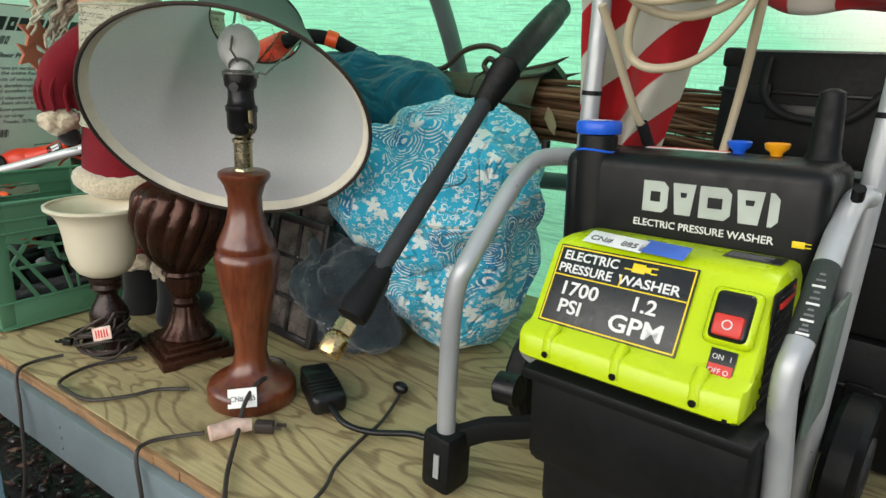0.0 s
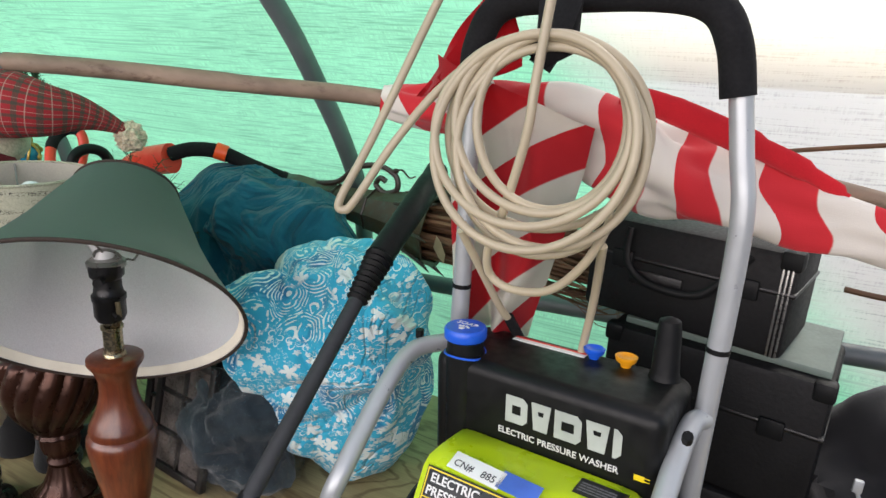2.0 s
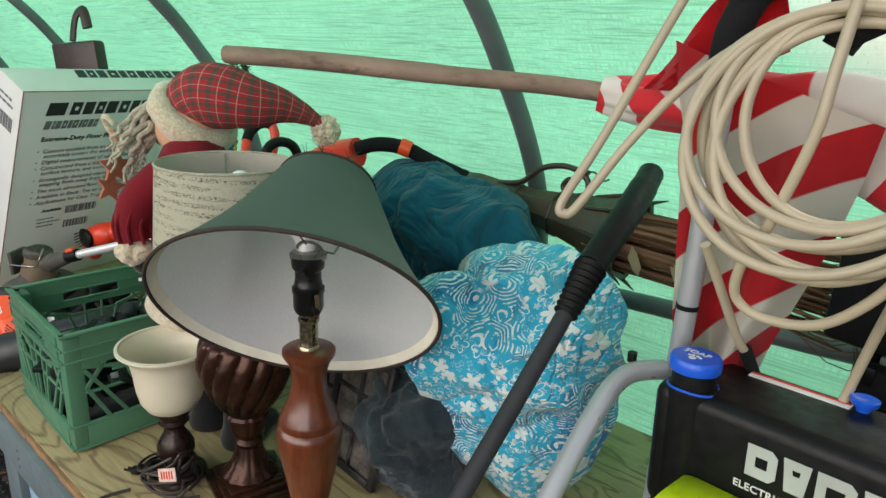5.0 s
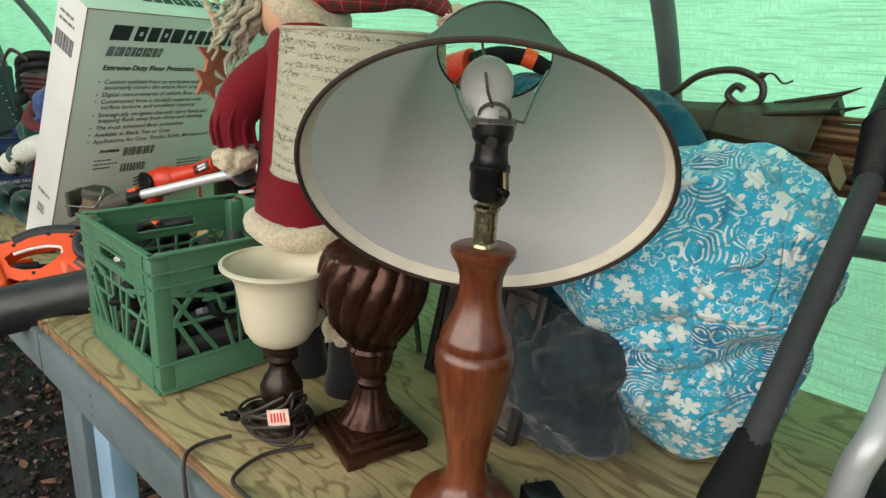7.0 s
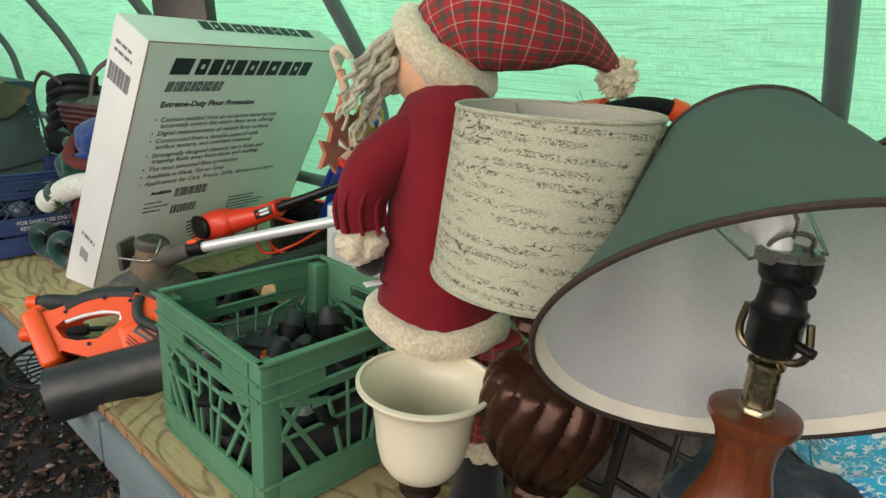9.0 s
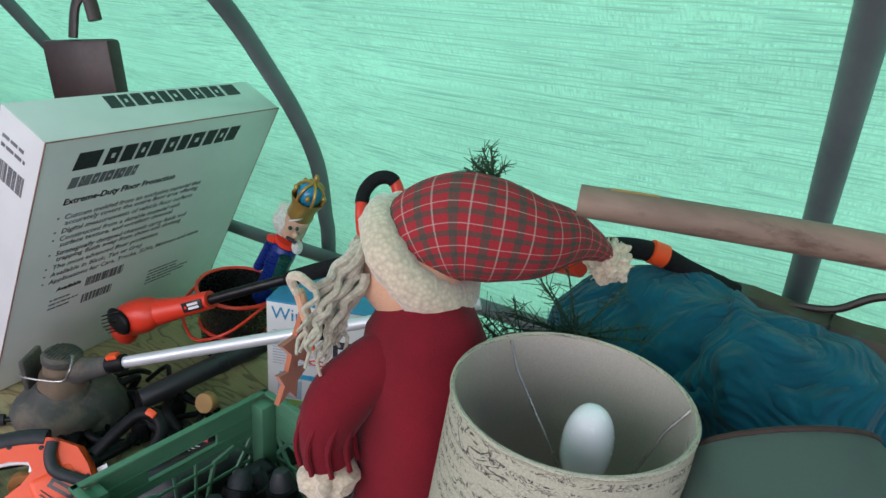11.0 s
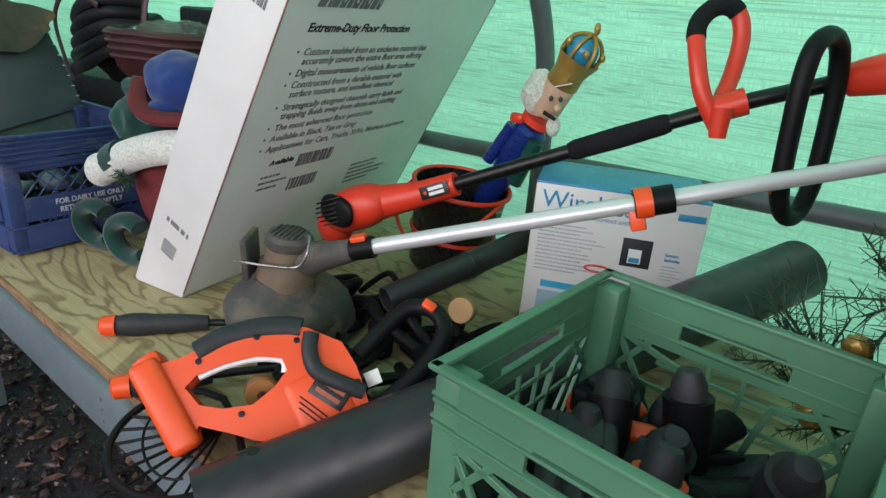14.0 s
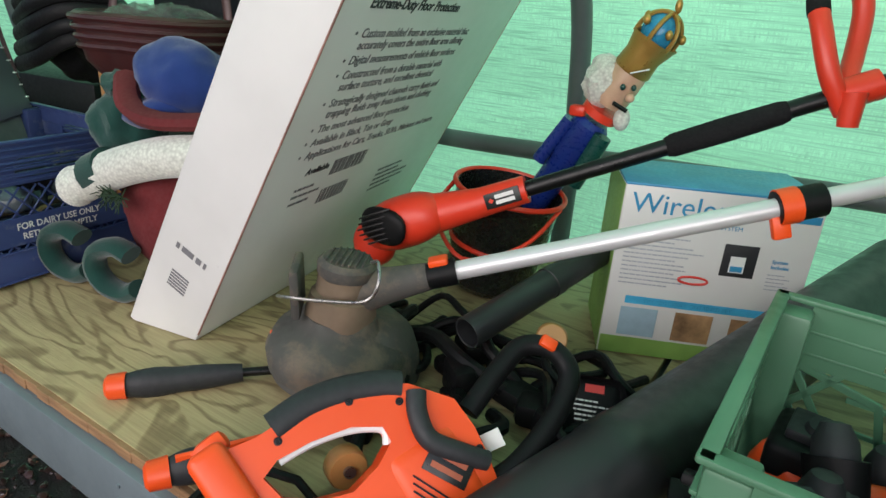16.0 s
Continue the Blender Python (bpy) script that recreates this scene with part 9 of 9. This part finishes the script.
for x, y, w, dd, h, mt, lab in ((-3.35, 0.92, 0.34, 0.3, 0.16, CARDWHITE, "white plastic tub with a blue label on the far table"), (-4.3, 1.15, 0.45, 0.3, 0.36, NAVYBOX, "dark blue printed carton on the far table"), (-4.1, 0.88, 0.3, 0.04, 0.34, CARDWHITE, "white board leaning on the far table"), (-3.4, 1.38, 0.5, 0.3, 0.2, BLACKMATT, "low black box on the far table")):
    solo("storage_box", cuboid(bmesh.new(), (w, dd, h), T(x, y, 0.802 + h / 2) @ R(8), 0.012), mt, lab, "box", "boxes on the far table")
bm = bmesh.new()
for k in range(6):
    for s in (-1, 1):
        x = -3.02 + 0.02 * k
        sweep(bm, [(x, 0.76 + 0.04 * s + 0.02 * k, 0.81), (x + 0.02 * s, 0.80 + 0.02 * k, 0.98)], 0.005, 6)
solo("wire_rack", bm, BLACK, "black wire rack standing on the far table", "rack")


# ---- cords and small things at the front of the first table ----
def cord(pts, r, mt, label):
    return solo("flex_lead", sweep(bmesh.new(), curve(pts, 10), r, 8), mt, label, "cord", "loose cords on the table")


def tp(*xy):
    return [(x, y, z) for x, y, z in xy]


def tape_plug():
    bm = sweep(bmesh.new(), [(-0.512, 0.722, 0.765), (-0.498, 0.757, 0.766), (-0.482, 0.775, 0.766)], [0.012, 0.013, 0.009], 10)
    tw = solo("taped_plug", bm, TAGPINK, "cord plug wrapped in white tape printed red", "plug")
    bm = cuboid(bmesh.new(), (0.03, 0.017, 0.017), T(-0.468, 0.787, 0.762) @ R(35), 0.003)
    for k in (-1, 1):
        cuboid(bm, (0.016, 0.0015, 0.006), T(-0.449, 0.798 + 0.005 * k, 0.764) @ R(35))
    part("plug", bm, CORD, tw, "dark two-pin plug")


tape_plug()
cord([(-0.83, 0.80, 0.757), (-0.862, 0.734, 0.756), (-0.848, 0.675, 0.756), (-0.811, 0.665, 0.756), (-0.751, 0.672, 0.756), (-0.713, 0.717, 0.757), (-0.698, 0.755, 0.757), (-0.66, 0.79, 0.757)], 0.0032, CORD, "brown lamp cord looping across the plywood")
cord([(-0.937, 0.723, 0.757), (-0.951, 0.673, 0.756), (-0.93, 0.642, 0.752), (-0.905, 0.63, 0.70), (-0.90, 0.62, 0.58), (-0.93, 0.61, 0.45)], 0.0032, CORD, "brown cord hanging over the table's front rail")
cord([(-0.524, 0.721, 0.762), (-0.558, 0.69, 0.757), (-0.572, 0.66, 0.757), (-0.563, 0.638, 0.752), (-0.545, 0.63, 0.70), (-0.53, 0.625, 0.6)], 0.0032, CORD, "thin brown cord running from the taped plug over the edge")
cord([(-0.655, 0.95, 0.757), (-0.612, 0.955, 0.757), (-0.56, 0.904, 0.757), (-0.53, 0.84, 0.80), (-0.512, 0.79, 0.79), (-0.48, 0.745, 0.762), (-0.43, 0.69, 0.757), (-0.392, 0.656, 0.757), (-0.37, 0.636, 0.745), (-0.37, 0.63, 0.65)], 0.0036, CORD, "brown flex draped over the lamp's round base")
cord([(-0.372, 1.0, 0.757), (-0.344, 0.917, 0.757), (-0.335, 0.85, 0.757), (-0.321, 0.786, 0.757), (-0.30, 0.74, 0.757), (-0.285, 0.66, 0.757), (-0.28, 0.635, 0.748), (-0.28, 0.63, 0.66)], 0.003, CORD, "thin dark lead with a small round jack")
bm = blob(bmesh.new(), (-0.378, 1.008, 0.764), (0.015, 0.011, 0.011), sub=3)
solo("jack", bm, BLACK, "small black rubber jack at the end of a lead", "plug")


def adapter():
    m = T(-0.462, 0.905, 0.774) @ R(-32)
    t = thing("power_adapter", T(-0.462, 0.905, 0.752), "black in-line safety plug block with two metal prongs", "plug")
    bm = cuboid(bmesh.new(), (0.105, 0.058, 0.036), m, 0.012, segs=4)
    cuboid(bm, (0.04, 0.05, 0.03), m @ T(-0.045, 0, 0.004), 0.006)
    for k in range(4):
        cuboid(bm, (0.003, 0.05, 0.004), m @ T(0.0 + 0.012 * k, 0, 0.0185), 0.001)
    part("adapter_body", bm, BLACK, t)
    for k in (-1, 1):
        part("prong", cuboid(bmesh.new(), (0.018, 0.0015, 0.007), m @ T(-0.072, 0.008 * k, 0.006)), WIRE, t)
    bm = sweep(bmesh.new(), curve([(m @ Vector((0.05, 0, 0)))[:], (-0.375, 0.862, 0.768), (-0.33, 0.872, 0.765), (-0.28, 0.905, 0.765), (-0.235, 0.91, 0.768)], 8), 0.005, 10)
    part("flex", bm, BLACK, t)


adapter()
